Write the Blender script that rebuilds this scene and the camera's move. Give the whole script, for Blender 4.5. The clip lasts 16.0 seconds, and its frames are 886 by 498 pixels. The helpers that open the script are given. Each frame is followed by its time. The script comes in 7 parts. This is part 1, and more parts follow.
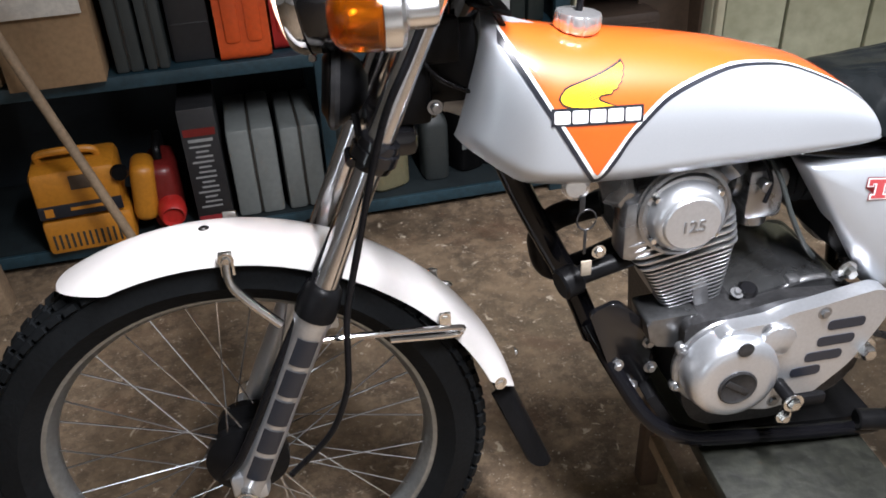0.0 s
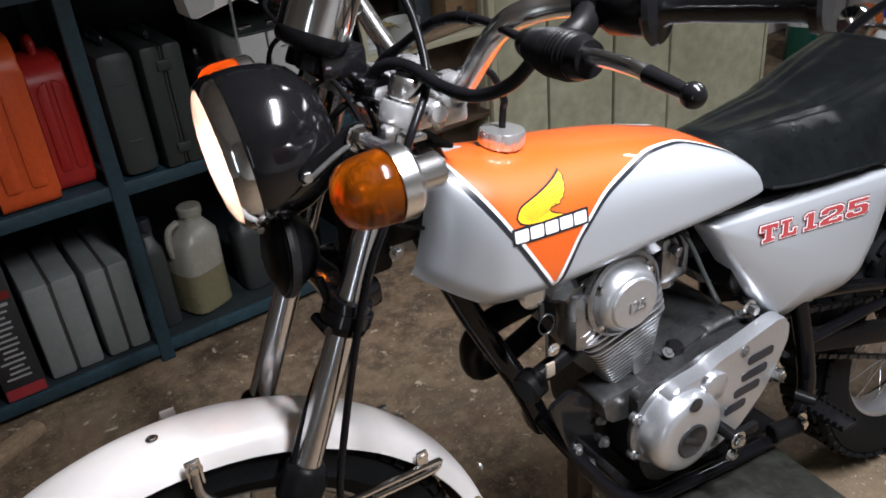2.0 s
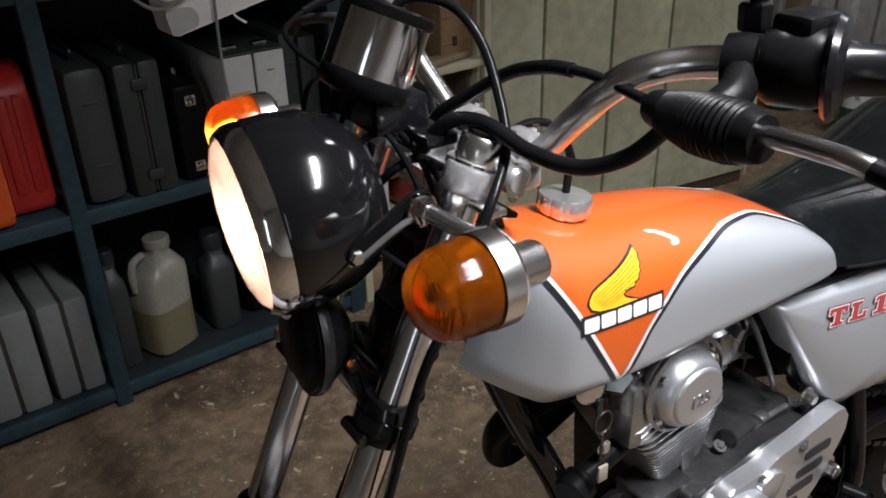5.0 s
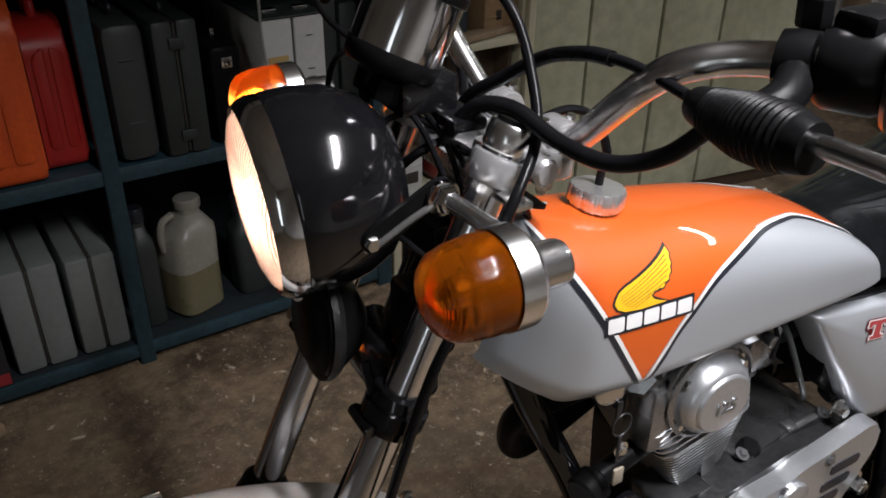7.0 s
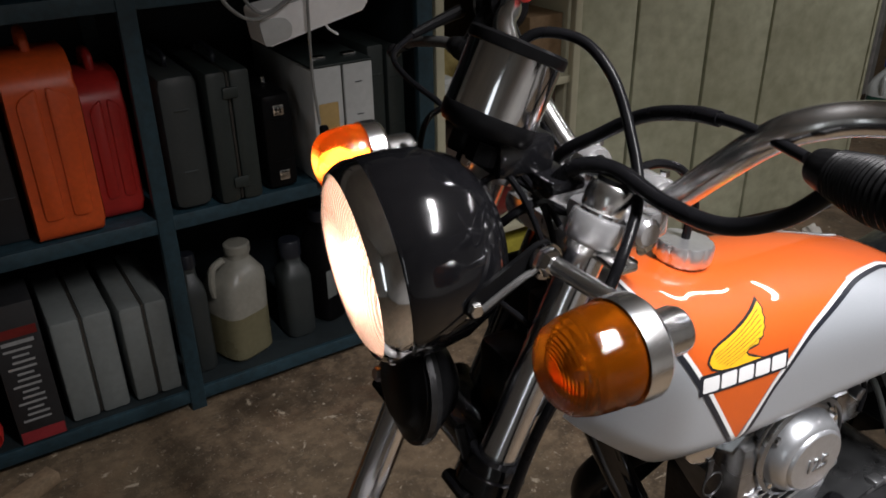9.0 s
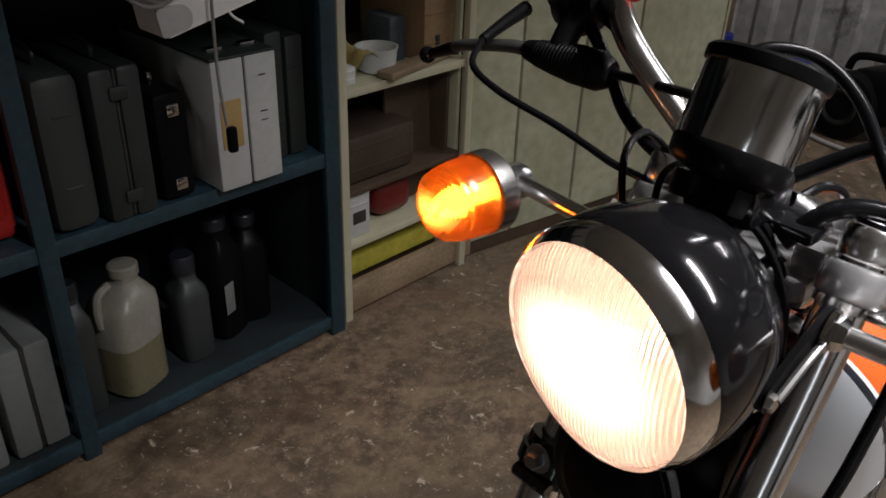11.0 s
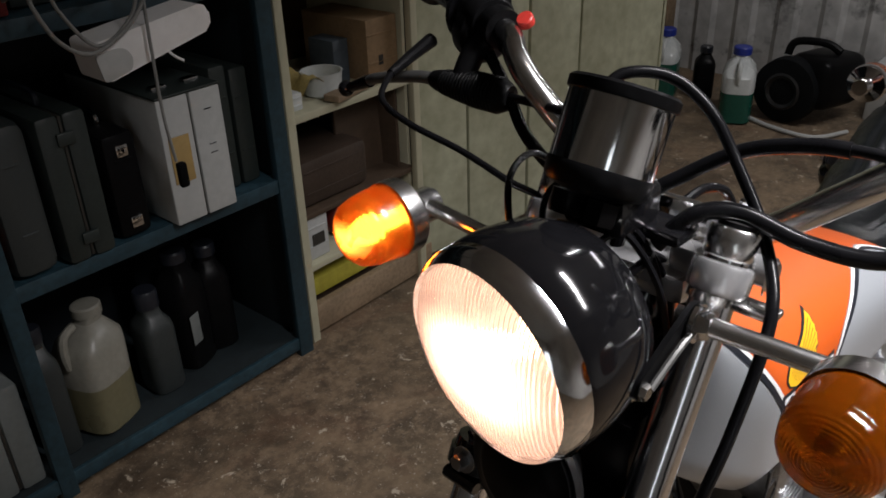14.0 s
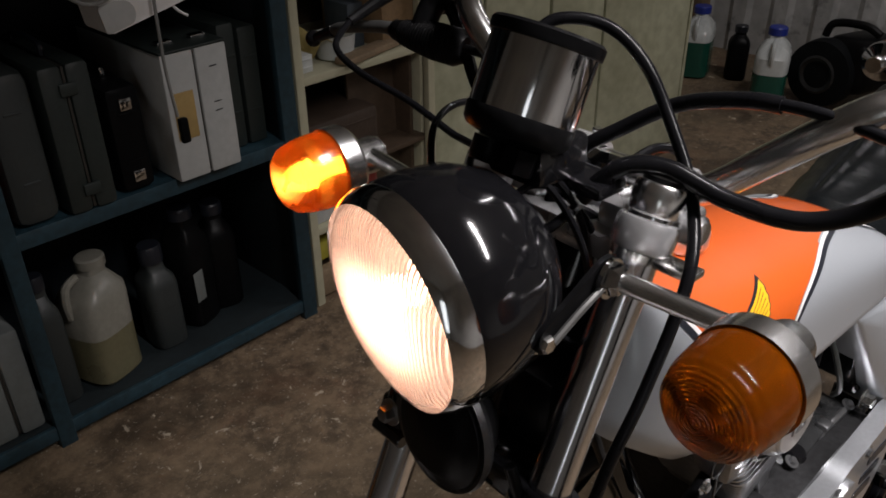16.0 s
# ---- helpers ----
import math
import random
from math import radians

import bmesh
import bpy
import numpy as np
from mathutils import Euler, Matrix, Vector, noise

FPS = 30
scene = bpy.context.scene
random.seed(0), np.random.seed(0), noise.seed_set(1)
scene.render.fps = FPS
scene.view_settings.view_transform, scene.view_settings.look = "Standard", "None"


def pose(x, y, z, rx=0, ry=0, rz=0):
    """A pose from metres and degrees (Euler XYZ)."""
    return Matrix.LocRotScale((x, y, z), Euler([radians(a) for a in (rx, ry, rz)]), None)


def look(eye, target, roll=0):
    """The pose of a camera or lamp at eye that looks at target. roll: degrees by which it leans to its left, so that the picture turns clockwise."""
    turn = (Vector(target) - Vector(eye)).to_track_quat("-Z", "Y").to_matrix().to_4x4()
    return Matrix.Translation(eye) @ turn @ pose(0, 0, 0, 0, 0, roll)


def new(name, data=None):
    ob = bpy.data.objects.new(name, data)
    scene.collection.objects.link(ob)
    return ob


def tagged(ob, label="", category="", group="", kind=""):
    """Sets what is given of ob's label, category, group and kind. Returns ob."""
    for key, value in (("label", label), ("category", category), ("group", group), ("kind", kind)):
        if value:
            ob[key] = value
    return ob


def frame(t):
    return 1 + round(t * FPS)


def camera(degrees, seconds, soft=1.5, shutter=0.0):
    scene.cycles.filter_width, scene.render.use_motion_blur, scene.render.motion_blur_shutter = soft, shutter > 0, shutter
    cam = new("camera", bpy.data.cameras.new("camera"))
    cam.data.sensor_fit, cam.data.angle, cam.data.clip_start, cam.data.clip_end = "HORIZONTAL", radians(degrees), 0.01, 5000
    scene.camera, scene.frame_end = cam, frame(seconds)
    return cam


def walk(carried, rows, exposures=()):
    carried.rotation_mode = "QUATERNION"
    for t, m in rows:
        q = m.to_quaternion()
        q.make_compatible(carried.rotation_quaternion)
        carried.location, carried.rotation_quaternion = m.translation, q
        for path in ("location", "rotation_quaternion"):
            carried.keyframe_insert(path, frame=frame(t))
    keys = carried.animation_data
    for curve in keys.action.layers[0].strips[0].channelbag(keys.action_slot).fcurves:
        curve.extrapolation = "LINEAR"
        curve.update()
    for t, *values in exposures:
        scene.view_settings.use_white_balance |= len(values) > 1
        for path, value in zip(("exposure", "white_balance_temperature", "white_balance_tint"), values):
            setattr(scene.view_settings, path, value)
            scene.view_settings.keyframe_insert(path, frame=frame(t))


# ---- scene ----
cam = camera(56.9, 16.0, 1.7)
PATH = [
    (0, (0.128, -0.884, 1.233), (0.513, 0.771, 0.177), -2.7),
    (0.5, (0.074, -0.868, 1.26), (0.627, 0.771, 0.254), -1.3),
    (1, (-0.029, -0.82, 1.281), (0.729, 0.736, 0.279), -5.2),
    (1.5, (-0.032, -0.77, 1.302), (0.799, 0.777, 0.344), -6.0),
    (2, (-0.055, -0.714, 1.308), (0.904, 0.748, 0.337), -5.5),
    (2.5, (-0.085, -0.652, 1.308), (1.068, 0.66, 0.334), -3.7),
    (3, (-0.119, -0.65, 1.311), (1.055, 0.646, 0.341), -3.6),
    (3.5, (-0.126, -0.651, 1.321), (1.079, 0.649, 0.393), -3.2),
    (4, (-0.125, -0.644, 1.328), (1.062, 0.7, 0.441), -3.4),
    (4.5, (-0.114, -0.605, 1.329), (1.119, 0.728, 0.489), -2.4),
    (5, (-0.04, -0.526, 1.292), (1.03, 0.886, 0.363), -1.4),
    (7.5, (-0.013, -0.502, 1.289), (0.971, 0.931, 0.301), 0.9),
    (8, (-0.016, -0.495, 1.288), (0.982, 0.964, 0.354), 0.3),
    (8.5, (-0.023, -0.49, 1.29), (0.944, 0.986, 0.348), -0.3),
    (9, (-0.046, -0.463, 1.304), (0.902, 1.042, 0.39), -0.9),
    (9.5, (-0.088, -0.359, 1.319), (1.041, 1.024, 0.418), -1.1),
    (10, (-0.129, -0.257, 1.309), (1.096, 1.024, 0.383), 0.2),
    (12.5, (-0.166, -0.158, 1.294), (1.143, 0.994, 0.314), 2.0),
    (13, (-0.166, -0.162, 1.297), (1.14, 0.998, 0.323), 1.4),
    (13.5, (-0.167, -0.175, 1.306), (1.151, 0.979, 0.34), 1.0),
    (14, (-0.154, -0.242, 1.331), (1.175, 0.913, 0.382), -1.8),
    (14.5, (-0.123, -0.346, 1.339), (1.188, 0.857, 0.426), -4.1),
    (15, (-0.109, -0.353, 1.325), (1.193, 0.847, 0.397), -2.8),
    (15.5, (-0.091, -0.306, 1.307), (1.175, 0.892, 0.326), -1.6),
    (16, (-0.101, -0.301, 1.306), (1.149, 0.9, 0.309), -0.7),
]
EXPOSURES = [(0.0, 0.36, 6250, 10), (1.0, 0.08, 6250, 10), (2.0, -0.17, 6250, 10), (3.5, -0.35, 6350, 10), (4.5, -0.38, 6420, 10), (5.0, -0.55, 6450, 10), (7.5, -0.85, 6550, 10), (9.0, -0.8, 6600, 10), (10.0, -0.5, 6650, 10), (12.5, -1.18, 6600, 10), (13.5, -1.1, 6600, 10), (14.5, -0.68, 6650, 10), (15.0, -0.68, 6700, 10), (15.5, -0.9, 6750, 11), (16.0, -1.15, 6800, 12)]
walk(cam, [(t, look(eye, target, roll)) for t, eye, target, roll in PATH], EXPOSURES)


# ---- world and lamps ----
world = bpy.data.worlds.new("world")
scene.world = world
world.use_nodes = True
world.node_tree.nodes["Background"].inputs[0].default_value = (0.9, 0.95, 1.0, 1)
world.node_tree.nodes["Background"].inputs[1].default_value = 0.012


def tube_lamp(x, y, z, length, power, spread, turn=0.0):
    data = bpy.data.lights.new("ceiling_tube", "AREA")
    data.shape, data.size, data.size_y, data.energy = "RECTANGLE", length, 0.07, power
    data.color = (1.0, 0.985, 1.02)
    data.spread = radians(spread)
    ob = new("ceiling_tube", data)
    ob.matrix_world = pose(x, y, z, 0, 0, turn)
    return ob


tube_lamp(0.62, -0.74, 2.05, 0.9, 62, 126, 90)
tube_lamp(2.95, -0.20, 2.52, 1.2, 36, 160, 90)
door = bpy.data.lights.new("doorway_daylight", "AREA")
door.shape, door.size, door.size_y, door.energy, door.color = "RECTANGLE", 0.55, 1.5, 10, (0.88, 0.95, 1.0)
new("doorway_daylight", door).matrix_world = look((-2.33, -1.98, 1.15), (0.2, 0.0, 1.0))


# ---- materials ----
def mat(name, col, rough=0.5, metal=0.0, var=0.2, scale=6.0, fine=70.0, bump=0.08, coat=0.0, dark=None, grime=0.0, spec=0.5):
    m = bpy.data.materials.new(name)
    m.use_nodes = True
    nt = m.node_tree
    b = nt.nodes["Principled BSDF"]
    tc = nt.nodes.new("ShaderNodeTexCoord")
    n1 = nt.nodes.new("ShaderNodeTexNoise")
    n1.inputs["Scale"].default_value, n1.inputs["Detail"].default_value = scale, 5
    n2 = nt.nodes.new("ShaderNodeTexNoise")
    n2.inputs["Scale"].default_value, n2.inputs["Detail"].default_value = fine, 6
    for n in (n1, n2):
        nt.links.new(tc.outputs["Object"], n.inputs["Vector"])
    mul = nt.nodes.new("ShaderNodeMath")
    mul.operation = "MULTIPLY"
    nt.links.new(n1.outputs[0], mul.inputs[0])
    nt.links.new(n2.outputs[0], mul.inputs[1])
    ramp = nt.nodes.new("ShaderNodeMapRange")
    ramp.inputs[1].default_value, ramp.inputs[2].default_value = 0.12, 0.38
    nt.links.new(mul.outputs[0], ramp.inputs[0])
    mix = nt.nodes.new("ShaderNodeMix")
    mix.data_type = "RGBA"
    d = dark or tuple(c * (1 - var) for c in col)
    mix.inputs[6].default_value, mix.inputs[7].default_value = (*d, 1), (*col, 1)
    nt.links.new(ramp.outputs[0], mix.inputs[0])
    nt.links.new(mix.outputs[2], b.inputs["Base Color"])
    b.inputs["Metallic"].default_value = metal
    b.inputs["Coat Weight"].default_value = coat
    b.inputs["Coat Roughness"].default_value = 0.08
    b.inputs["Specular IOR Level"].default_value = spec
    rr = nt.nodes.new("ShaderNodeMapRange")
    rr.inputs[3].default_value, rr.inputs[4].default_value = max(0.02, rough - 0.1 - grime), min(1, rough + 0.08 + grime)
    nt.links.new(n1.outputs[0], rr.inputs[0])
    nt.links.new(rr.outputs[0], b.inputs["Roughness"])
    if bump:
        bp = nt.nodes.new("ShaderNodeBump")
        bp.inputs["Strength"].default_value, bp.inputs["Distance"].default_value = bump, 0.004
        nt.links.new(n2.outputs[0], bp.inputs["Height"])
        nt.links.new(bp.outputs[0], b.inputs["Normal"])
    return m


def glow(m, col, strength):
    b = m.node_tree.nodes["Principled BSDF"]
    b.inputs["Emission Color"].default_value = (*col, 1)
    b.inputs["Emission Strength"].default_value = strength
    return m


CHROME = mat("chrome", (0.70, 0.705, 0.72), 0.10, 1.0, 0.10, 9, 90, 0.006)
DULLCHROME = mat("dull old chrome", (0.64, 0.635, 0.63), 0.24, 1.0, 0.2, 14, 110, 0.02)
HARDCHROME = mat("hard chrome tube", (0.66, 0.67, 0.70), 0.20, 1.0, 0.10, 9, 90, 0.01)
CASEGREY = mat("oily castings", (0.20, 0.205, 0.21), 0.28, 0.9, 0.35, 7, 90, 0.05, grime=0.06)
WORN_CHROME = mat("worn chrome", (0.78, 0.775, 0.76), 0.22, 1.0, 0.3, 12, 120, 0.03)
ALLOY = mat("cast alloy", (0.58, 0.60, 0.63), 0.33, 0.85, 0.12, 9, 220, 0.012)
POLISHED = mat("polished alloy", (0.80, 0.80, 0.80), 0.24, 1.0, 0.1, 10, 120, 0.02)
RAW = mat("raw castings", (0.34, 0.345, 0.355), 0.31, 0.9, 0.25, 9, 120, 0.03, grime=0.04)
RIMSTEEL = mat("dull wheel rim", (0.33, 0.345, 0.345), 0.36, 0.85, 0.3, 12, 120, 0.03)
FINS = mat("clean fin edges", (0.47, 0.48, 0.50), 0.34, 0.9, 0.25, 14, 120, 0.02)
LEVERGREY = mat("dull grey lever alloy", (0.13, 0.13, 0.127), 0.35, 0.6, 0.25, 20, 120, 0.03)
FRAMEBLACK = mat("black frame paint", (0.004, 0.004, 0.005), 0.10, 0, 0.2, 8, 80, 0.01, spec=0.18)
DARKALLOY = mat("dark castings", (0.045, 0.045, 0.047), 0.40, 0.6, 0.5, 16, 140, 0.15)
BLACK = mat("black enamel", (0.006, 0.006, 0.007), 0.13, 0, 0.3, 8, 80, 0.02, coat=0.15, spec=0.4)
SATIN = mat("satin black", (0.006, 0.006, 0.0065), 0.34, 0, 0.4, 10, 100, 0.06, spec=0.07)
RUBBER = mat("tyre rubber", (0.0065, 0.0075, 0.0085), 0.66, 0, 0.45, 10, 150, 0.2, spec=0.10)
GRIP = mat("grip rubber", (0.006, 0.006, 0.007), 0.22, 0, 0.3, 20, 150, 0.02, spec=0.34)
SILVER = mat("silver paint", (0.40, 0.425, 0.455), 0.40, 0.45, 0.05, 4, 700, 0.015, coat=0.35)
ORANGE = mat("orange paint", (0.56, 0.087, 0.006), 0.48, 0, 0.06, 4, 200, 0.008, coat=0.9)
ORANGE.node_tree.nodes["Principled BSDF"].inputs["Coat Roughness"].default_value = 0.03
DECAL_BLACK = mat("black decal", (0.012, 0.014, 0.02), 0.35, 0, 0.1, 8, 80, 0)
DECAL_WHITE = mat("white decal", (0.68, 0.68, 0.68), 0.35, 0, 0.04, 8, 80, 0)
DECAL_YELLOW = mat("yellow decal", (0.74, 0.40, 0.015), 0.35, 0, 0.08, 20, 120, 0)
DECAL_RED = mat("red decal", (0.36, 0.05, 0.055), 0.35, 0, 0.08, 20, 120, 0)
DECAL_DARKRED = mat("dark red decal", (0.16, 0.012, 0.014), 0.35, 0, 0.08, 20, 120, 0)
CASTWHITE = mat("silver painted castings", (0.56, 0.56, 0.57), 0.26, 0.7, 0.12, 14, 120, 0.03, coat=0.2)
MACHINED = mat("machined aluminium", (0.80, 0.80, 0.81), 0.30, 0.9, 0.10, 10, 160, 0.02)
FENDER = mat("white plastic", (0.53, 0.51, 0.495), 0.38, 0, 0.06, 5, 60, 0.02, coat=0.2)
LEATHER = mat("black vinyl", (0.0055, 0.0066, 0.0072), 0.25, 0, 0.4, 14, 60, 0.24, spec=0.13)
AMBER = mat("amber lens", (0.66, 0.150, 0.004), 0.10, 0, 0.1, 10, 60, 0)
AMBER.node_tree.nodes["Principled BSDF"].inputs["Transmission Weight"].default_value = 0.90
AMBER.node_tree.nodes["Principled BSDF"].inputs["IOR"].default_value = 1.3


def grooves(m, yc, zc):
    """Ring-shaped grooves of a moulded lens."""
    nt = m.node_tree
    tc = nt.nodes.new("ShaderNodeTexCoord")
    off = nt.nodes.new("ShaderNodeVectorMath")
    off.operation = "SUBTRACT"
    off.inputs[1].default_value = (0, yc, zc)
    flat = nt.nodes.new("ShaderNodeVectorMath")
    flat.operation = "MULTIPLY"
    flat.inputs[1].default_value = (0, 1, 1)
    ln = nt.nodes.new("ShaderNodeVectorMath")
    ln.operation = "LENGTH"
    k = nt.nodes.new("ShaderNodeMath")
    k.operation = "MULTIPLY"
    k.inputs[1].default_value = 2 * math.pi / 0.0021
    sn = nt.nodes.new("ShaderNodeMath")
    sn.operation = "SINE"
    bp = nt.nodes.new("ShaderNodeBump")
    bp.inputs["Strength"].default_value, bp.inputs["Distance"].default_value = 0.30, 0.0005
    nt.links.new(tc.outputs["Object"], off.inputs[0])
    nt.links.new(off.outputs[0], flat.inputs[0])
    nt.links.new(flat.outputs[0], ln.inputs[0])
    nt.links.new(ln.outputs["Value"], k.inputs[0])
    nt.links.new(k.outputs[0], sn.inputs[0])
    nt.links.new(sn.outputs[0], bp.inputs["Height"])
    nt.links.new(bp.outputs[0], nt.nodes["Principled BSDF"].inputs["Normal"])


grooves(AMBER, -0.193, 1.034)
# bulb's bright core and its amber falloff are painted into this lens's emission
AMBER_LIT = glow(mat("lit amber lens", (0.75, 0.11, 0.004), 0.2, 0, 0.1, 10, 60, 0), (1.0, 0.12, 0.004), 1.6)
nt = AMBER_LIT.node_tree
tc = nt.nodes.new("ShaderNodeTexCoord")
off = nt.nodes.new("ShaderNodeVectorMath")
off.operation = "SUBTRACT"
off.inputs[1].default_value = (0.216, 0.184, 1.030)
sc = nt.nodes.new("ShaderNodeVectorMath")
sc.operation = "MULTIPLY"
sc.inputs[1].default_value = (0.7, 0.8, 1.5)
ln = nt.nodes.new("ShaderNodeVectorMath")
ln.operation = "LENGTH"
cells = nt.nodes.new("ShaderNodeTexVoronoi")
cells.inputs["Scale"].default_value = 50
wob = nt.nodes.new("ShaderNodeMath")
wob.operation = "MULTIPLY_ADD"
wob.inputs[1].default_value = 0.016
mr = nt.nodes.new("ShaderNodeMapRange")
mr.interpolation_type = "SMOOTHSTEP"
mr.inputs[1].default_value, mr.inputs[2].default_value = 0.008, 0.036
mr.inputs[3].default_value, mr.inputs[4].default_value = 3.8, 0.12
tint = nt.nodes.new("ShaderNodeMapRange")
tint.inputs[1].default_value, tint.inputs[2].default_value = 0.012, 0.030
hue = nt.nodes.new("ShaderNodeMix")
hue.data_type = "RGBA"
hue.inputs[6].default_value, hue.inputs[7].default_value = (1.0, 0.50, 0.09, 1), (1.0, 0.15, 0.005, 1)
nt.links.new(tc.outputs["Object"], off.inputs[0])
nt.links.new(off.outputs[0], sc.inputs[0])
nt.links.new(sc.outputs[0], ln.inputs[0])
nt.links.new(tc.outputs["Object"], cells.inputs["Vector"])
nt.links.new(cells.outputs["Color"], wob.inputs[0])
nt.links.new(ln.outputs["Value"], wob.inputs[2])
nt.links.new(wob.outputs[0], mr.inputs[0])
nt.links.new(wob.outputs[0], tint.inputs[0])
nt.links.new(tint.outputs[0], hue.inputs[0])
nt.links.new(hue.outputs[2], nt.nodes["Principled BSDF"].inputs["Emission Color"])
nt.links.new(mr.outputs[0], nt.nodes["Principled BSDF"].inputs["Emission Strength"])
grooves(AMBER_LIT, 0.184, 1.030)
AMBER_LIT.node_tree.nodes["Principled BSDF"].inputs["Transmission Weight"].default_value = 0.84
BULB_LIT = glow(mat("lit bulb", (1, 0.8, 0.4), 0.3, 0, 0, 10, 60, 0), (1.0, 0.62, 0.22), 32)
KILL_RED = mat("red plastic button", (0.55, 0.04, 0.03), 0.4, 0, 0.2, 30, 120, 0.02)
BOOT = mat("perished boot rubber", (0.0055, 0.0055, 0.006), 0.40, 0, 0.5, 30, 150, 0.12, spec=0.10)
CABLE = mat("black cable sheath", (0.006, 0.006, 0.007), 0.28, 0, 0.3, 12, 90, 0.03, spec=0.13)
TAN = mat("key fob tan", (0.26, 0.22, 0.17), 0.6, 0, 0.3, 40, 200, 0.1)

def floor_matter():
    m = bpy.data.materials.new("stained concrete")
    m.use_nodes = True
    nt = m.node_tree
    b = nt.nodes["Principled BSDF"]
    tc = nt.nodes.new("ShaderNodeTexCoord")

    def noise_at(scale, detail, lo, hi, rough=0.6, warp=0.0):
        n = nt.nodes.new("ShaderNodeTexNoise")
        n.inputs["Scale"].default_value, n.inputs["Detail"].default_value = scale, detail
        n.inputs["Roughness"].default_value, n.inputs["Distortion"].default_value = rough, warp
        r = nt.nodes.new("ShaderNodeMapRange")
        r.inputs[1].default_value, r.inputs[2].default_value = lo, hi
        nt.links.new(tc.outputs["Object"], n.inputs["Vector"])
        nt.links.new(n.outputs[0], r.inputs[0])
        return n.outputs[0], r.outputs[0]

    def blend(fac, base, col):
        x = nt.nodes.new("ShaderNodeMix")
        x.data_type = "RGBA"
        nt.links.new(fac, x.inputs[0])
        if isinstance(base, tuple):
            x.inputs[6].default_value = (*base, 1)
        else:
            nt.links.new(base, x.inputs[6])
        x.inputs[7].default_value = (*col, 1)
        return x.outputs[2]

    _, large = noise_at(1.3, 4, 0.36, 0.68)
    _, mid = noise_at(7.0, 8, 0.40, 0.64, 0.70, 0.5)
    raw, fine = noise_at(26.0, 8, 0.46, 0.70, 0.75)
    _, oil = noise_at(2.6, 7, 0.54, 0.70, 0.65, 0.8)
    _, rust = noise_at(4.2, 6, 0.55, 0.70, 0.6, 0.4)
    _, chips = noise_at(24.0, 7, 0.615, 0.66, 0.70, 0.6)
    _, dust = noise_at(120.0, 3, 0.63, 0.70, 0.6)
    col = blend(mid, (0.066, 0.045, 0.028), (0.205, 0.140, 0.085))
    col = blend(fine, col, (0.29, 0.205, 0.130))
    half = nt.nodes.new("ShaderNodeMath")
    half.operation = "MULTIPLY"
    half.inputs[1].default_value = 0.6
    nt.links.new(large, half.inputs[0])
    col = blend(half.outputs[0], col, (0.140, 0.108, 0.066))
    dark = nt.nodes.new("ShaderNodeMath")
    dark.operation = "MULTIPLY"
    dark.inputs[1].default_value = 0.75
    nt.links.new(oil, dark.inputs[0])
    col = blend(dark.outputs[0], col, (0.040, 0.027, 0.018))
    red = nt.nodes.new("ShaderNodeMath")
    red.operation = "MULTIPLY"
    red.inputs[1].default_value = 0.55
    nt.links.new(rust, red.inputs[0])
    col = blend(red.outputs[0], col, (0.135, 0.068, 0.038))
    col = blend(chips, col, (0.46, 0.385, 0.29))
    col = blend(dust, col, (0.36, 0.31, 0.25))
    nt.links.new(col, b.inputs["Base Color"])
    rr = nt.nodes.new("ShaderNodeMapRange")
    rr.inputs[3].default_value, rr.inputs[4].default_value = 0.78, 0.45
    nt.links.new(oil, rr.inputs[0])
    nt.links.new(rr.outputs[0], b.inputs["Roughness"])
    bp = nt.nodes.new("ShaderNodeBump")
    bp.inputs["Strength"].default_value, bp.inputs["Distance"].default_value = 0.7, 0.006
    nt.links.new(raw, bp.inputs["Height"])
    nt.links.new(bp.outputs[0], b.inputs["Normal"])
    return m


CONCRETE = floor_matter()
BLUE = mat("chipped blue paint", (0.019, 0.050, 0.068), 0.5, 0, 0.5, 6, 70, 0.12)
CREAM = mat("dirty cream paint", (0.52, 0.50, 0.36), 0.5, 0, 0.14, 1.6, 30, 0.06)
LOCKER = mat("cream boards", (0.54, 0.555, 0.405), 0.45, 0, 0.2, 3.2, 22, 0.05, dark=(0.36, 0.365, 0.25))
SEAM = mat("dark gap", (0.03, 0.026, 0.02), 0.8, 0, 0.3, 8, 60, 0)
WALL = mat("stained whitewash", (0.62, 0.62, 0.61), 0.7, 0, 0.3, 1.8, 14, 0.1, dark=(0.36, 0.36, 0.355))
nt = WALL.node_tree
mould = nt.nodes.new("ShaderNodeTexNoise")
mould.inputs["Scale"].default_value, mould.inputs["Detail"].default_value, mould.inputs["Roughness"].default_value = 3.6, 6, 0.62
patch = nt.nodes.new("ShaderNodeMapRange")
patch.inputs[1].default_value, patch.inputs[2].default_value = 0.545, 0.66
tc = nt.nodes.new("ShaderNodeTexCoord")
nt.links.new(tc.outputs["Object"], mould.inputs["Vector"])
nt.links.new(mould.outputs[0], patch.inputs[0])
over = nt.nodes.new("ShaderNodeMix")
over.data_type = "RGBA"
over.inputs[7].default_value = (0.045, 0.046, 0.045, 1)
under = nt.nodes["Principled BSDF"].inputs["Base Color"].links[0].from_socket
nt.links.new(patch.outputs[0], over.inputs[0])
nt.links.new(under, over.inputs[6])
nt.links.new(over.outputs[2], nt.nodes["Principled BSDF"].inputs["Base Color"])
PLASTER = mat("grimy whitewash", (0.70, 0.69, 0.66), 0.85, 0, 0.4, 1.5, 20, 0.2)
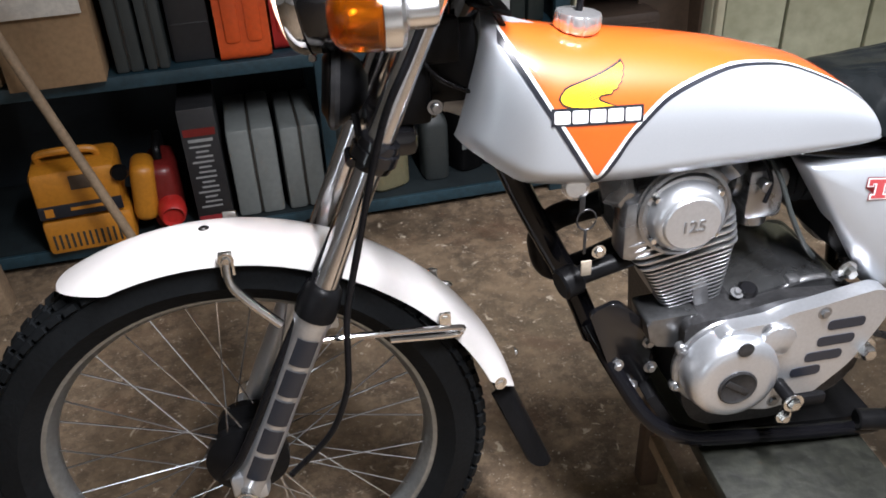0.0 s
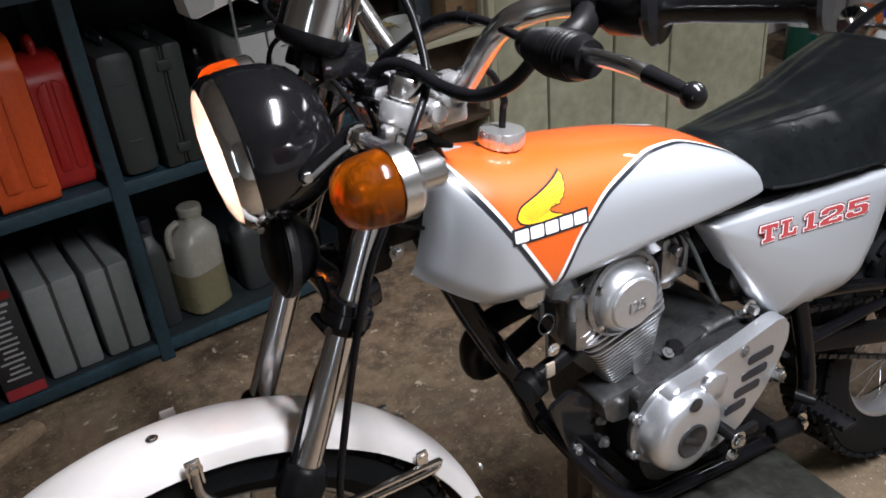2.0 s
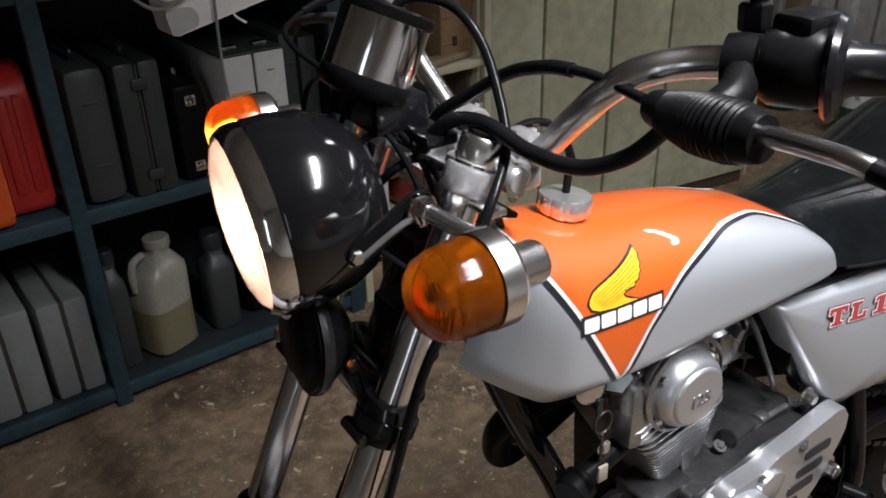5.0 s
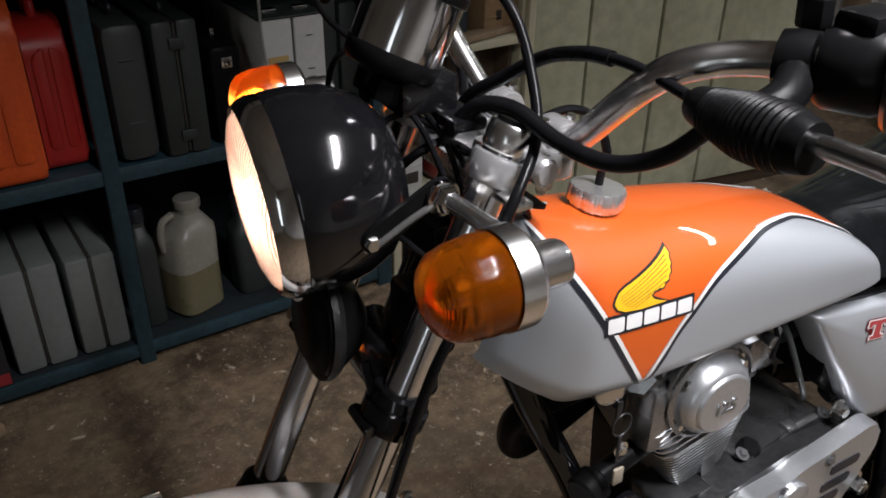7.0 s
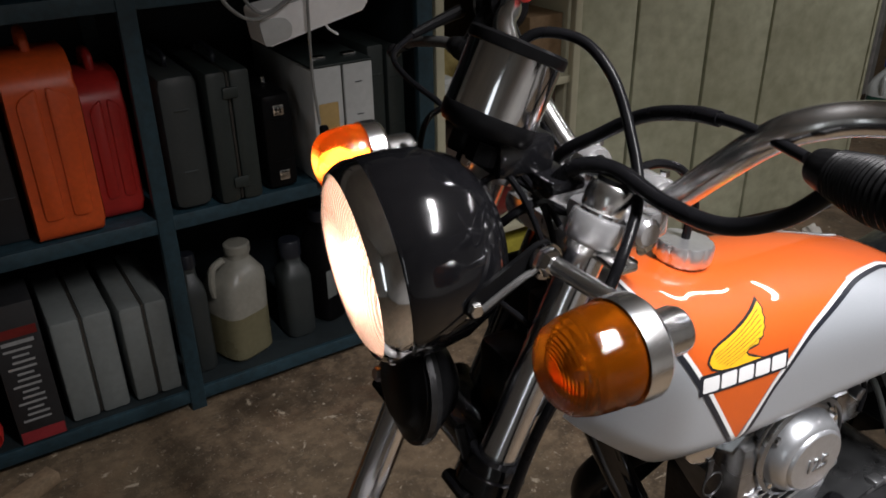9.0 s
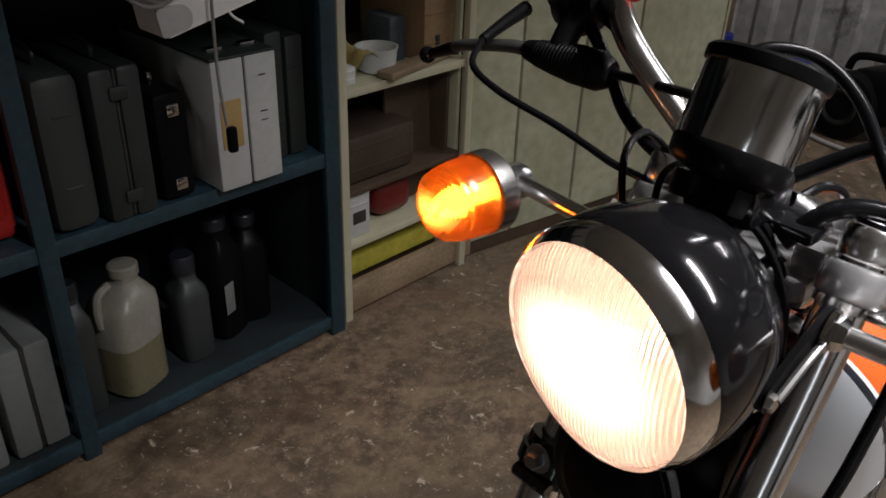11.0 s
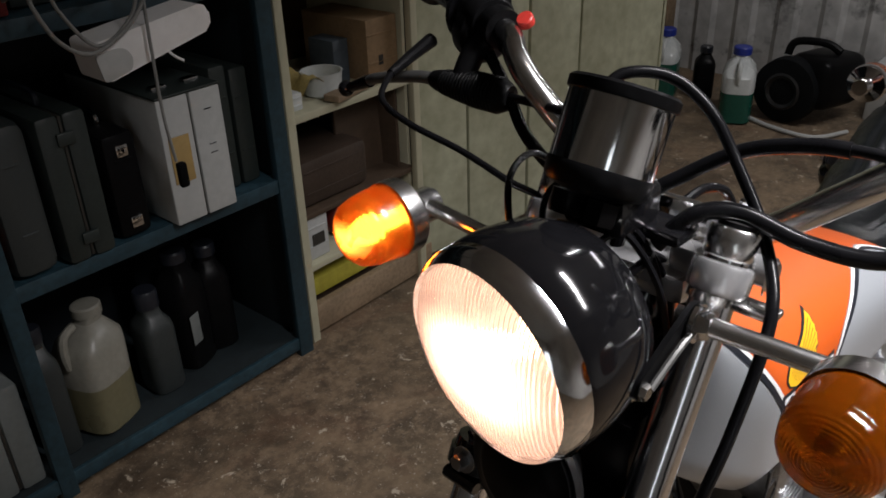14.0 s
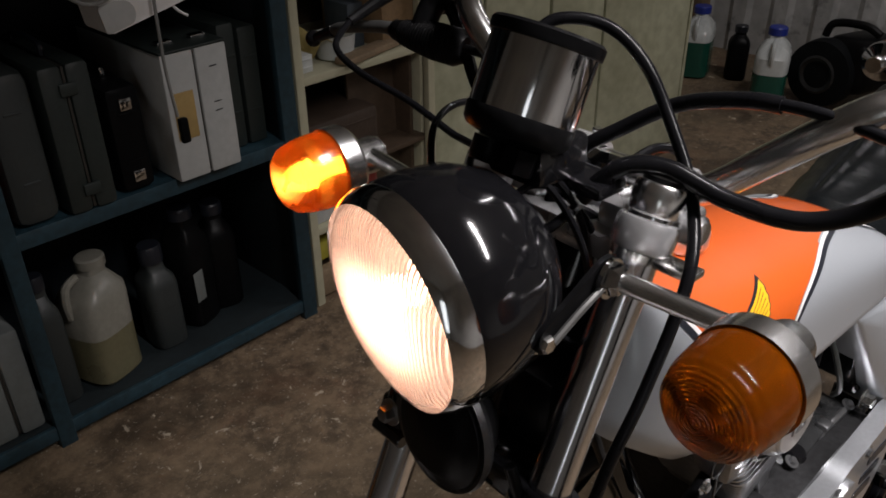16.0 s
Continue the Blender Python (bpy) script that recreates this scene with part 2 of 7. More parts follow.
CEIL = mat("dusty ceiling paint", (0.58, 0.57, 0.54), 0.8, 0, 0.2, 2, 20, 0.1)
# darker copy of BLUE: the shelving's interior shade put into the colour
BLUESHADE = mat("shade-darkened blue paint", (0.007, 0.014, 0.017), 0.7, 0, 0.5, 6, 60, 0.12)
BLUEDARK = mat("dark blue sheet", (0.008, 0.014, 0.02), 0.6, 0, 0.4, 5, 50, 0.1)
BROWNVINYL = mat("brown vinyl", (0.06, 0.042, 0.032), 0.4, 0, 0.35, 8, 120, 0.2)
BOARD = mat("brown hardboard", (0.085, 0.055, 0.035), 0.6, 0, 0.35, 5, 60, 0.1)
WOOD = mat("old bare wood", (0.30, 0.215, 0.135), 0.7, 0, 0.4, 8, 90, 0.2)
DIRTYWOOD = mat("dirty bench wood", (0.017, 0.018, 0.013), 0.6, 0, 0.8, 9, 60, 0.45, spec=0.25)
CARD = mat("corrugated cardboard", (0.28, 0.18, 0.095), 0.8, 0, 0.25, 4, 80, 0.1)
GREYCASE = mat("grey plastic case", (0.032, 0.038, 0.038), 0.5, 0, 0.2, 6, 120, 0.1)
GREYLEAD = mat("grey cable sheath", (0.22, 0.22, 0.21), 0.45, 0, 0.2, 20, 90, 0.02)
DARKCASE = mat("dark green-black plastic case", (0.022, 0.030, 0.028), 0.5, 0, 0.3, 6, 120, 0.1)
PALECASE = mat("pale grey steel case", (0.46, 0.47, 0.46), 0.45, 0, 0.12, 5, 60, 0.05)
GREENGREY = mat("grey green plastic", (0.17, 0.185, 0.18), 0.5, 0, 0.2, 5, 60, 0.05)
OCHRE = mat("ochre paper label", (0.40, 0.27, 0.10), 0.7, 0, 0.15, 10, 80, 0.02)
WHITEPLASTIC = mat("white plastic tray", (0.84, 0.83, 0.82), 0.4, 0, 0.08, 5, 60, 0.02)
ORANGECAN = mat("orange plastic can", (0.62, 0.085, 0.015), 0.42, 0, 0.25, 6, 80, 0.04)
REDCAN = mat("red plastic can", (0.42, 0.02, 0.016), 0.42, 0, 0.25, 6, 80, 0.04)
YELLOW = mat("yellow tool plastic", (0.48, 0.19, 0.015), 0.45, 0, 0.25, 8, 90, 0.05)
YELLOWBOX = mat("yellow carton", (0.45, 0.40, 0.05), 0.6, 0, 0.3, 5, 50, 0.05)
MILKY = mat("milky plastic", (0.27, 0.26, 0.22), 0.4, 0, 0.2, 6, 80, 0.02)
AMBERLIQ = mat("cloudy yellow liquid", (0.17, 0.155, 0.09), 0.3, 0, 0.2, 6, 80, 0)
GREENLIQ = mat("green coolant", (0.015, 0.10, 0.07), 0.2, 0, 0.2, 6, 80, 0)
CLEARTOP = mat("clear white plastic", (0.60, 0.63, 0.62), 0.3, 0, 0.12, 6, 80, 0.02)
BLUECAP = mat("blue cap", (0.02, 0.04, 0.30), 0.4, 0, 0.15, 20, 80, 0)
PAPER = mat("crumpled paper", (0.65, 0.62, 0.56), 0.8, 0, 0.2, 30, 120, 0.2)
GRITTAN = mat("pale crumbs", (0.40, 0.34, 0.26), 0.85, 0, 0.3, 30, 120, 0.1)
BLUEGREY = mat("faded blue-grey card", (0.075, 0.095, 0.115), 0.75, 0, 0.3, 8, 60, 0.04)
STRAW = mat("yellow rag", (0.42, 0.33, 0.12), 0.85, 0, 0.35, 12, 120, 0.3)
REDDARK = mat("dark red plastic", (0.16, 0.014, 0.012), 0.4, 0, 0.3, 8, 60, 0.04)
BOXBLACK = mat("black printed carton", (0.02, 0.02, 0.022), 0.5, 0, 0.3, 8, 60, 0.02)
PRINT = mat("pale print", (0.27, 0.27, 0.27), 0.6, 0, 0.2, 60, 200, 0)
PRINTRED = mat("red print", (0.28, 0.02, 0.026), 0.6, 0, 0.2, 30, 200, 0)

# headlamp glass: smooth outside, vertical flutes inside, a little dust on it that catches the bulb's light
def lamp_glass(name, fluted, dust):
    m = bpy.data.materials.new(name)
    m.use_nodes = True
    nt = m.node_tree
    b = nt.nodes["Principled BSDF"]
    b.inputs["Base Color"].default_value = (1.0, 0.96, 0.93, 1)
    b.inputs["Roughness"].default_value = 0.04
    b.inputs["Transmission Weight"].default_value = 1.0
    b.inputs["IOR"].default_value = 1.45
    if fluted:
        tc = nt.nodes.new("ShaderNodeTexCoord")
        wave = nt.nodes.new("ShaderNodeTexWave")
        wave.bands_direction = "Y"
        wave.inputs["Scale"].default_value, wave.inputs["Distortion"].default_value = 95, 0.3
        nt.links.new(tc.outputs["Object"], wave.inputs["Vector"])
        flute = nt.nodes.new("ShaderNodeBump")
        flute.inputs["Strength"].default_value, flute.inputs["Distance"].default_value = 1.0, 0.0006
        nt.links.new(wave.outputs[1], flute.inputs["Height"])
        nt.links.new(flute.outputs[0], b.inputs["Normal"])
    haze = nt.nodes.new("ShaderNodeBsdfTranslucent")
    haze.inputs["Color"].default_value = (0.95, 0.76, 0.68, 1)
    both = nt.nodes.new("ShaderNodeMixShader")
    both.inputs[0].default_value = dust
    nt.links.new(b.outputs[0], both.inputs[1])
    nt.links.new(haze.outputs[0], both.inputs[2])
    nt.links.new(both.outputs[0], nt.nodes["Material Output"].inputs["Surface"])
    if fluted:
        # bulb's glow painted into the emission: hot centre, wider than high, flute-streaked
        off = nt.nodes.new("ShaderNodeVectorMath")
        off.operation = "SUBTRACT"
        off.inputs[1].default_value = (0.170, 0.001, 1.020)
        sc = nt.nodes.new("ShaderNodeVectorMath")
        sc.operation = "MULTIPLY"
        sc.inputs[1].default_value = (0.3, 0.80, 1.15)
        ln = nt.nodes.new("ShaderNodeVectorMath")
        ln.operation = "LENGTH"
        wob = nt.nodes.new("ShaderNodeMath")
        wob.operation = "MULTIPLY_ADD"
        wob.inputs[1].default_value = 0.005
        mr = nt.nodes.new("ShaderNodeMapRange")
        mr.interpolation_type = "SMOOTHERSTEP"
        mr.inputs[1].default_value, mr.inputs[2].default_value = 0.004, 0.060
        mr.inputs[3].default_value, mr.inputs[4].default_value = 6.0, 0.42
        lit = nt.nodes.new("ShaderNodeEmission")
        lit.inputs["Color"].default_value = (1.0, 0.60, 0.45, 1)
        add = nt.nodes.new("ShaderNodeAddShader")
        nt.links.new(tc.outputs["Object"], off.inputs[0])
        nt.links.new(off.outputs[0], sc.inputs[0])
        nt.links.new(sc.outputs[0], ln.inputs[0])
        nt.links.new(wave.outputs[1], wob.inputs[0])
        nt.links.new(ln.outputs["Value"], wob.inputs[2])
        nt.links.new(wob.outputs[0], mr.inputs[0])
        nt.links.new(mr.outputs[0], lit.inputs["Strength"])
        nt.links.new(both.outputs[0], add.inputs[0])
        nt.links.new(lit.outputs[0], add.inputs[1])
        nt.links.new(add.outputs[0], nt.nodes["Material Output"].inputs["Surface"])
    return m


LENS = lamp_glass("headlamp glass", False, 0.0)
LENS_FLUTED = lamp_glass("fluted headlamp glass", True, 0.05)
REFLECTOR = mat("silvered reflector", (0.50, 0.45, 0.42), 0.30, 1.0, 0.06, 10, 60, 0.01)
HEADBULB = glow(mat("lit headlamp bulb", (1, 0.9, 0.8), 0.3, 0, 0, 10, 60, 0), (1.0, 0.68, 0.52), 1050)


# ---- building helpers ----
def finish(bm, name, mats, angle=35):
    me = bpy.data.meshes.new(name)
    bmesh.ops.recalc_face_normals(bm, faces=bm.faces)
    bm.to_mesh(me)
    bm.free()
    for m in mats if isinstance(mats, (list, tuple)) else [mats]:
        me.materials.append(m)
    me.shade_smooth()
    me.set_sharp_from_angle(angle=radians(angle))
    return me


def part(name, bm, material, parent, label="", angle=35):
    ob = new(name, finish(bm, name, material, angle))
    ob.parent = parent
    return tagged(ob, label)


def thing(name, m, label, category, group="", kind=""):
    ob = new(name)
    ob.empty_display_size = 0.1
    ob.matrix_world = m
    return tagged(ob, label, category, group, kind)


def solid(name, bm, material, label, category, group="", kind="", m=None, angle=35):
    ob = new(name, finish(bm, name, material, angle))
    if m is not None:
        ob.matrix_world = m
    return tagged(ob, label, category, group, kind)


def box(bm, c, s, bevel=0.0, m=None, seg=2):
    r = bmesh.ops.create_cube(bm, size=1.0, matrix=(m or Matrix()) @ Matrix.Translation(c) @ Matrix.Diagonal((*s, 1)))
    vs = r["verts"]
    if bevel > 0:
        es = list({e for v in vs for e in v.link_edges})
        bmesh.ops.bevel(bm, geom=es, offset=bevel, segments=seg, profile=0.5, affect="EDGES", clamp_overlap=True)
    return bm


def frame_of(d):
    d = Vector(d).normalized()
    return d.to_track_quat("Z", "Y").to_matrix()


def lathe(bm, prof, origin, axis, seg=32, squash=(1, 1)):
    """Rings of (radius, height) round an axis; radius 0 closes."""
    q, o = frame_of(axis), Vector(origin)
    rings = []
    for r, h in prof:
        if r < 1e-6:
            rings.append([bm.verts.new(o + q @ Vector((0, 0, h)))])
        else:
            rings.append([bm.verts.new(o + q @ Vector((r * squash[0] * math.cos(2 * math.pi * k / seg), r * squash[1] * math.sin(2 * math.pi * k / seg), h))) for k in range(seg)])
    for a, c in zip(rings, rings[1:]):
        for k in range(seg):
            j = (k + 1) % seg
            if len(a) == 1 and len(c) == 1:
                continue
            if len(a) == 1:
                bm.faces.new((a[0], c[j], c[k]))
            elif len(c) == 1:
                bm.faces.new((a[k], a[j], c[0]))
            else:
                bm.faces.new((a[k], a[j], c[j], c[k]))
    return bm


def rod(bm, a, b, r, seg=16, bevel=0.0):
    a, b = Vector(a), Vector(b)
    h = (b - a).length
    e = min(bevel or r * 0.15, h / 3)
    return lathe(bm, [(0, 0), (r - e, 0), (r, e), (r, h - e), (r - e, h), (0, h)], a, b - a, seg)


def smooth_path(pts, n=8):
    pts = [Vector(p) for p in pts]
    out = []
    for i in range(len(pts) - 1):
        p0, p1, p2, p3 = pts[max(i - 1, 0)], pts[i], pts[i + 1], pts[min(i + 2, len(pts) - 1)]
        for k in range(n):
            t = k / n
            out.append(0.5 * (2 * p1 + (p2 - p0) * t + (2 * p0 - 5 * p1 + 4 * p2 - p3) * t * t + (3 * p1 - p0 - 3 * p2 + p3) * t ** 3))
    return out + [pts[-1]]


def tube(bm, pts, r, seg=12, n=8, curved=True, radii=None):
    path = smooth_path(pts, n) if curved else [Vector(p) for p in pts]
    rings, up = [], None
    for i, p in enumerate(path):
        d = (path[min(i + 1, len(path) - 1)] - path[max(i - 1, 0)]).normalized()
        if up is None:
            up = d.orthogonal().normalized()
        up = (up - d * up.dot(d)).normalized()
        side = d.cross(up)
        rr = radii(i / (len(path) - 1)) if radii else r
        rings.append([bm.verts.new(p + rr * (math.cos(2 * math.pi * k / seg) * up + math.sin(2 * math.pi * k / seg) * side)) for k in range(seg)])
    for a, c in zip(rings, rings[1:]):
        for k in range(seg):
            bm.faces.new((a[k], a[(k + 1) % seg], c[(k + 1) % seg], c[k]))
    bm.faces.new(rings[0][::-1])
    bm.faces.new(rings[-1])
    return bm


def prism(bm, poly, y0, y1, bevel=0.0, seg=2, m=None, plane="xz"):
    """A polygon in x and z, from y0 to y1, with rounded rims."""
    put = (lambda a, c, y: Vector((a, y, c))) if plane == "xz" else (lambda a, c, y: Vector((a, c, y)))
    m = m or Matrix()
    f = [bm.verts.new(m @ put(a, c, y0)) for a, c in poly]
    g = [bm.verts.new(m @ put(a, c, y1)) for a, c in poly]
    n = len(poly)
    front = bm.faces.new(f)
    back = bm.faces.new(g[::-1])
    for k in range(n):
        bm.faces.new((f[k], g[k], g[(k + 1) % n], f[(k + 1) % n]))
    if bevel > 0:
        bmesh.ops.bevel(bm, geom=list(front.edges), offset=bevel, segments=seg, profile=0.5, affect="EDGES", clamp_overlap=True)
    return bm


def rounded(poly, r, n=4):
    out = []
    k = len(poly)
    for i in range(k):
        p, a, c = Vector(poly[i]), Vector(poly[i - 1]), Vector(poly[(i + 1) % k])
        da, dc = (a - p), (c - p)
        rr = min(r, da.length * 0.45, dc.length * 0.45)
        p0, p2 = p + da.normalized() * rr, p + dc.normalized() * rr
        for j in range(n + 1):
            t = j / n
            out.append(tuple(p0 * (1 - t) ** 2 + p * 2 * t * (1 - t) + p2 * t * t))
    return out


def grid(bm, rows, closed=False):
    vs = [[bm.verts.new(p) for p in row] for row in rows]
    for a, c in zip(vs, vs[1:]):
        n = len(a)
        for k in range(n if closed else n - 1):
            bm.faces.new((a[k], a[(k + 1) % n], c[(k + 1) % n], c[k]))
    return vs


def thicken(bm, t):
    bmesh.ops.recalc_face_normals(bm, faces=bm.faces)
    bmesh.ops.solidify(bm, geom=list(bm.faces), thickness=t)
    return bm


def B():
    return bmesh.new()


def table(xs, ys, x):
    return float(np.interp(x, xs, ys))

# ---- the motorcycle: x to its tail, y to its right side, z up ----
BIKE = Matrix.Translation((0.2, 0, 0)) @ pose(0, 0, 0, 0, 0, -4.7) @ Matrix.Translation((-0.2, 0.014, 0))
bike = thing("motorcycle", BIKE, "orange and silver trials motorcycle, headlamp lit, standing on a bench", "motorcycle")
FA = Vector((0.036, 0, 0.378))
RA = Vector((1.46, -0.015, 0.338))


def fork_x(z):
    return 0.042 + (z - 0.378) * 0.446


FORK = Vector((0.446, 0, 1)).normalized()
FY = 0.072


def fork_p(z, y=0.0, ahead=0.0):
    return Vector((fork_x(z) - ahead, y, z))


def mirror_y(p):
    return Vector((p[0], -p[1], p[2]))


# wheels
def wheel(name, c, r_out, r_rim, half, label, knob, hub_r):
    w = new(name)
    w.empty_display_size = 0.05
    w.parent = bike
    tagged(w, label)
    cx, cy, cz = c
    bm = B()
    prof = [(r_rim - 0.004, -half * 0.62), (r_rim + 0.012, -half * 0.86), (r_rim + 0.3 * (r_out - r_rim), -half), (r_out - 0.018, -half * 0.9), (r_out - 0.006, -half * 0.62), (r_out - 0.004, 0)]
    prof = prof + [(r, -h) for r, h in prof[-2::-1]]
    lathe(bm, prof, c, (0, 1, 0), 96)
    part("tyre", bm, RUBBER, w, "black block-tread rubber tyre")
    bm = B()
    n = int(2 * math.pi * r_out / knob)
    for k in range(n):
        a = 2 * math.pi * (k + 0.5) / n
        for row, yy in enumerate((-0.80, -0.38, 0.0, 0.38, 0.80)):
            aa = a + (math.pi / n if row % 2 else 0)
            rr = r_out - (0.013 if abs(yy) > 0.7 else 0.004)
            m = Matrix.Translation(c) @ Matrix.Rotation(-aa, 4, "Y") @ Matrix.Translation((rr, yy * half, 0)) @ Matrix.Rotation(-yy * 0.75, 4, "Z")
            box(bm, (0, 0, 0), (0.008, half * 0.34, knob * 0.66), 0, m)
    tagged(part("tread", bm, RUBBER, w), kind="stuff")
    bm = B()
    prof = [(r_rim, -half * 0.66), (r_rim + 0.004, -half * 0.70), (r_rim + 0.003, -half * 0.60), (r_rim - 0.010, -half * 0.52), (r_rim - 0.020, -half * 0.22), (r_rim - 0.021, 0)]
    prof = prof + [(r, -h) for r, h in prof[-2::-1]]
    lathe(bm, prof, c, (0, 1, 0), 96)
    part("rim", bm, RIMSTEEL if hub_r < 0.06 else ALLOY, w, "dull aluminium rim")
    bm = B()
    lathe(bm, [(0, -0.075), (0.012, -0.075), (0.014, -0.05), (hub_r * 0.6, -0.045), (hub_r, -0.035), (hub_r, -0.02), (hub_r * 0.55, -0.012), (hub_r * 0.5, 0.02), (hub_r * 0.8, 0.03), (hub_r * 0.8, 0.042), (0.014, 0.05), (0.012, 0.075), (0, 0.075)], c, (0, 1, 0), 40)
    part("hub", bm, SATIN, w, "black drum hub")
    for k in range(36):
        a = 2 * math.pi * k / 36
        side = -1 if k % 2 else 1
        tw = 0.42 * (1 if k % 4 < 2 else -1)
        p0 = Vector((cx + hub_r * 0.85 * math.cos(a + tw), cy + side * 0.03, cz + hub_r * 0.85 * math.sin(a + tw)))
        p1 = Vector((cx + (r_rim - 0.018) * math.cos(a), cy + side * 0.004, cz + (r_rim - 0.018) * math.sin(a)))
        bm = B()
        rod(bm, p0, p1, 0.0013, 6)
        part("spoke", bm, HARDCHROME, w)
    return w


wheel("front_wheel", FA, 0.345, 0.277, 0.042, "spoked front wheel with knobbly black tyre", 0.027, 0.058)
wheel("rear_wheel", RA, 0.335, 0.245, 0.055, "spoked rear wheel with knobbly black tyre", 0.040, 0.075)


# front mudguard: an arc over the wheel, drooping at its front tip
def guard(name, c, r_top, r_low, a0, a1, half, label, tip=0.0, n=48):
    bm = B()
    rows = []
    for i in range(n + 1):
        t = i / n
        t = t ** 1.35
        a = radians(a0 + (a1 - a0) * t)
        nose = math.sqrt(max(0.0, 1 - max(0.0, 1 - t / 0.085) ** 2))
        tail = math.sin(math.pi * min(1.0, (1 - t) / 0.05) / 2)
        w = half * (0.10 + 0.90 * nose) * (0.55 + 0.45 * tail)
        lift = tip * max(0.0, 1 - t / 0.22) ** 2
        row = []
        for k in range(15):
            u = -1 + 2 * k / 14
            drop = (1 - math.sqrt(max(0.0, 1 - (abs(u * w / half) ** 2.6)))) * (r_top - r_low) * (0.35 + 0.65 * tail)
            rr = r_top - drop + lift + 0.025 * max(0.0, (t - 0.45) / 0.55) ** 2
            row.append(Vector((c[0] + rr * math.cos(a), c[1] + u * w, c[2] + rr * math.sin(a))))
        rows.append(row)
    grid(bm, rows)
    thicken(bm, 0.003)
    return part(name, bm, FENDER, bike, label, 50)


front_guard = guard("front_mudguard", FA + Vector((0.006, 0, -0.002)), 0.363, 0.336, 121, 9, 0.0485, "white plastic front mudguard", 0.002)
bm = B()
rows = []
for i in range(22):
    t = (i / 21) ** 0.75
    x, z = 0.420 + 0.072 * t, 0.440 - 0.190 * t
    w = 0.040 * math.sqrt(max(0.02, 1 - max(0.0, (t - 0.76) / 0.24) ** 2))
    rows.append([Vector((x - 0.030 * (u * w / 0.04) ** 2, u * w, z)) for u in (-1, -0.75, -0.5, -0.25, 0, 0.25, 0.5, 0.75, 1)])
grid(bm, rows)
thicken(bm, 0.004)
part("mud_flap", bm, SATIN, front_guard, "black rubber mud flap")


def bolt(parent, p, axis, r=0.006, h=0.006, m=None, washer=True):
    bm = B()
    if washer:
        lathe(bm, [(0, 0), (r * 1.6, 0), (r * 1.6, 0.0012), (0, 0.0012)], p, axis, 16)
    lathe(bm, [(0, 0), (r, 0), (r, h * 0.8), (r * 0.8, h), (0, h)], p, axis, 6)
    return part("bolt", bm, m or WORN_CHROME, parent)


bolt(front_guard, (0.040, 0.0, 0.7388), (0, 0, 1), 0.0042, 0.003, POLISHED)
bolt(front_guard, (0.400, -0.0445, 0.462), (0.25, -1, 0.2), 0.006, 0.002)
bolt(front_guard, (0.4285, -0.012, 0.487), (1, 0, 0.2), 0.005, 0.004)
for s in (-1, 1):
    # front stay: a bent chrome rod from the mudguard's side to the slider
    bm = B()
    tube(bm, [(0.066, s * 0.051, 0.718), (0.067, s * 0.056, 0.690), (0.085, s * 0.062, 0.665), (0.118, s * 0.068, 0.630)], 0.0062, 12)
    box(bm, (0.066, s * 0.051, 0.716), (0.017, 0.004, 0.034), 0.0015)
    part("front_stay", bm, WORN_CHROME, front_guard, "chrome mudguard stay")
    bolt(front_guard, (0.066, s * 0.053, 0.722), (0, s, 0), 0.006, 0.004)
    # rear stay: flattened loop
    bm = B()
    tube(bm, [(0.165, s * 0.072, 0.600), (0.22, s * 0.066, 0.594), (0.335, s * 0.053, 0.577), (0.345, s * 0.053, 0.572), (0.332, s * 0.055, 0.567), (0.25, s * 0.064, 0.579)], 0.0045, 10)
    part("rear_stay", bm, CHROME, front_guard, "bent chrome wire stay")
    bm = B()
    box(bm, (0.324, s * 0.0525, 0.588), (0.016, 0.005, 0.030), 0.002)
    part("bracket", bm, WORN_CHROME, front_guard)
    bolt(front_guard, (0.324, s * 0.055, 0.596), (0, s, 0), 0.005, 0.003)

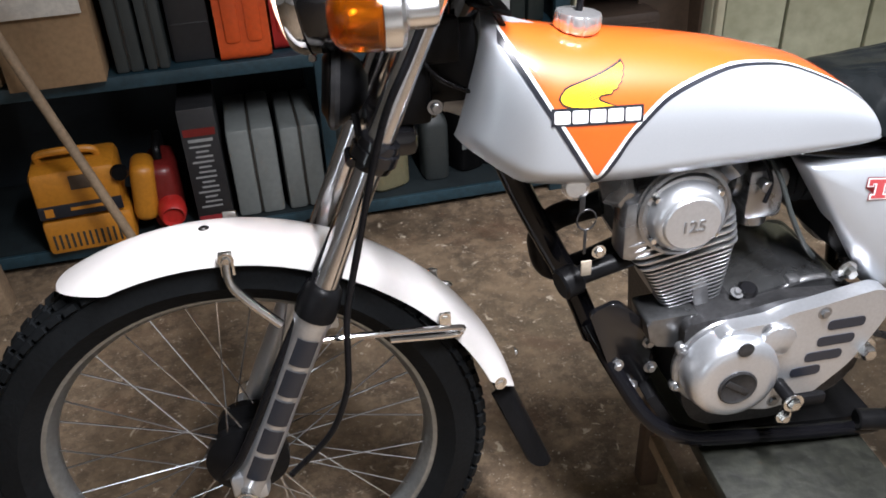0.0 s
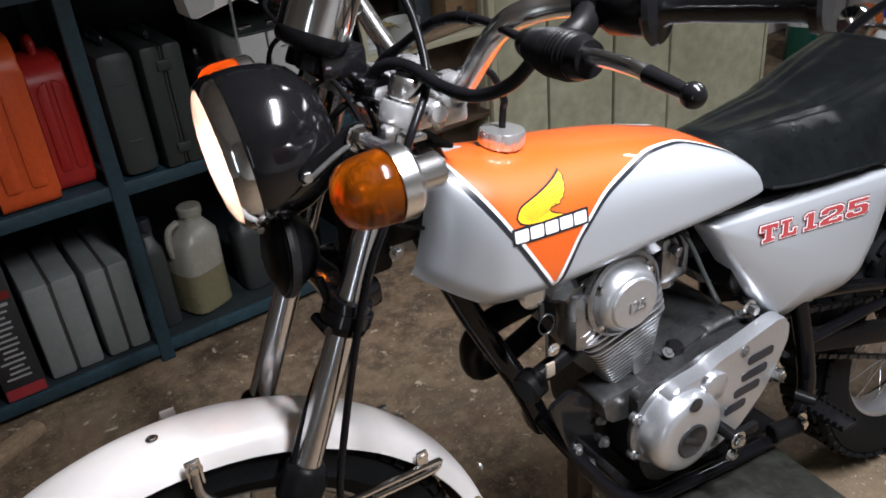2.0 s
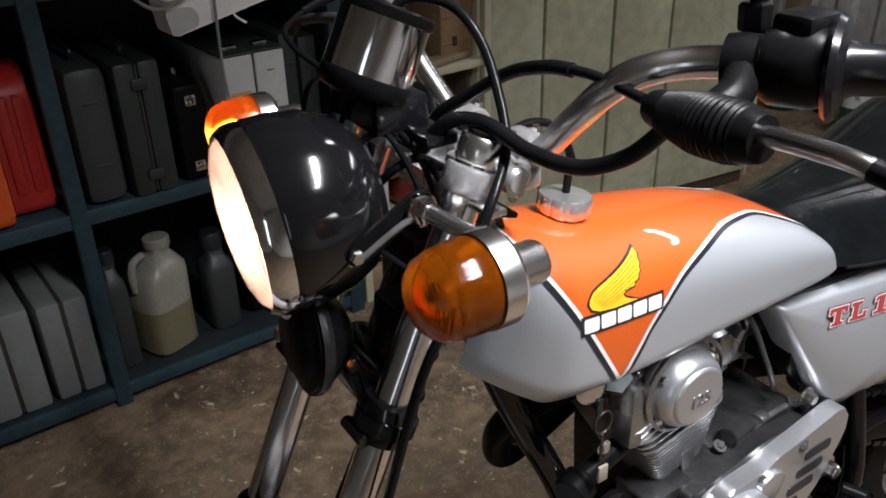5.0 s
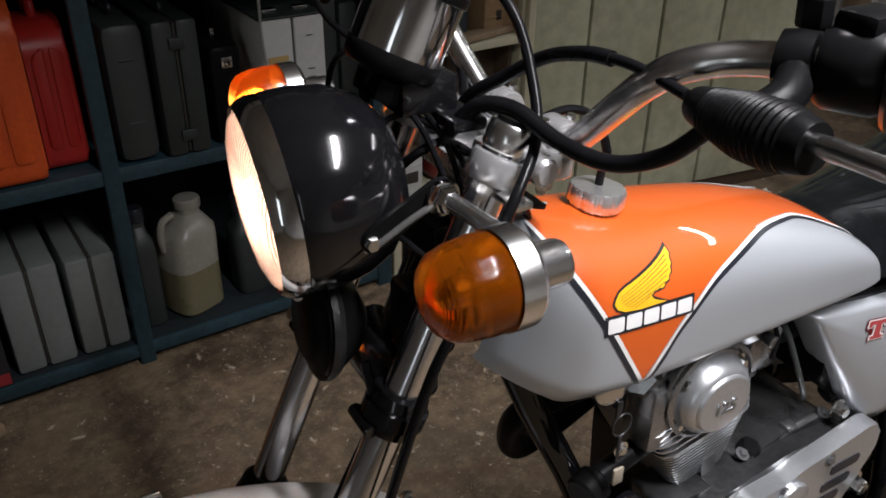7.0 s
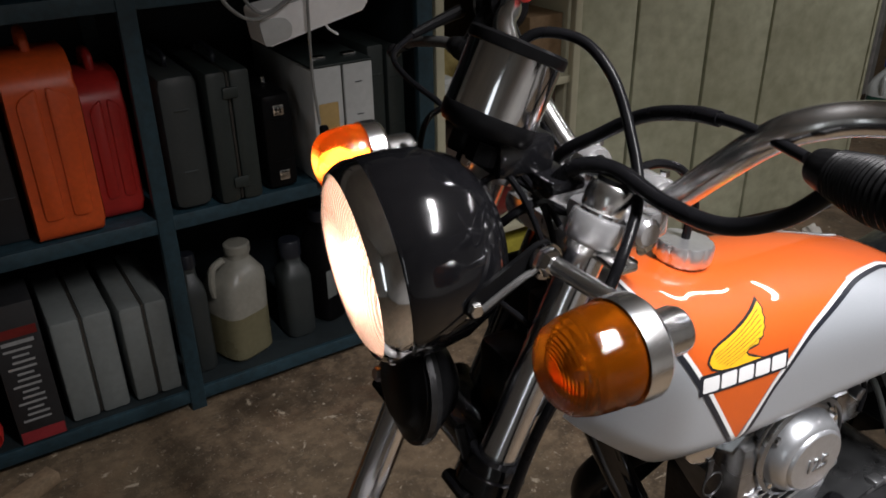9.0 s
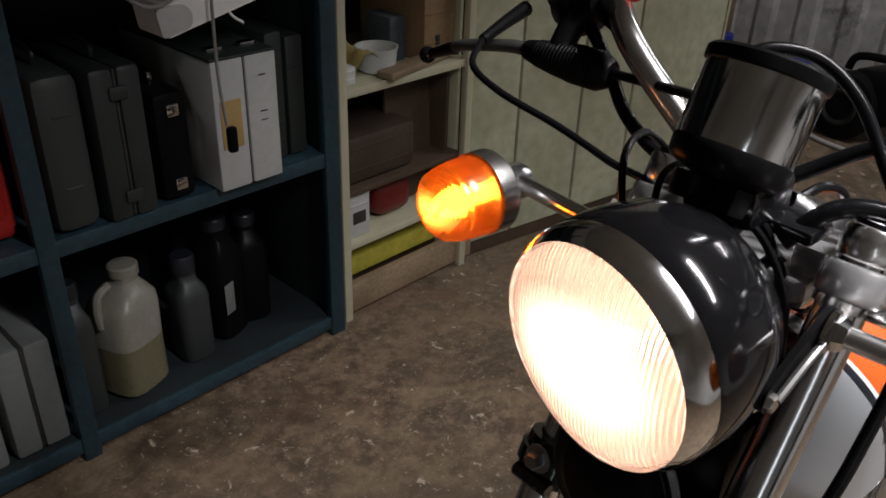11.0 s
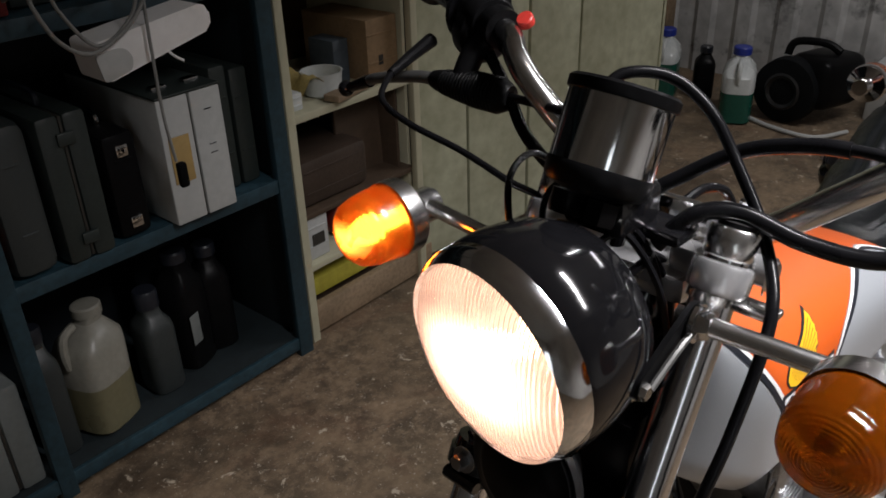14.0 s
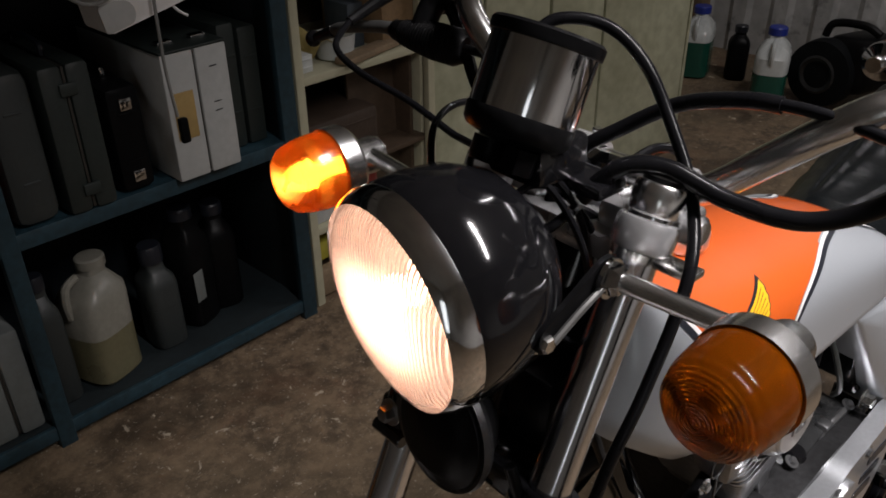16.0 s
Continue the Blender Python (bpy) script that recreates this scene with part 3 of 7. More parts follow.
# fork legs
for s in (-1, 1):
    y = s * FY
    leg = new("fork_leg")
    leg.parent = bike
    tagged(leg, "chrome telescopic fork leg with grey slider")
    bm = B()
    rod(bm, fork_p(0.60, y), fork_p(1.058, y), 0.0158, 28)
    part("stanchion", bm, HARDCHROME, leg, "chrome stanchion tube")
    bm = B()
    o = fork_p(0.355, y)
    L = (fork_p(0.650, y) - o).length
    lathe(bm, [(0, 0), (0.019, 0), (0.0225, 0.012), (0.0225, L * 0.35), (0.0215, L * 0.5), (0.0225, L * 0.93), (0.0245, L * 0.95), (0.0245, L), (0.02, L)], o, FORK, 32)
    box(bm, (FA.x + 0.004, y, FA.z), (0.05, 0.036, 0.05), 0.010)
    box(bm, fork_p(0.635, y, -0.022), (0.018, 0.012, 0.030), 0.003)
    part("slider", bm, ALLOY, leg, "grey cast alloy slider")
    bm = B()
    o = fork_p(0.642, y)
    lathe(bm, [(0.022, 0), (0.0262, 0.002), (0.0265, 0.024), (0.0245, 0.030), (0.0235, 0.040), (0.0185, 0.046), (0.0162, 0.047)], o, FORK, 32)
    part("dust_cover", bm, SATIN, leg, "black rubber dust cover")
    # maker's name on the slider: plain black blocks
    q = frame_of(FORK)
    for k in range(5):
        bm = B()
        h0 = 0.022 + k * 0.050
        o = fork_p(0.378, y)
        rows = []
        for j in range(7):
            a = math.pi * 1.5 + s * 0.0 + (j - 3) / 3 * 0.62
            if s > 0:
                a -= math.pi
            rows.append([o + FORK * (h0 + dh) + Vector((0.0236 * math.cos(a) * 0.9, 0.0236 * math.sin(a), 0.0236 * -0.4 * math.cos(a))) for dh in (0, 0.041)])
        grid(bm, rows)
        part("name_block", bm, DECAL_BLACK, leg)
bm = B()
rod(bm, (FA.x, -0.118, FA.z), (FA.x, 0.118, FA.z), 0.009, 16)
part("front_axle", bm, WORN_CHROME, bike)
for y in (-0.115, 0.115):
    bolt(bike, (FA.x, y, FA.z), (0, y, 0), 0.013, 0.010)

# yokes
bm = B()
box(bm, fork_p(0.848, 0, -0.024), (0.055, 0.120, 0.034), 0.010)
lower_yoke = part("lower_yoke", bm, BLACK, bike, "black lower fork yoke")
for s in (-1, 1):
    bm = B()
    o = fork_p(0.832, s * FY)
    lathe(bm, [(0.0165, 0), (0.0235, 0.001), (0.0245, 0.005), (0.0245, 0.010), (0.0275, 0.011), (0.0275, 0.024), (0.0245, 0.025), (0.0245, 0.030), (0.0235, 0.035), (0.0165, 0.036)], o, FORK, 32)
    rod(bm, fork_p(0.845, s * (FY - 0.020), 0.026), fork_p(0.845, s * (FY + 0.014), 0.026), 0.006, 10)
    part("yoke_clamp", bm, BLACK, lower_yoke)
bm = B()
box(bm, fork_p(1.020, 0, -0.045), (0.080, 0.100, 0.026), 0.010)
top_yoke = part("top_yoke", bm, CASTWHITE, bike, "bright alloy top fork yoke")
for s in (-1, 1):
    bm = B()
    o = fork_p(1.030, s * FY)
    lathe(bm, [(0.0165, 0.003), (0.0205, 0.004), (0.0218, 0.007), (0.0218, 0.022), (0.0205, 0.025), (0.0165, 0.026)], o, FORK, 28)
    box(bm, fork_p(1.042, s * 0.052, -0.026), (0.045, 0.050, 0.024), 0.008)
    box(bm, fork_p(1.042, s * (FY + 0.007), -0.034), (0.036, 0.016, 0.018), 0.004)
    rod(bm, fork_p(1.042, s * 0.052, -0.030), fork_p(1.042, s * (FY + 0.026), -0.030), 0.0115, 20, 0.003)
    part("yoke_clamp", bm, CASTWHITE, top_yoke)
for s in (-1, 1):
    bm = B()
    o = fork_p(1.056, s * FY)
    lathe(bm, [(0.0165, 0), (0.0178, 0.002), (0.0178, 0.019), (0.0165, 0.021), (0, 0.021)], o, FORK, 28)
    part("fork_cap", bm, POLISHED, top_yoke)
    bm = B()
    lathe(bm, [(0, 0.0), (0.014, 0.0), (0.014, 0.003), (0, 0.003)], o + FORK * 0.0215, FORK, 20)
    part("rubber_plug", bm, SATIN, top_yoke)
    bolt(top_yoke, fork_p(1.032, s * (FY + 0.018), -0.036), (0.3, s, 0), 0.006, 0.006)
    # handlebar clamps
    bm = B()
    lathe(bm, [(0.0115, -0.015), (0.0165, -0.015), (0.0180, -0.012), (0.0180, 0.012), (0.0165, 0.015), (0.0115, 0.015)], (0.416, s * 0.042, 1.042), (0, 1, 0), 24)
    box(bm, (0.408, s * 0.042, 1.024), (0.036, 0.030, 0.030), 0.005)
    part("bar_clamp", bm, CASTWHITE, top_yoke, "bright alloy handlebar clamp")
    for dx in (-0.016, 0.016):
        bolt(top_yoke, (0.416 + dx * 0.8, s * 0.042, 1.056), (0, 0, 1), 0.0042, 0.005, CHROME, False)
bm = B()
lathe(bm, [(0.018, 0), (0.020, 0.004), (0.018, 0.012), (0, 0.012)], fork_p(1.052, 0, -0.045), FORK, 6)
part("stem_nut", bm, CHROME, top_yoke)
# steering head and loom
bm = B()
rod(bm, fork_p(0.865, 0, -0.045), fork_p(1.02, 0, -0.045), 0.030, 28)
part("steering_head", bm, BLACK, bike, "black steering head")
for nm, c0, s0, bv in (("gusset", (0.345, 0, 0.93), (0.07, 0.09, 0.10), 0.02), ("connector_box", (0.30, -0.03, 0.90), (0.045, 0.045, 0.07), 0.008), ("connector_box", (0.33, -0.045, 0.96), (0.05, 0.02, 0.05), 0.006)):
    bm = B()
    box(bm, c0, s0, bv)
    part(nm, bm, SATIN, bike)
bolt(bike, (0.324, -0.056, 0.888), (0, -1, 0), 0.0055, 0.006, RAW)
for k, pts in enumerate((
    [(0.27, 0.02, 0.99), (0.30, -0.03, 1.05), (0.34, -0.02, 1.04), (0.39, -0.03, 0.99), (0.41, -0.02, 0.96)],
    [(0.26, -0.03, 1.00), (0.30, -0.055, 0.96), (0.33, -0.055, 0.92), (0.38, -0.04, 0.89)],
    [(0.27, 0.03, 1.04), (0.30, 0.05, 1.08), (0.34, 0.05, 1.08), (0.37, 0.03, 1.05)],
    [(0.29, -0.012, 1.085), (0.30, -0.030, 1.065), (0.31, -0.045, 1.03), (0.32, -0.05, 0.98)],
    [(0.285, 0.010, 1.090), (0.305, -0.018, 1.078), (0.325, -0.030, 1.04), (0.335, -0.035, 0.99)],
    [(0.25, 0.04, 1.06), (0.27, 0.06, 1.10), (0.32, 0.08, 1.10), (0.37, 0.09, 1.07)],
    [(0.26, 0.0, 1.05), (0.29, -0.015, 1.075), (0.325, -0.025, 1.05), (0.345, -0.035, 1.00), (0.335, -0.035, 0.93)],
)):
    bm = B()
    tube(bm, pts, 0.0026 if k else 0.0038, 8)
    part("wiring", bm, CABLE, bike)

# headlamp, facing forward and a little down
HC = Vector((0.176, 0, 1.021))
HD = Vector((-1, 0.11, -0.10)).normalized()
lamp = new("headlamp")
lamp.parent = bike
tagged(lamp, "lit round headlamp with black shell and chrome rim")
bm = B()
lathe(bm, [(0.0688, -0.003), (0.0706, 0.0005), (0.0740, -0.004), (0.0768, -0.011), (0.0770, -0.018), (0.074, -0.020)], HC, HD, 64)
part("rim", bm, CHROME, lamp, "chrome headlamp rim")
bm = B()
lathe(bm, [(0.0748, -0.0185), (0.0772, -0.022), (0.0775, -0.042), (0.074, -0.066), (0.064, -0.088), (0.046, -0.104), (0.020, -0.112), (0, -0.113)], HC, HD, 64)
part("shell", bm, BLACK, lamp, "glossy black headlamp shell")
bm = B()
lathe(bm, [(0.0690, -0.003), (0.066, 0.0008), (0.062, 0.004), (0.050, 0.008), (0.030, 0.0105), (0.0, 0.0115)], HC, HD, 64)
outer = len(bm.faces)
lathe(bm, [(0.0690, -0.003), (0.0655, -0.0022), (0.062, 0.001), (0.050, 0.005), (0.030, 0.0075), (0.0, 0.0085)], HC, HD, 64)
for k, f in enumerate(bm.faces):
    f.material_index = 0 if k < outer else 1
bmesh.ops.remove_doubles(bm, verts=bm.verts, dist=0.0002)
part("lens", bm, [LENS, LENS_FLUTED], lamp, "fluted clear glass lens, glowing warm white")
bm = B()
lathe(bm, [(r, -0.064 + r * r / 0.0800) for r in (0.0685, 0.064, 0.058, 0.052, 0.046, 0.040, 0.034, 0.028, 0.022, 0.016, 0.011)] + [(0.0, -0.0635)], HC, HD, 64)
part("reflector", bm, REFLECTOR, lamp, "silvered bowl reflector")
bm = B()
bmesh.ops.create_uvsphere(bm, u_segments=20, v_segments=12, radius=1.0, matrix=Matrix.Translation(HC + HD * -0.026) @ Matrix.Diagonal((0.008, 0.015, 0.008, 1)))
part("bulb", bm, HEADBULB, lamp, "glowing headlamp bulb")
bm = B()
rod(bm, HC + HD * -0.064, HC + HD * -0.033, 0.006, 16)
part("bulb_holder", bm, WORN_CHROME, lamp)
for s in (-1, 1):
    bolt(lamp, (0.232, s * 0.0765, 1.012), (0, s, 0), 0.0060, 0.010)
    bm = B()
    prism(bm, rounded([(0.226, 1.005), (0.240, 1.005), (0.294, 1.036), (0.294, 1.050), (0.282, 1.050), (0.226, 1.020)], 0.006), s * 0.0785, s * 0.0825, 0)
    part("bracket", bm, SATIN, lamp)
    bm = B()
    tube(bm, [(0.236, s * 0.085, 1.012), (0.262, s * 0.0855, 1.026), (0.286, s * 0.086, 1.036)], 0.0026, 8)
    part("lamp_stay", bm, LEVERGREY, lamp)
bm = B()
tube(bm, [HC + Vector((0.02, -0.02, -0.077)), HC + Vector((0.022, 0, -0.083)), HC + Vector((0.02, 0.02, -0.077))], 0.004, 8)
part("adjuster", bm, CHROME, lamp)

# horn below the lamp
HO, HX = Vector((0.215, -0.004, 0.906)), Vector((-0.95, 0.05, 0.12)).normalized()
bm = B()
lathe(bm, [(0, 0.012), (0.03, 0.012), (0.036, 0.008), (0.040, 0.006), (0.046, 0.004), (0.048, 0.0), (0.048, -0.006), (0.044, -0.012), (0.03, -0.03), (0.012, -0.04), (0, -0.04)], HO, HX, 48)
horn = part("horn", bm, SATIN, bike, "round black horn with bright rim")
bm = B()
lathe(bm, [(0.0455, 0.001), (0.050, 0.002), (0.051, -0.003), (0.0485, -0.008)], HO, HX, 48)
part("horn_rim", bm, DARKALLOY, horn)
bolt(bike, (0.223, 0.064, 0.870), (-1, 0, 0.2), 0.0070, 0.010, RAW)

# indicators
for s in (-1, 1):
    ind = new("indicator")
    ind.parent = bike
    tagged(ind, "chrome indicator with amber lens, lit orange" if s > 0 else "chrome indicator with amber lens, unlit")
    c = Vector((0.262, -0.193, 1.034)) if s < 0 else Vector((0.264, 0.184, 1.030))
    ax = Vector((-1, s * 0.02, 0))
    bm = B()
    lathe(bm, [(0.0305, 0.0), (0.0315, 0.006), (0.0313, 0.015), (0.0299, 0.028), (0.0268, 0.0385), (0.0216, 0.044), (0.0122, 0.048), (0, 0.049)], c, ax, 40)
    part("lens", bm, AMBER_LIT if s > 0 else AMBER, ind, "amber plastic lens")
    bm = B()
    lathe(bm, [(0.0305, 0.001), (0.0326, 0.002), (0.0330, -0.004), (0.0330, -0.013), (0.030, -0.017), (0.0165, -0.021), (0.0155, -0.024), (0.0155, -0.044), (0.0142, -0.048), (0.0, -0.048)], c, ax, 40)
    part("body", bm, POLISHED, ind, "bright metal indicator body")
    bm = B()
    lathe(bm, [(0.0, 0.0), (0.010, 0.0), (0.029, 0.001), (0.0295, 0.004)], c, ax, 32)
    part("reflector", bm, POLISHED, ind)
    bm = B()
    lathe(bm, [(0.004, 0.0), (0.0045, 0.014), (0.008, 0.020), (0.008, 0.028), (0, 0.036)], c, ax, 16)
    part("bulb", bm, BULB_LIT if s > 0 else POLISHED, ind)
    bm = B()
    rod(bm, (0.288, s * 0.084, 1.036), (0.300, s * 0.180, 1.034), 0.0068, 18)
    part("stem", bm, POLISHED, ind, "chrome indicator stem")
    bm = B()
    lathe(bm, [(0, 0), (0.010, 0), (0.011, 0.003), (0.011, 0.012), (0.010, 0.015), (0.0085, 0.018), (0, 0.018)], (0.287, s * 0.076, 1.036), (0.1, s, 0), 6)
    lathe(bm, [(0.010, 0.0), (0.0135, 0.0), (0.0135, 0.003), (0.010, 0.003)], (0.287, s * 0.083, 1.036), (0.1, s, 0), 24)
    part("nut", bm, CHROME, ind)

# speedometer
SB, ST = Vector((0.286, 0.0, 1.105)), Vector((0.317, 0.0, 1.170))
SA = (ST - SB).normalized()
speedo = new("speedometer")
speedo.parent = bike
tagged(speedo, "chrome speedometer with black rubber base and rim")
bm = B()
lathe(bm, [(0.0352, 0.012), (0.0358, 0.016), (0.0358, 0.062)], SB, SA, 48)
part("body", bm, CHROME, speedo, "chrome speedometer body")
bm = B()
lathe(bm, [(0, -0.004), (0.020, -0.004), (0.033, 0.0), (0.0358, 0.004), (0.0366, 0.013), (0.0360, 0.015)], SB, SA, 48)
part("base", bm, SATIN, speedo, "black rubber base")
bm = B()
lathe(bm, [(0.0355, 0.060), (0.0376, 0.061), (0.0380, 0.064), (0.0380, 0.068), (0.036, 0.070), (0.0335, 0.070), (0.0325, 0.066), (0, 0.066)], SB, SA, 48)
part("rim", bm, SATIN, speedo, "black dial rim")
bm = B()
box(bm, (0.31, 0, 1.088), (0.05, 0.05, 0.030), 0.006, None)
box(bm, (0.330, 0.0, 1.070), (0.03, 0.10, 0.010), 0.003)
part("bracket", bm, BLACK, speedo)
for y in (-0.012, 0.016):
    bm = B()
    lathe(bm, [(0, -0.016), (0.011, -0.016), (0.012, -0.012), (0.012, 0.0), (0, 0.0)], SB + Vector((-0.004, y, -0.004)), SA, 6 if y < 0 else 16)
    part("lamp_socket", bm, SATIN, speedo)

# handlebar and controls
def bar_side(s):
    return [(0.416, 0, 1.042), (0.416, s * 0.048, 1.042), (0.413, s * 0.072, 1.052), (0.406, s * 0.115, 1.090), (0.403, s * 0.152, 1.123), (0.412, s * 0.176, 1.140), (0.438, s * 0.206, 1.148), (0.470, s * 0.275, 1.153), (0.520, s * 0.385, 1.161)]


bm = B()
tube(bm, [mirror_y(p) for p in bar_side(-1)[:0:-1]] + bar_side(-1), 0.0111, 20, 6)
bars = part("handlebar", bm, DULLCHROME, bike, "chrome tubular handlebar")
for s in (-1, 1):
    a, e = Vector((0.470, s * 0.275, 1.153)), Vector((0.520, s * 0.385, 1.161))
    d = (e - a).normalized()
    g0 = a
    Lg = (e - a).length + 0.002
    bm = B()
    prof = [(0.0112, -0.004), (0.031, -0.003), (0.0335, 0.0), (0.031, 0.004), (0.0185, 0.007), (0.0158, 0.012), (0.0152, 0.03), (0.0152, Lg - 0.016), (0.0165, Lg - 0.011), (0.0225, Lg - 0.009), (0.0235, Lg - 0.003), (0.021, Lg), (0, Lg)]
    lathe(bm, prof, g0, d, 40)
    part("grip", bm, GRIP, bars, "black rubber grip with flange")
    # switch housing
    bm = B()
    lathe(bm, [(0.012, -0.042), (0.022, -0.041), (0.025, -0.036), (0.026, -0.010), (0.024, -0.005), (0.012, -0.004)], g0, d, 28)
    box(bm, g0 - d * 0.024 + Vector((0.006, 0, 0.020)), (0.034, 0.030, 0.028), 0.006)
    part("switch_housing", bm, SATIN, bars, "black switch housing")
    # lever perch, rubber boot and lever
    pv = Vector((0.392, s * 0.262, 1.128)) if s < 0 else Vector((0.412, 0.262, 1.098))
    bm = B()
    pb = g0 - d * 0.055
    lathe(bm, [(0.0115, -0.011), (0.019, -0.010), (0.020, 0.0), (0.019, 0.010), (0.0115, 0.011)], pb, d, 20)
    tube(bm, [pb, pb * 0.5 + pv * 0.5, pv + Vector((0, -s * 0.02, 0))], 0.012, 12)
    part("lever_perch", bm, SATIN, bars)
    tip = Vector((0.380, -0.400, 1.131)) if s < 0 else Vector((0.397, 0.400, 1.068))
    bm = B()
    ins = pv + Vector((0.007, -s * (0.067 if s < 0 else 0.076), -0.002))
    if s < 0:
        sag = Vector((0.002, 0, -0.004))
        tube(bm, [ins + sag, ins * 0.6 + pv * 0.4 + sag, pv + Vector((0, 0.012, 0)) + sag * 0.7, pv + Vector((0.0, -0.026, 0))], 0.02, 28, 70, True, lambda t: 0.0105 + 0.0088 * min(1, t / 0.6) ** 0.8 - 0.0050 * max(0, (t - 0.80) / 0.20) + (0.0007 * math.sin(t * 175) if 0.22 < t < 0.88 else 0))
    else:
        tube(bm, [ins, ins * 0.6 + pv * 0.4, pv + Vector((0, -s * 0.012, 0)), pv + Vector((0.0, s * 0.018, 0))], 0.02, 24, 60, True, lambda t: 0.0078 + 0.0092 * min(1, (1 - t) / 0.6) ** 0.8 - 0.006 * max(0, (0.15 - t) / 0.15) + (0.0006 * math.sin(t * 170) if 0.15 < t < 0.8 else 0))
    part("lever_boot", bm, BOOT, bars, "black ribbed rubber lever boot")
    bm = B()
    l0 = pv + Vector((0.0, s * 0.018, 0))
    mid = l0 * 0.45 + tip * 0.55 + Vector((-0.006, 0, 0.008))
    tube(bm, [l0, l0 * 0.7 + mid * 0.3 + Vector((0, 0, 0.002)), mid, mid * 0.62 + tip * 0.38], 0.0075, 16, 8, True, lambda t: 0.0066 - 0.0012 * t)
    part("lever", bm, DULLCHROME if s < 0 else LEVERGREY, bars, "bright alloy hand lever" if s < 0 else "dull grey hand lever")
    bm = B()
    tube(bm, [mid * 0.74 + tip * 0.26, mid * 0.5 + tip * 0.5, mid * 0.22 + tip * 0.78, tip], 0.0076, 16, 8, True, lambda t: 0.0068 - 0.0020 * t)
    bmesh.ops.create_uvsphere(bm, u_segments=20, v_segments=12, radius=0.0088, matrix=Matrix.Translation(tip))
    part("lever_tip", bm, GRIP, bars, "black rubber lever tip")
bm = B()
lathe(bm, [(0.012, -0.036), (0.024, -0.035), (0.028, -0.030), (0.029, -0.012), (0.026, -0.006), (0.012, -0.005)], (0.466, 0.275, 1.140), (0.41, 0.91, 0.07), 28)
part("throttle_housing", bm, SATIN, bars, "black throttle drum housing")
bm = B()
rod(bm, (0.452, 0.196, 1.156), (0.446, 0.195, 1.163), 0.008, 16)
part("kill_button", bm, KILL_RED, bars, "red stop button")
# mirror stem on the clutch side
bm = B()
tube(bm, [(0.462, -0.225, 1.152), (0.458, -0.222, 1.178), (0.462, -0.220, 1.200), (0.448, -0.215, 1.235), (0.470, -0.215, 1.285), (0.50, -0.22, 1.33)], 0.0058, 12)
part("mirror_stem", bm, SATIN, bars, "black bent mirror stem")
bm = B()
lathe(bm, [(0, 0), (0.0095, 0), (0.0105, 0.002), (0.0105, 0.016), (0.0085, 0.018), (0, 0.018)], (0.459, -0.221, 1.168), (0.0, 0.1, 1), 6)
part("lock_nut", bm, SATIN, bars)
bm = B()
lathe(bm, [(0, 0), (0.007, 0), (0.0135, 0.006), (0.0145, 0.014), (0.0110, 0.024), (0.0065, 0.032), (0, 0.032)], (0.4585, -0.2205, 1.190), (-0.25, 0.1, 1), 8)
part("ball_joint", bm, POLISHED, bars)
# brake cable adjuster
bm = B()
tube(bm, [(0.439, 0.309, 1.126), (0.405, 0.303, 1.118), (0.372, 0.297, 1.109)], 0.0055, 10, 8, True, lambda t: 0.0075 - 0.003 * t)
part("cable_ferrule", bm, SATIN, bars)

# cables
def cable(pts, r, label="", m=None, par=None):
    bm = B()
    tube(bm, pts, r, 12, 10)
    return part("cable", bm, m or CABLE, par or bike, label)


cable([(0.398, -0.190, 1.126), (0.398, -0.140, 1.131), (0.394, -0.095, 1.128), (0.392, -0.053, 1.115), (0.380, -0.018, 1.092), (0.360, 0.010, 1.066), (0.345, 0.020, 1.02), (0.36, 0.02, 0.97)], 0.0040, "black clutch cable")
cable([(0.3965, -0.120, 1.1305), (0.394, -0.095, 1.128), (0.392, -0.053, 1.115), (0.380, -0.018, 1.092), (0.360, 0.010, 1.066), (0.345, 0.020, 1.02)], 0.0056, "thicker black sleeve over the clutch cable")
cable([(0.398, -0.215, 1.116), (0.388, -0.190, 1.088), (0.373, -0.157, 1.073), (0.362, -0.115, 1.075), (0.350, -0.075, 1.088), (0.335, -0.050, 1.085), (0.322, -0.030, 1.06)], 0.0062, "black switch loom")
cable([(0.325, 0.030, 1.150), (0.345, 0.022, 1.166), (0.368, -0.002, 1.163), (0.376, -0.030, 1.143), (0.376, -0.055, 1.110), (0.362, -0.088, 1.070), (0.325, -0.116, 1.036), (0.290, -0.118, 0.965), (0.264, -0.114, 0.910), (0.241, -0.108, 0.83), (0.222, -0.102, 0.75), (0.200, -0.102, 0.66), (0.194, -0.108, 0.60), (0.188, -0.112, 0.55), (0.160, -0.112, 0.48), (0.100, -0.105, 0.41)], 0.0043, "black speedometer cable")
cable([(0.372, 0.297, 1.109), (0.340, 0.275, 1.097), (0.335, 0.235, 1.084), (0.343, 0.178, 1.070), (0.338, 0.12, 1.060), (0.329, 0.068, 1.053), (0.31, 0.06, 1.00), (0.26, 0.085, 0.90)], 0.0031, "thin black brake cable")
cable([(0.419, 0.190, 1.097), (0.395, 0.120, 1.107), (0.368, 0.055, 1.117), (0.335, 0.02, 1.124)], 0.0040)
cable([(0.452, 0.235, 1.134), (0.424, 0.168, 1.121), (0.411, 0.128, 1.094), (0.402, 0.085, 1.062), (0.380, 0.045, 1.035), (0.36, 0.03, 0.99)], 0.0045)
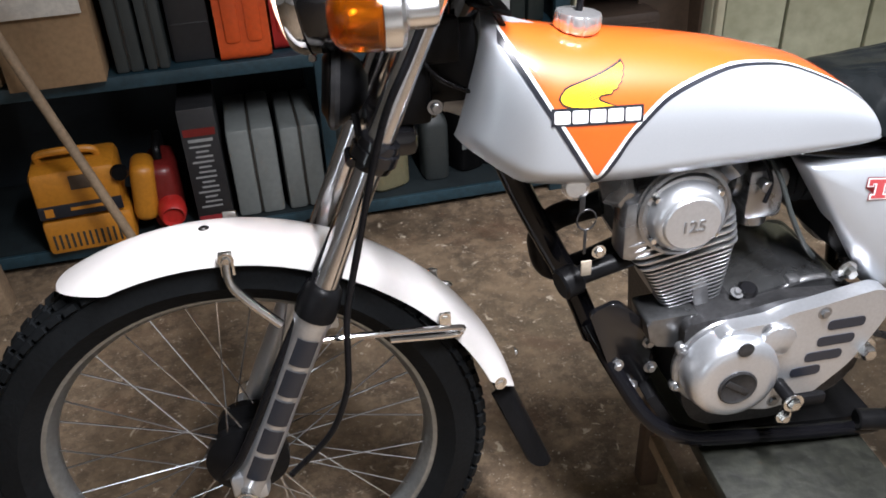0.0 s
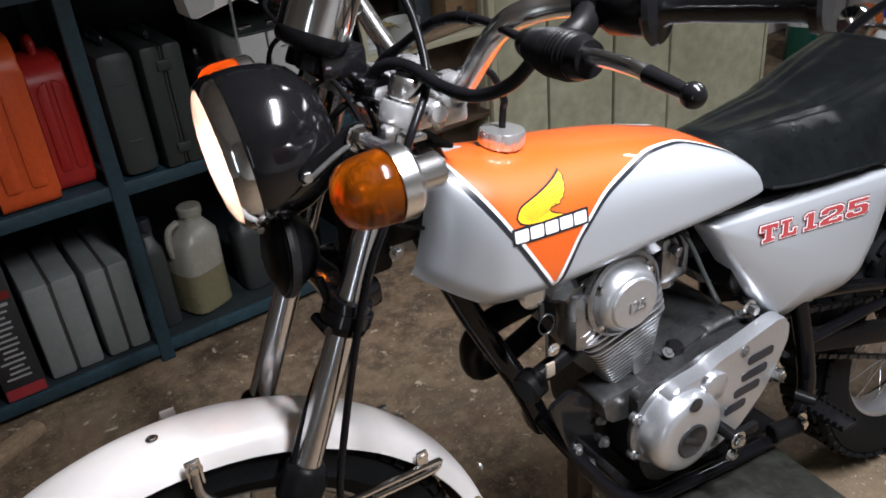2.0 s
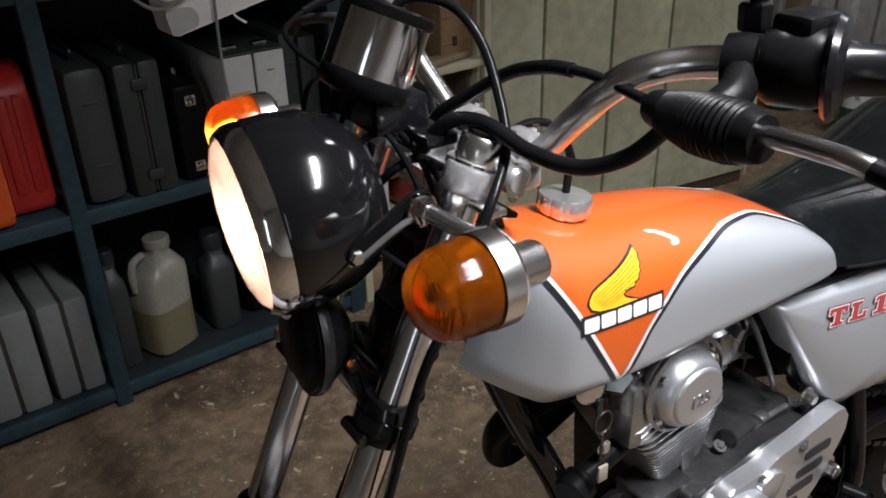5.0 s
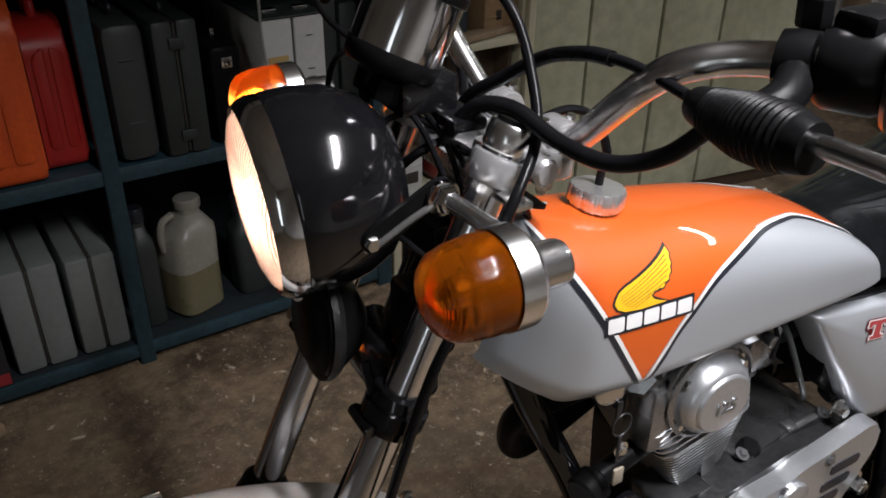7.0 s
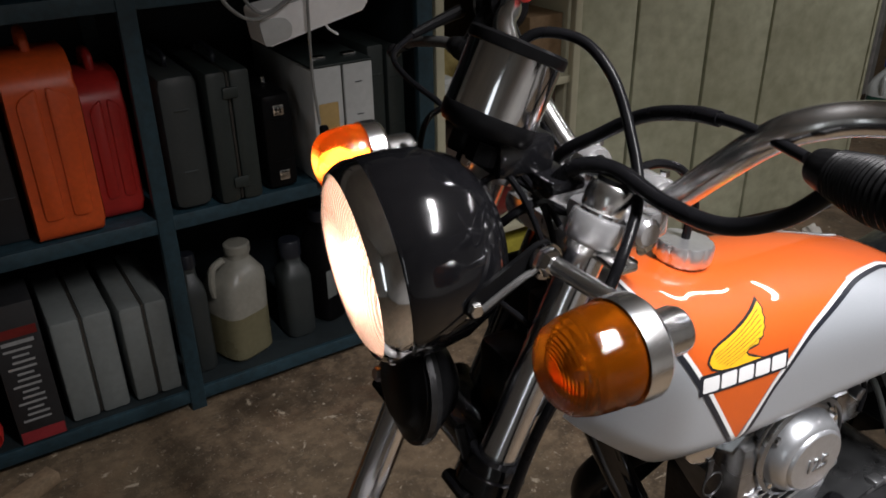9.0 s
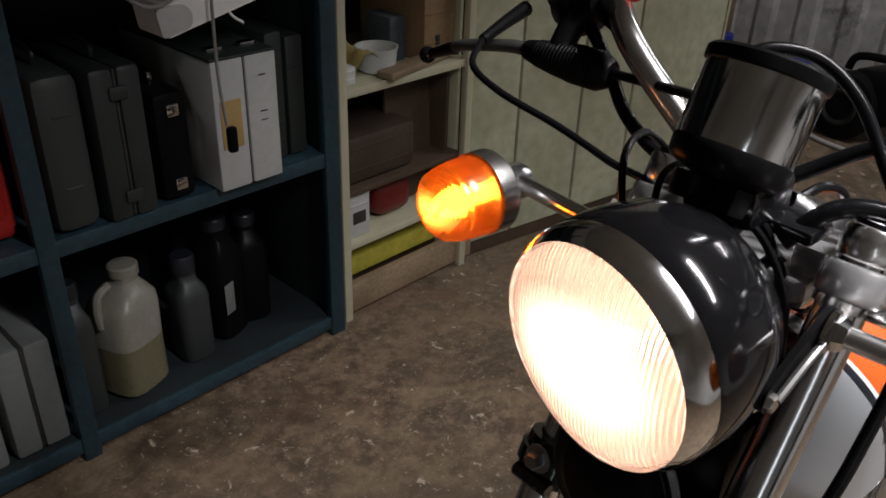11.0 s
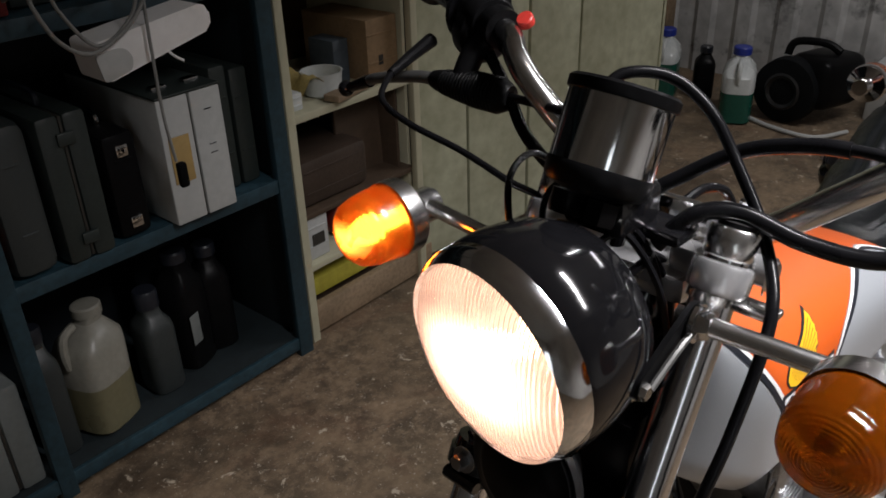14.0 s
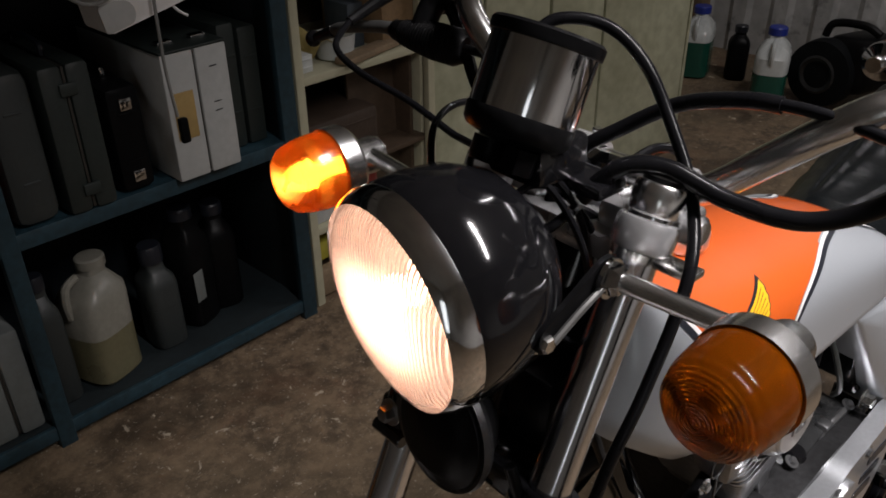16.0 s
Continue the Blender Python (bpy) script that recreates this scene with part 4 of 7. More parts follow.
cable([(0.235, -0.055, 0.89), (0.235, -0.075, 0.82), (0.200, -0.07, 0.75), (0.185, -0.065, 0.70)], 0.0045)
cable([(0.270, -0.045, 0.86), (0.205, -0.062, 0.765), (0.150, -0.072, 0.660), (0.108, -0.080, 0.580), (0.070, -0.086, 0.500), (0.034, -0.086, 0.430), (0.010, -0.075, 0.395)], 0.0058, "black front brake cable")
cable([(0.440, 0.235, 1.128), (0.424, 0.196, 1.102), (0.410, 0.167, 1.077), (0.400, 0.141, 1.064), (0.388, 0.112, 1.058), (0.372, 0.080, 1.062)], 0.0058)
# cable clip on the left leg
bm = B()
lathe(bm, [(0.016, -0.003), (0.0185, -0.003), (0.0185, 0.003), (0.016, 0.003)], fork_p(1.030, -FY), FORK, 24)
box(bm, fork_p(1.032, -FY - 0.029, 0.0), (0.017, 0.034, 0.006), 0.002)
part("cable_clip", bm, WORN_CHROME, bike)

# ---- tank ----
TS = [  # top x, top z, bottom x, bottom z, half width
    (0.386, 0.976, 0.347, 0.844, 0.043), (0.396, 0.971, 0.356, 0.836, 0.059), (0.412, 0.964, 0.372, 0.825, 0.075), (0.440, 0.956, 0.396, 0.809, 0.0890),
    (0.470, 0.949, 0.424, 0.794, 0.0950), (0.505, 0.943, 0.485, 0.786, 0.0965), (0.560, 0.9355, 0.560, 0.784, 0.0965), (0.620, 0.9255, 0.630, 0.786, 0.0965),
    (0.690, 0.911, 0.700, 0.788, 0.0965), (0.750, 0.894, 0.770, 0.790, 0.096), (0.800, 0.877, 0.830, 0.793, 0.095), (0.838, 0.855, 0.862, 0.796, 0.091), (0.850, 0.838, 0.872, 0.800, 0.084)]


def girth(u):
    """Half width of the tank's section, as a share, from its crown down."""
    if u < 0.75:
        return math.sqrt(1 - (1 - u / 0.75) ** 4.2)
    return 1 - 0.14 * max(0.0, (u - 0.86) / 0.14) ** 2


def tank_row(s):
    k = s * (len(TS) - 1)
    i = min(int(k), len(TS) - 2)
    a = np.array(TS, float)
    t = k - i
    p0, p1, p2, p3 = a[max(i - 1, 0)], a[i], a[i + 1], a[min(i + 2, len(TS) - 1)]
    return 0.5 * (2 * p1 + (p2 - p0) * t + (2 * p0 - 5 * p1 + 4 * p2 - p3) * t * t + (3 * p1 - p0 - 3 * p2 + p3) * t ** 3)


def tank_p(s, u, side=-1, out=0.0):
    xt, zt, xb, zb, w = tank_row(s)
    y = w * girth(u)
    p = Vector((xt + (xb - xt) * u, side * y, zt + (zb - zt) * u))
    if out:
        e = 1e-3
        du = tank_p(s, min(u + e, 1), side) - tank_p(s, max(u - e, 0), side)
        ds = tank_p(min(s + e, 1), u, side) - tank_p(max(s - e, 0), u, side)
        nrm = du.cross(ds).normalized()
        if nrm.y * side < 0:
            nrm = -nrm
        p = p + nrm * out
    return p


VX, VZ = 0.5030, 0.7985
STP = smooth_path([(VX, VZ, 0), (0.5225, 0.8285, 0), (0.5450, 0.8600, 0), (0.5860, 0.8935, 0), (0.6550, 0.9062, 0), (0.7300, 0.8965, 0), (0.800, 0.8730, 0), (0.848, 0.843, 0), (0.90, 0.79, 0)], 14)
STX, STZ = [p.x for p in STP], [p.y for p in STP]


def stripe_h(x):
    if x < VX:
        return VZ + (VX - x) / (VX - 0.4055) * (0.9602 - VZ)
    return table(STX, STZ, x)


def stripe_u(s, lower=0.0):
    lo, hi = 0.0, 1.0
    f = lambda u: (lambda p: p.z - (stripe_h(p.x) - lower))(tank_p(s, u))
    if f(0.001) < 0:
        return 0.0
    for _ in range(30):
        m = (lo + hi) / 2
        lo, hi = (m, hi) if f(m) > 0 else (lo, m)
    return (lo + hi) / 2


tank = new("fuel_tank")
tank.parent = bike
tagged(tank, "silver fuel tank with orange top and black pinstripe")
NS, NA, NB = 96, 16, 20
bm = B()
us = []
for i in range(NS + 1):
    s = i / NS
    ub = max(stripe_u(s), 0.03)
    us.append((s, [ub * k / NA for k in range(NA + 1)] + [ub + (1 - ub) * k / NB for k in range(1, NB + 1)]))
for side in (-1, 1):
    vs = grid(bm, [[tank_p(s, u, side) for u in uu] for s, uu in us])
bmesh.ops.remove_doubles(bm, verts=bm.verts, dist=0.0004)
bm.faces.ensure_lookup_table()
bottom = [e for e in bm.edges if e.is_boundary]
bmesh.ops.holes_fill(bm, edges=bottom, sides=0)
bm.faces.index_update()
for f in bm.faces:
    c = f.calc_center_median()
    if len(f.verts) == 4 and c.z > stripe_h(c.x) + 0.0003:
        f.material_index = 1
part("shell", bm, [SILVER, ORANGE], tank, "silver and orange painted shell", 45)


def ribbon(name, off0, off1, material):
    """A painted line along the border of the two colours, of even width."""
    for side in (-1, 1):
        bm = B()
        rows = []
        n = 260
        mid_s = min((abs(tank_p(i / 400, stripe_u(i / 400)).x - VX), i / 400) for i in range(401))[1]
        for i in range(n + 1):
            s = i / n
            u0 = stripe_u(s)
            if u0 <= 0.004 or u0 > 0.98:
                continue
            e = 0.004
            s0, s1 = max(0, s - e), min(1, s + e)
            if s <= mid_s:
                s1 = min(s1, mid_s) if mid_s - s > 0.001 else s
            else:
                s0 = max(s0, mid_s) if s - mid_s > 0.001 else s
            along = tank_p(s1, stripe_u(s1), side) - tank_p(s0, stripe_u(s0), side)
            down = tank_p(s, min(1, u0 + 0.01), side) - tank_p(s, max(0, u0 - 0.01), side)
            sine = max(0.25, along.normalized().cross(down.normalized()).length)
            row, run, u, last = [], 0.0, u0, tank_p(s, u0, side)
            marks = [off0 / sine, (off0 + off1) / 2 / sine, off1 / sine]
            while marks and u < 0.999:
                u += 0.003
                p1 = tank_p(s, u, side)
                step = (p1 - last).length
                while marks and run + step >= marks[0]:
                    row.append(tank_p(s, u - 0.003 * (run + step - marks[0]) / step, side, 0.0007))
                    marks.pop(0)
                run, last = run + step, p1
            if len(row) == 3:
                rows.append(row)
        grid(bm, rows)
        part(name, bm, material, tank)


ribbon("pale_stripe", 0.0003, 0.0042, DECAL_WHITE)
ribbon("pinstripe", 0.0042, 0.0094, DECAL_BLACK)

# projected emblem: a plain winged shape and a row of plain blocks
from mathutils.bvhtree import BVHTree
tb = B()
for side in (-1, 1):
    grid(tb, [[tank_p(i / 60, k / 40, side) for k in range(41)] for i in range(61)])
TANKTREE = BVHTree.FromBMesh(tb)
tb.free()


def on_tank(x, z, side, out):
    hit, nrm, _, _ = TANKTREE.ray_cast(Vector((x, side * 0.4, z)), Vector((0, -side, 0)))
    return (hit if hit is not None else Vector((x, side * 0.09, z))) + Vector((0, side * out, 0))


def decal(name, poly, out, material, side):
    bm = B()
    vs = [bm.verts.new((x, 0, z)) for x, z in poly]
    f = bm.faces.new(vs)
    f.normal_update()
    bmesh.ops.triangulate(bm, faces=[f])
    bmesh.ops.subdivide_edges(bm, edges=list(bm.edges), cuts=3, use_grid_fill=True)
    for v in bm.verts:
        v.co = on_tank(v.co.x, v.co.z, side, out)
    return part(name, bm, material, tank)


def grow_out(poly, d):
    """Moves the sides of a polygon outward, corners mitred."""
    n, out = len(poly), []
    area = sum(poly[i - 1][0] * poly[i][1] - poly[i][0] * poly[i - 1][1] for i in range(n))
    d = d if area > 0 else -d
    for i in range(n):
        p, q0, q1 = Vector(poly[i]), Vector(poly[i - 1]), Vector(poly[(i + 1) % n])
        e0, e1 = (p - q0).normalized(), (q1 - p).normalized()
        n0, n1 = Vector((e0.y, -e0.x)), Vector((e1.y, -e1.x))
        m = (n0 + n1).normalized()
        out.append(tuple(p + m * (d / max(0.5, m.dot(n0)))))
    return out


WING = [(0.4589, 0.9008), (0.4635, 0.9055), (0.4702, 0.908), (0.4883, 0.9118), (0.505, 0.9156), (0.5196, 0.9194), (0.5325, 0.9232), (0.5332, 0.9192), (0.5302, 0.9159), (0.5307, 0.9132), (0.5274, 0.9103), (0.5273, 0.9075), (0.5233, 0.9048), (0.5225, 0.902), (0.5168, 0.9002), (0.5153, 0.8973), (0.5034, 0.8965), (0.4997, 0.8937), (0.5016, 0.8904), (0.5083, 0.8872), (0.518, 0.8838), (0.4867, 0.8846), (0.4691, 0.8869), (0.46, 0.8911), (0.4569, 0.8965)]
for side in (-1, 1):
    decal("emblem_edge", grow_out(WING, 0.0019), 0.0006, DECAL_BLACK, side)
    decal("emblem", WING, 0.0011, DECAL_YELLOW, side)
    for (ax, az), (ex, ez) in (((0.463, 0.9010), (0.5275, 0.9195)), ((0.4635, 0.8985), (0.526, 0.9165)), ((0.465, 0.8960), (0.5255, 0.9132)), ((0.467, 0.8935), (0.5245, 0.9098)), ((0.470, 0.8915), (0.5205, 0.9058)), ((0.474, 0.8895), (0.518, 0.9015)), ((0.479, 0.8878), (0.511, 0.8980)), ((0.4925, 0.8868), (0.4995, 0.9125))):
        decal("emblem_line", [(ax, az), (ex, ez - 0.0003), (ex, ez + 0.0003), (ax, az + 0.0005)], 0.0015, DECAL_BLACK, side)
    x0, x1, z0, z1, tilt = 0.4485, 0.5505, 0.8685, 0.8850, -0.0048
    line = lambda x, z: (x, z + tilt * (x - x0) / (x1 - x0))
    decal("name_plate", [line(x0 - 0.002, z0 - 0.002), line(x1 + 0.002, z0 - 0.002), line(x1 + 0.002, z1 + 0.002), line(x0 - 0.002, z1 + 0.002)], 0.0010, DECAL_BLACK, side)
    w = (x1 - x0) / 5
    for k in range(5):
        a, c = x0 + w * k + 0.0012, x0 + w * (k + 1) - 0.0012
        decal("name_block", rounded([line(a, z0 + 0.0008), line(c, z0 + 0.0008), line(c, z1 - 0.0008), line(a, z1 - 0.0008)], 0.002, 2), 0.0015, DECAL_WHITE, side)

# filler cap with scalloped edge and breather pipe
CAPC, CAPD = Vector((0.501, 0.0, 0.9405)), Vector((0.12, 0, 1)).normalized()
bm = B()
q = frame_of(CAPD)
rows = []
for r, h in ((0.022, 0.0), (0.0255, 0.003), (0.0278, 0.007), (0.0278, 0.0195), (0.0262, 0.0228), (0.012, 0.0242), (0.001, 0.0242)):
    row = []
    for k in range(96):
        a = 2 * math.pi * k / 96
        rr = r - (0.0016 * max(0, math.cos(a * 10)) ** 6 if r > 0.025 else 0)
        row.append(CAPC + q @ Vector((rr * math.cos(a), rr * math.sin(a), h)))
    rows.append(row)
grid(bm, rows, True)
cap = part("filler_cap", bm, MACHINED, tank, "scalloped bright alloy filler cap")
bm = B()
tube(bm, [CAPC + CAPD * 0.019, CAPC + CAPD * 0.045, (0.506, -0.003, 1.000), (0.495, 0.004, 1.030), (0.472, 0.012, 1.040), (0.448, 0.018, 1.034), (0.432, 0.022, 1.022)], 0.0042, 10)
part("breather_pipe", bm, CABLE, cap)
# rubber flap ahead of the tank
bm = B()
box(bm, (0.392, 0, 0.985), (0.05, 0.075, 0.006), 0.002, Matrix.Translation((0.392, 0, 0.985)) @ Matrix.Rotation(radians(18), 4, "Y") @ Matrix.Translation((-0.392, 0, -0.985)))
part("tank_rubber", bm, RUBBER, bike)

# ---- seat ----
bm = B()
rows = []
for i in range(61):
    t = i / 60
    x = 0.795 + 0.455 * t
    w = table([0, 0.03, 0.08, 0.25, 0.6, 0.94, 0.985, 1], [0.017, 0.031, 0.043, 0.064, 0.102, 0.127, 0.121, 0.104], t)
    wl = table([0, 0.03, 0.08, 0.25, 0.6, 0.94, 0.985, 1], [0.040, 0.062, 0.080, 0.100, 0.125, 0.130, 0.122, 0.106], t)
    zt = table([0, 0.03, 0.08, 0.2, 0.5, 0.8, 0.93, 0.98, 1], [0.858, 0.866, 0.870, 0.872, 0.875, 0.910, 0.919, 0.911, 0.892], t)
    zb = table([0, 0.15, 0.45, 1], [0.845, 0.806, 0.794, 0.788], t)
    row = []
    for k in range(65):
        a = math.pi * k / 64
        cx, cz = math.cos(a), math.sin(a)
        up = abs(cz) ** 0.45
        y = -(w + (wl - w) * (1 - up)) * math.copysign(abs(cx) ** 0.45, cx)
        z = zb + (zt - zb) * up
        fade = max(0.0, min(1.0, (0.78 - abs(y) / w) * 6)) * max(0.0, min(1.0, (t - 0.10) * 10)) * max(0.0, min(1.0, (0.92 - t) * 10))
        if fade:
            z -= 0.0034 * fade * abs(math.cos(y / w * math.pi * 4.5)) ** 5
        lean = -0.055 * (1 - (z - zb) / max(zt - zb, 1e-4)) * max(0, (t - 0.75) / 0.25)
        side = min(1.0, max(0.0, (abs(y) / wl - 0.55) * 3)) * max(0.0, min(1.0, (t - 0.05) * 6))
        crease = 0.0070 * side * noise.noise(Vector((x * 34 + z * 16, math.copysign(2.0, y), z * 13))) + 0.0035 * side * noise.noise(Vector((x * 70 - z * 40, 4.0, z * 30)))
        row.append(Vector((x + lean, y + math.copysign(crease, y), z + 0.0016 * noise.noise(Vector((x * 22, y * 22, z * 22))))))
    rows.append(row)
vs = grid(bm, rows)
bm.faces.new(vs[0])
bm.faces.new(vs[-1][::-1])
for a, c in zip(vs, vs[1:]):
    bm.faces.new((a[0], c[0], c[-1], a[-1]))
seat = part("seat", bm, LEATHER, bike, "black vinyl seat with pleated top", 60)
bm = B()
tube(bm, [(0.87, -0.097, 0.806), (0.92, -0.106, 0.800), (1.0, -0.117, 0.797), (1.13, -0.128, 0.792)], 0.0026, 8)
part("piping", bm, RUBBER, seat)

# ---- side panels ----
def panel_y(x, z):
    return 0.084 + (x - 0.80) * 0.178 + 0.035 * (0.77 - z) * (1 if x < 0.95 else 0.6) - 5.0 * max(0.0, 0.635 - z) ** 2


GLYPHS = {
    "T": [(0, 1), (1, 1), (1, .64), (.80, .64), (.80, .76), (.67, .76), (.67, .2), (.82, .2), (.82, 0), (.18, 0), (.18, .2), (.33, .2), (.33, .76), (.20, .76), (.20, .64), (0, .64)],
    "L": [(0, 1), (.64, 1), (.64, .8), (.48, .8), (.48, .22), (.76, .22), (.76, .42), (1, .42), (1, 0), (0, 0), (0, .2), (.14, .2), (.14, .8), (0, .8)],
    "1": [(.25, 1), (.75, 1), (.75, .2), (1, .2), (1, 0), (0, 0), (0, .2), (.25, .2), (.25, .78), (0, .70), (0, .9)],
    "2": [(0, .62), (.32, .62), (.32, .74), (.38, .79), (.62, .79), (.68, .74), (.68, .64), (.62, .57), (.12, .38), (0, .24), (0, 0), (1, 0), (1, .32), (.78, .32), (.78, .22), (.38, .22), (.42, .29), (.88, .46), (1, .6), (1, .86), (.84, 1), (.16, 1), (0, .86)],
    "5": [(.06, 1), (.94, 1), (.94, .78), (.36, .78), (.36, .66), (.82, .66), (1, .52), (1, .14), (.84, 0), (.16, 0), (0, .14), (0, .36), (.32, .36), (.32, .26), (.38, .21), (.62, .21), (.68, .26), (.68, .40), (.62, .46), (.06, .46)]}
for s in (-1, 1):
    panel = new("side_panel")
    panel.parent = bike
    tagged(panel, "silver plastic side panel with red model number" if s < 0 else "plain silver plastic side panel")
    quad = rounded([(0.777, 0.770), (1.098, 0.781), (1.092, 0.735), (1.076, 0.668), (1.056, 0.618), (1.034, 0.594), (0.945, 0.562), (0.908, 0.570)], 0.010, 5)
    mid = Vector((sum(q[0] for q in quad) / len(quad), sum(q[1] for q in quad) / len(quad)))
    bm = B()
    rings = []
    for f, inward in ((0.985, 0.046), (0.994, 0.040), (1.0, 0.020), (0.988, 0.0085), (0.965, 0.0026), (0.93, 0.0006), (0.75, -0.0008), (0.5, -0.0016), (0.25, -0.002)):
        row = []
        for x, z in quad:
            x, z = mid.x + (x - mid.x) * f, mid.y + (z - mid.y) * f
            row.append(bm.verts.new((x, s * (panel_y(x, z) - inward), z)))
        rings.append(row)
    n = len(quad)
    for r0, r1 in zip(rings, rings[1:]):
        for k in range(n):
            bm.faces.new((r0[k], r0[(k + 1) % n], r1[(k + 1) % n], r1[k]))
    bm.faces.new(rings[0])
    bm.faces.new(rings[-1])
    part("shell", bm, SILVER, panel, "silver painted plastic shell", 50)
    if s > 0:
        continue
    for ch, x0, x1 in (("T", 0.856, 0.886), ("L", 0.891, 0.919), ("1", 0.931, 0.953), ("2", 0.959, 0.999), ("5", 1.005, 1.045)):
        shape = [(x0 + (x1 - x0) * u, 0.7245 + 0.0275 * v) for u, v in GLYPHS[ch]]
        stack = None
        for g, mtl, out in ((0.0023, DECAL_DARKRED, 0.0027), (0.0011, DECAL_WHITE, 0.0031), (-0.0005, DECAL_RED, 0.0035)):
            bm = B()
            f = bm.faces.new([bm.verts.new((x, 0, z)) for x, z in grow_out(shape, g)])
            f.normal_update()
            bmesh.ops.triangulate(bm, faces=[f])
            for v in bm.verts:
                v.co.y = -(0.084 + (v.co.x - 0.80) * 0.178 + 0.028 * (0.77 - v.co.z)) - out
            ob = part("letter" if ch in "TL" else "digit", bm, mtl, stack or panel) if stack is None else part("letter_fill", bm, mtl, panel)
            stack = stack or ob

# ---- frame ----
def pipe(pts, r, name="frame_tube", m=None, label="", par=None, curved=True):
    bm = B()
    tube(bm, pts, r, 16, 8, curved)
    return part(name, bm, m or FRAMEBLACK, par or bike, label)


pipe([(0.375, 0, 0.90), (0.436, 0, 0.742), (0.510, 0, 0.588), (0.548, 0, 0.490)], 0.0165, "down_tube", None, "black frame down tube")
for s in (-1, 1):
    pipe([(0.535, s * 0.012, 0.52), (0.560, s * 0.050, 0.470), (0.605, s * 0.088, 0.395), (0.660, s * 0.100, 0.358), (0.730, s * 0.102, 0.345), (0.90, s * 0.104, 0.328), (0.975, s * 0.106, 0.330), (1.02, s * 0.106, 0.40)], 0.0115, "cradle_tube", None, "glossy black cradle tube")
    pipe([(0.40, s * 0.02, 0.91), (0.62, s * 0.045, 0.83), (0.80, s * 0.062, 0.785), (1.00, s * 0.082, 0.772), (1.20, s * 0.105, 0.80), (1.34, s * 0.10, 0.865)], 0.0125, "top_tube")
    pipe([(0.905, s * 0.072, 0.755), (0.96, s * 0.090, 0.62), (1.00, s * 0.105, 0.45), (1.01, s * 0.105, 0.38)], 0.0145, "rear_down_tube")
    pipe([(1.00, s * 0.10, 0.50), (1.20, s * 0.105, 0.50), (1.13, s * 0.12, 0.78)], 0.010, "rear_stay", None, "", None, False)
pipe([(1.02, -0.10, 0.79), (1.20, -0.115, 0.84), (1.36, -0.112, 0.915), (1.47, -0.075, 0.945), (1.50, 0, 0.952), (1.47, 0.075, 0.945), (1.36, 0.112, 0.915), (1.20, 0.115, 0.84)], 0.0085, "tail_loop", None, "black tubular tail loop")
# swinging arm
for s in (-1, 1):
    bm = B()
    box(bm, (0, 0, 0), ((RA - Vector((0.985, 0, 0.50))).length, 0.026, 0.040), 0.008, Matrix.Translation(((RA.x + 0.985) / 2, s * 0.095, (RA.z + 0.50) / 2)) @ Matrix.Rotation(math.atan2(0.50 - RA.z, RA.x - 0.985), 4, "Y"))
    part("swinging_arm", bm, SATIN, bike, "black swinging arm")
    # shock absorber
    a, c = Vector((1.178, s * 0.148, 0.812)), Vector((1.398, s * 0.140, 0.425))
    d = (c - a).normalized()
    L = (c - a).length
    shock = new("shock_absorber")
    shock.parent = bike
    tagged(shock, "chrome-sprung rear shock absorber")
    bm = B()
    rod(bm, a + d * 0.02, c - d * 0.02, 0.012, 16)
    lathe(bm, [(0.02, L - 0.11), (0.024, L - 0.10), (0.021, L - 0.05), (0.014, L - 0.02), (0, L)], a, d, 24)
    part("damper", bm, DARKALLOY, shock)
    bm = B()
    lathe(bm, [(0, 0.0), (0.011, 0.0), (0.012, 0.016), (0.022, 0.022), (0.0245, 0.030), (0.0245, 0.046), (0.020, 0.050)], a, d, 24)
    part("top_cover", bm, BLACK, shock, "black spring cover")
    bm = B()
    q = frame_of(d)
    tube(bm, [a + q @ Vector((0.0205 * math.cos(k * 0.5), 0.0205 * math.sin(k * 0.5), 0.042 + (L - 0.142) * k / 330)) for k in range(331)], 0.0040, 8, 1, False)
    part("spring", bm, DULLCHROME, shock, "chrome coil spring")
    bolt(shock, c + Vector((0, s * 0.012, 0)), (0, s, 0), 0.011, 0.012)
    bolt(shock, a + Vector((0, s * 0.012, 0)), (0, s, 0), 0.0075, 0.008)
    # footpeg
    bm = B()
    rod(bm, (0.965, s * 0.115, 0.416), (0.980, s * 0.145, 0.413), 0.010, 12)
    box(bm, (0.975, s * 0.176, 0.408), (0.034, 0.068, 0.006), 0.002)
    for k in range(6):
        for dx in (-0.016, 0.016):
            box(bm, (0.975 + dx, s * (0.148 + 0.0115 * k), 0.413), (0.003, 0.006, 0.008), 0)
    part("footpeg", bm, SATIN, bike, "serrated black footpeg")
# rear mudguard
bm = B()
rows = []
for i in range(40):
    t = i / 39
    x = 1.16 + 0.63 * t
    zc = table([0, 0.25, 0.42, 0.6, 0.8, 1], [0.78, 0.848, 0.878, 0.878, 0.840, 0.76], t)
    rows.append([Vector((x, u * 0.064, zc - 0.055 * (1 - math.sqrt(max(0, 1 - abs(u) ** 2.4))))) for u in np.linspace(-1, 1, 15)])
grid(bm, rows)
thicken(bm, 0.003)
part("rear_mudguard", bm, FENDER, bike, "white plastic rear mudguard", 50)
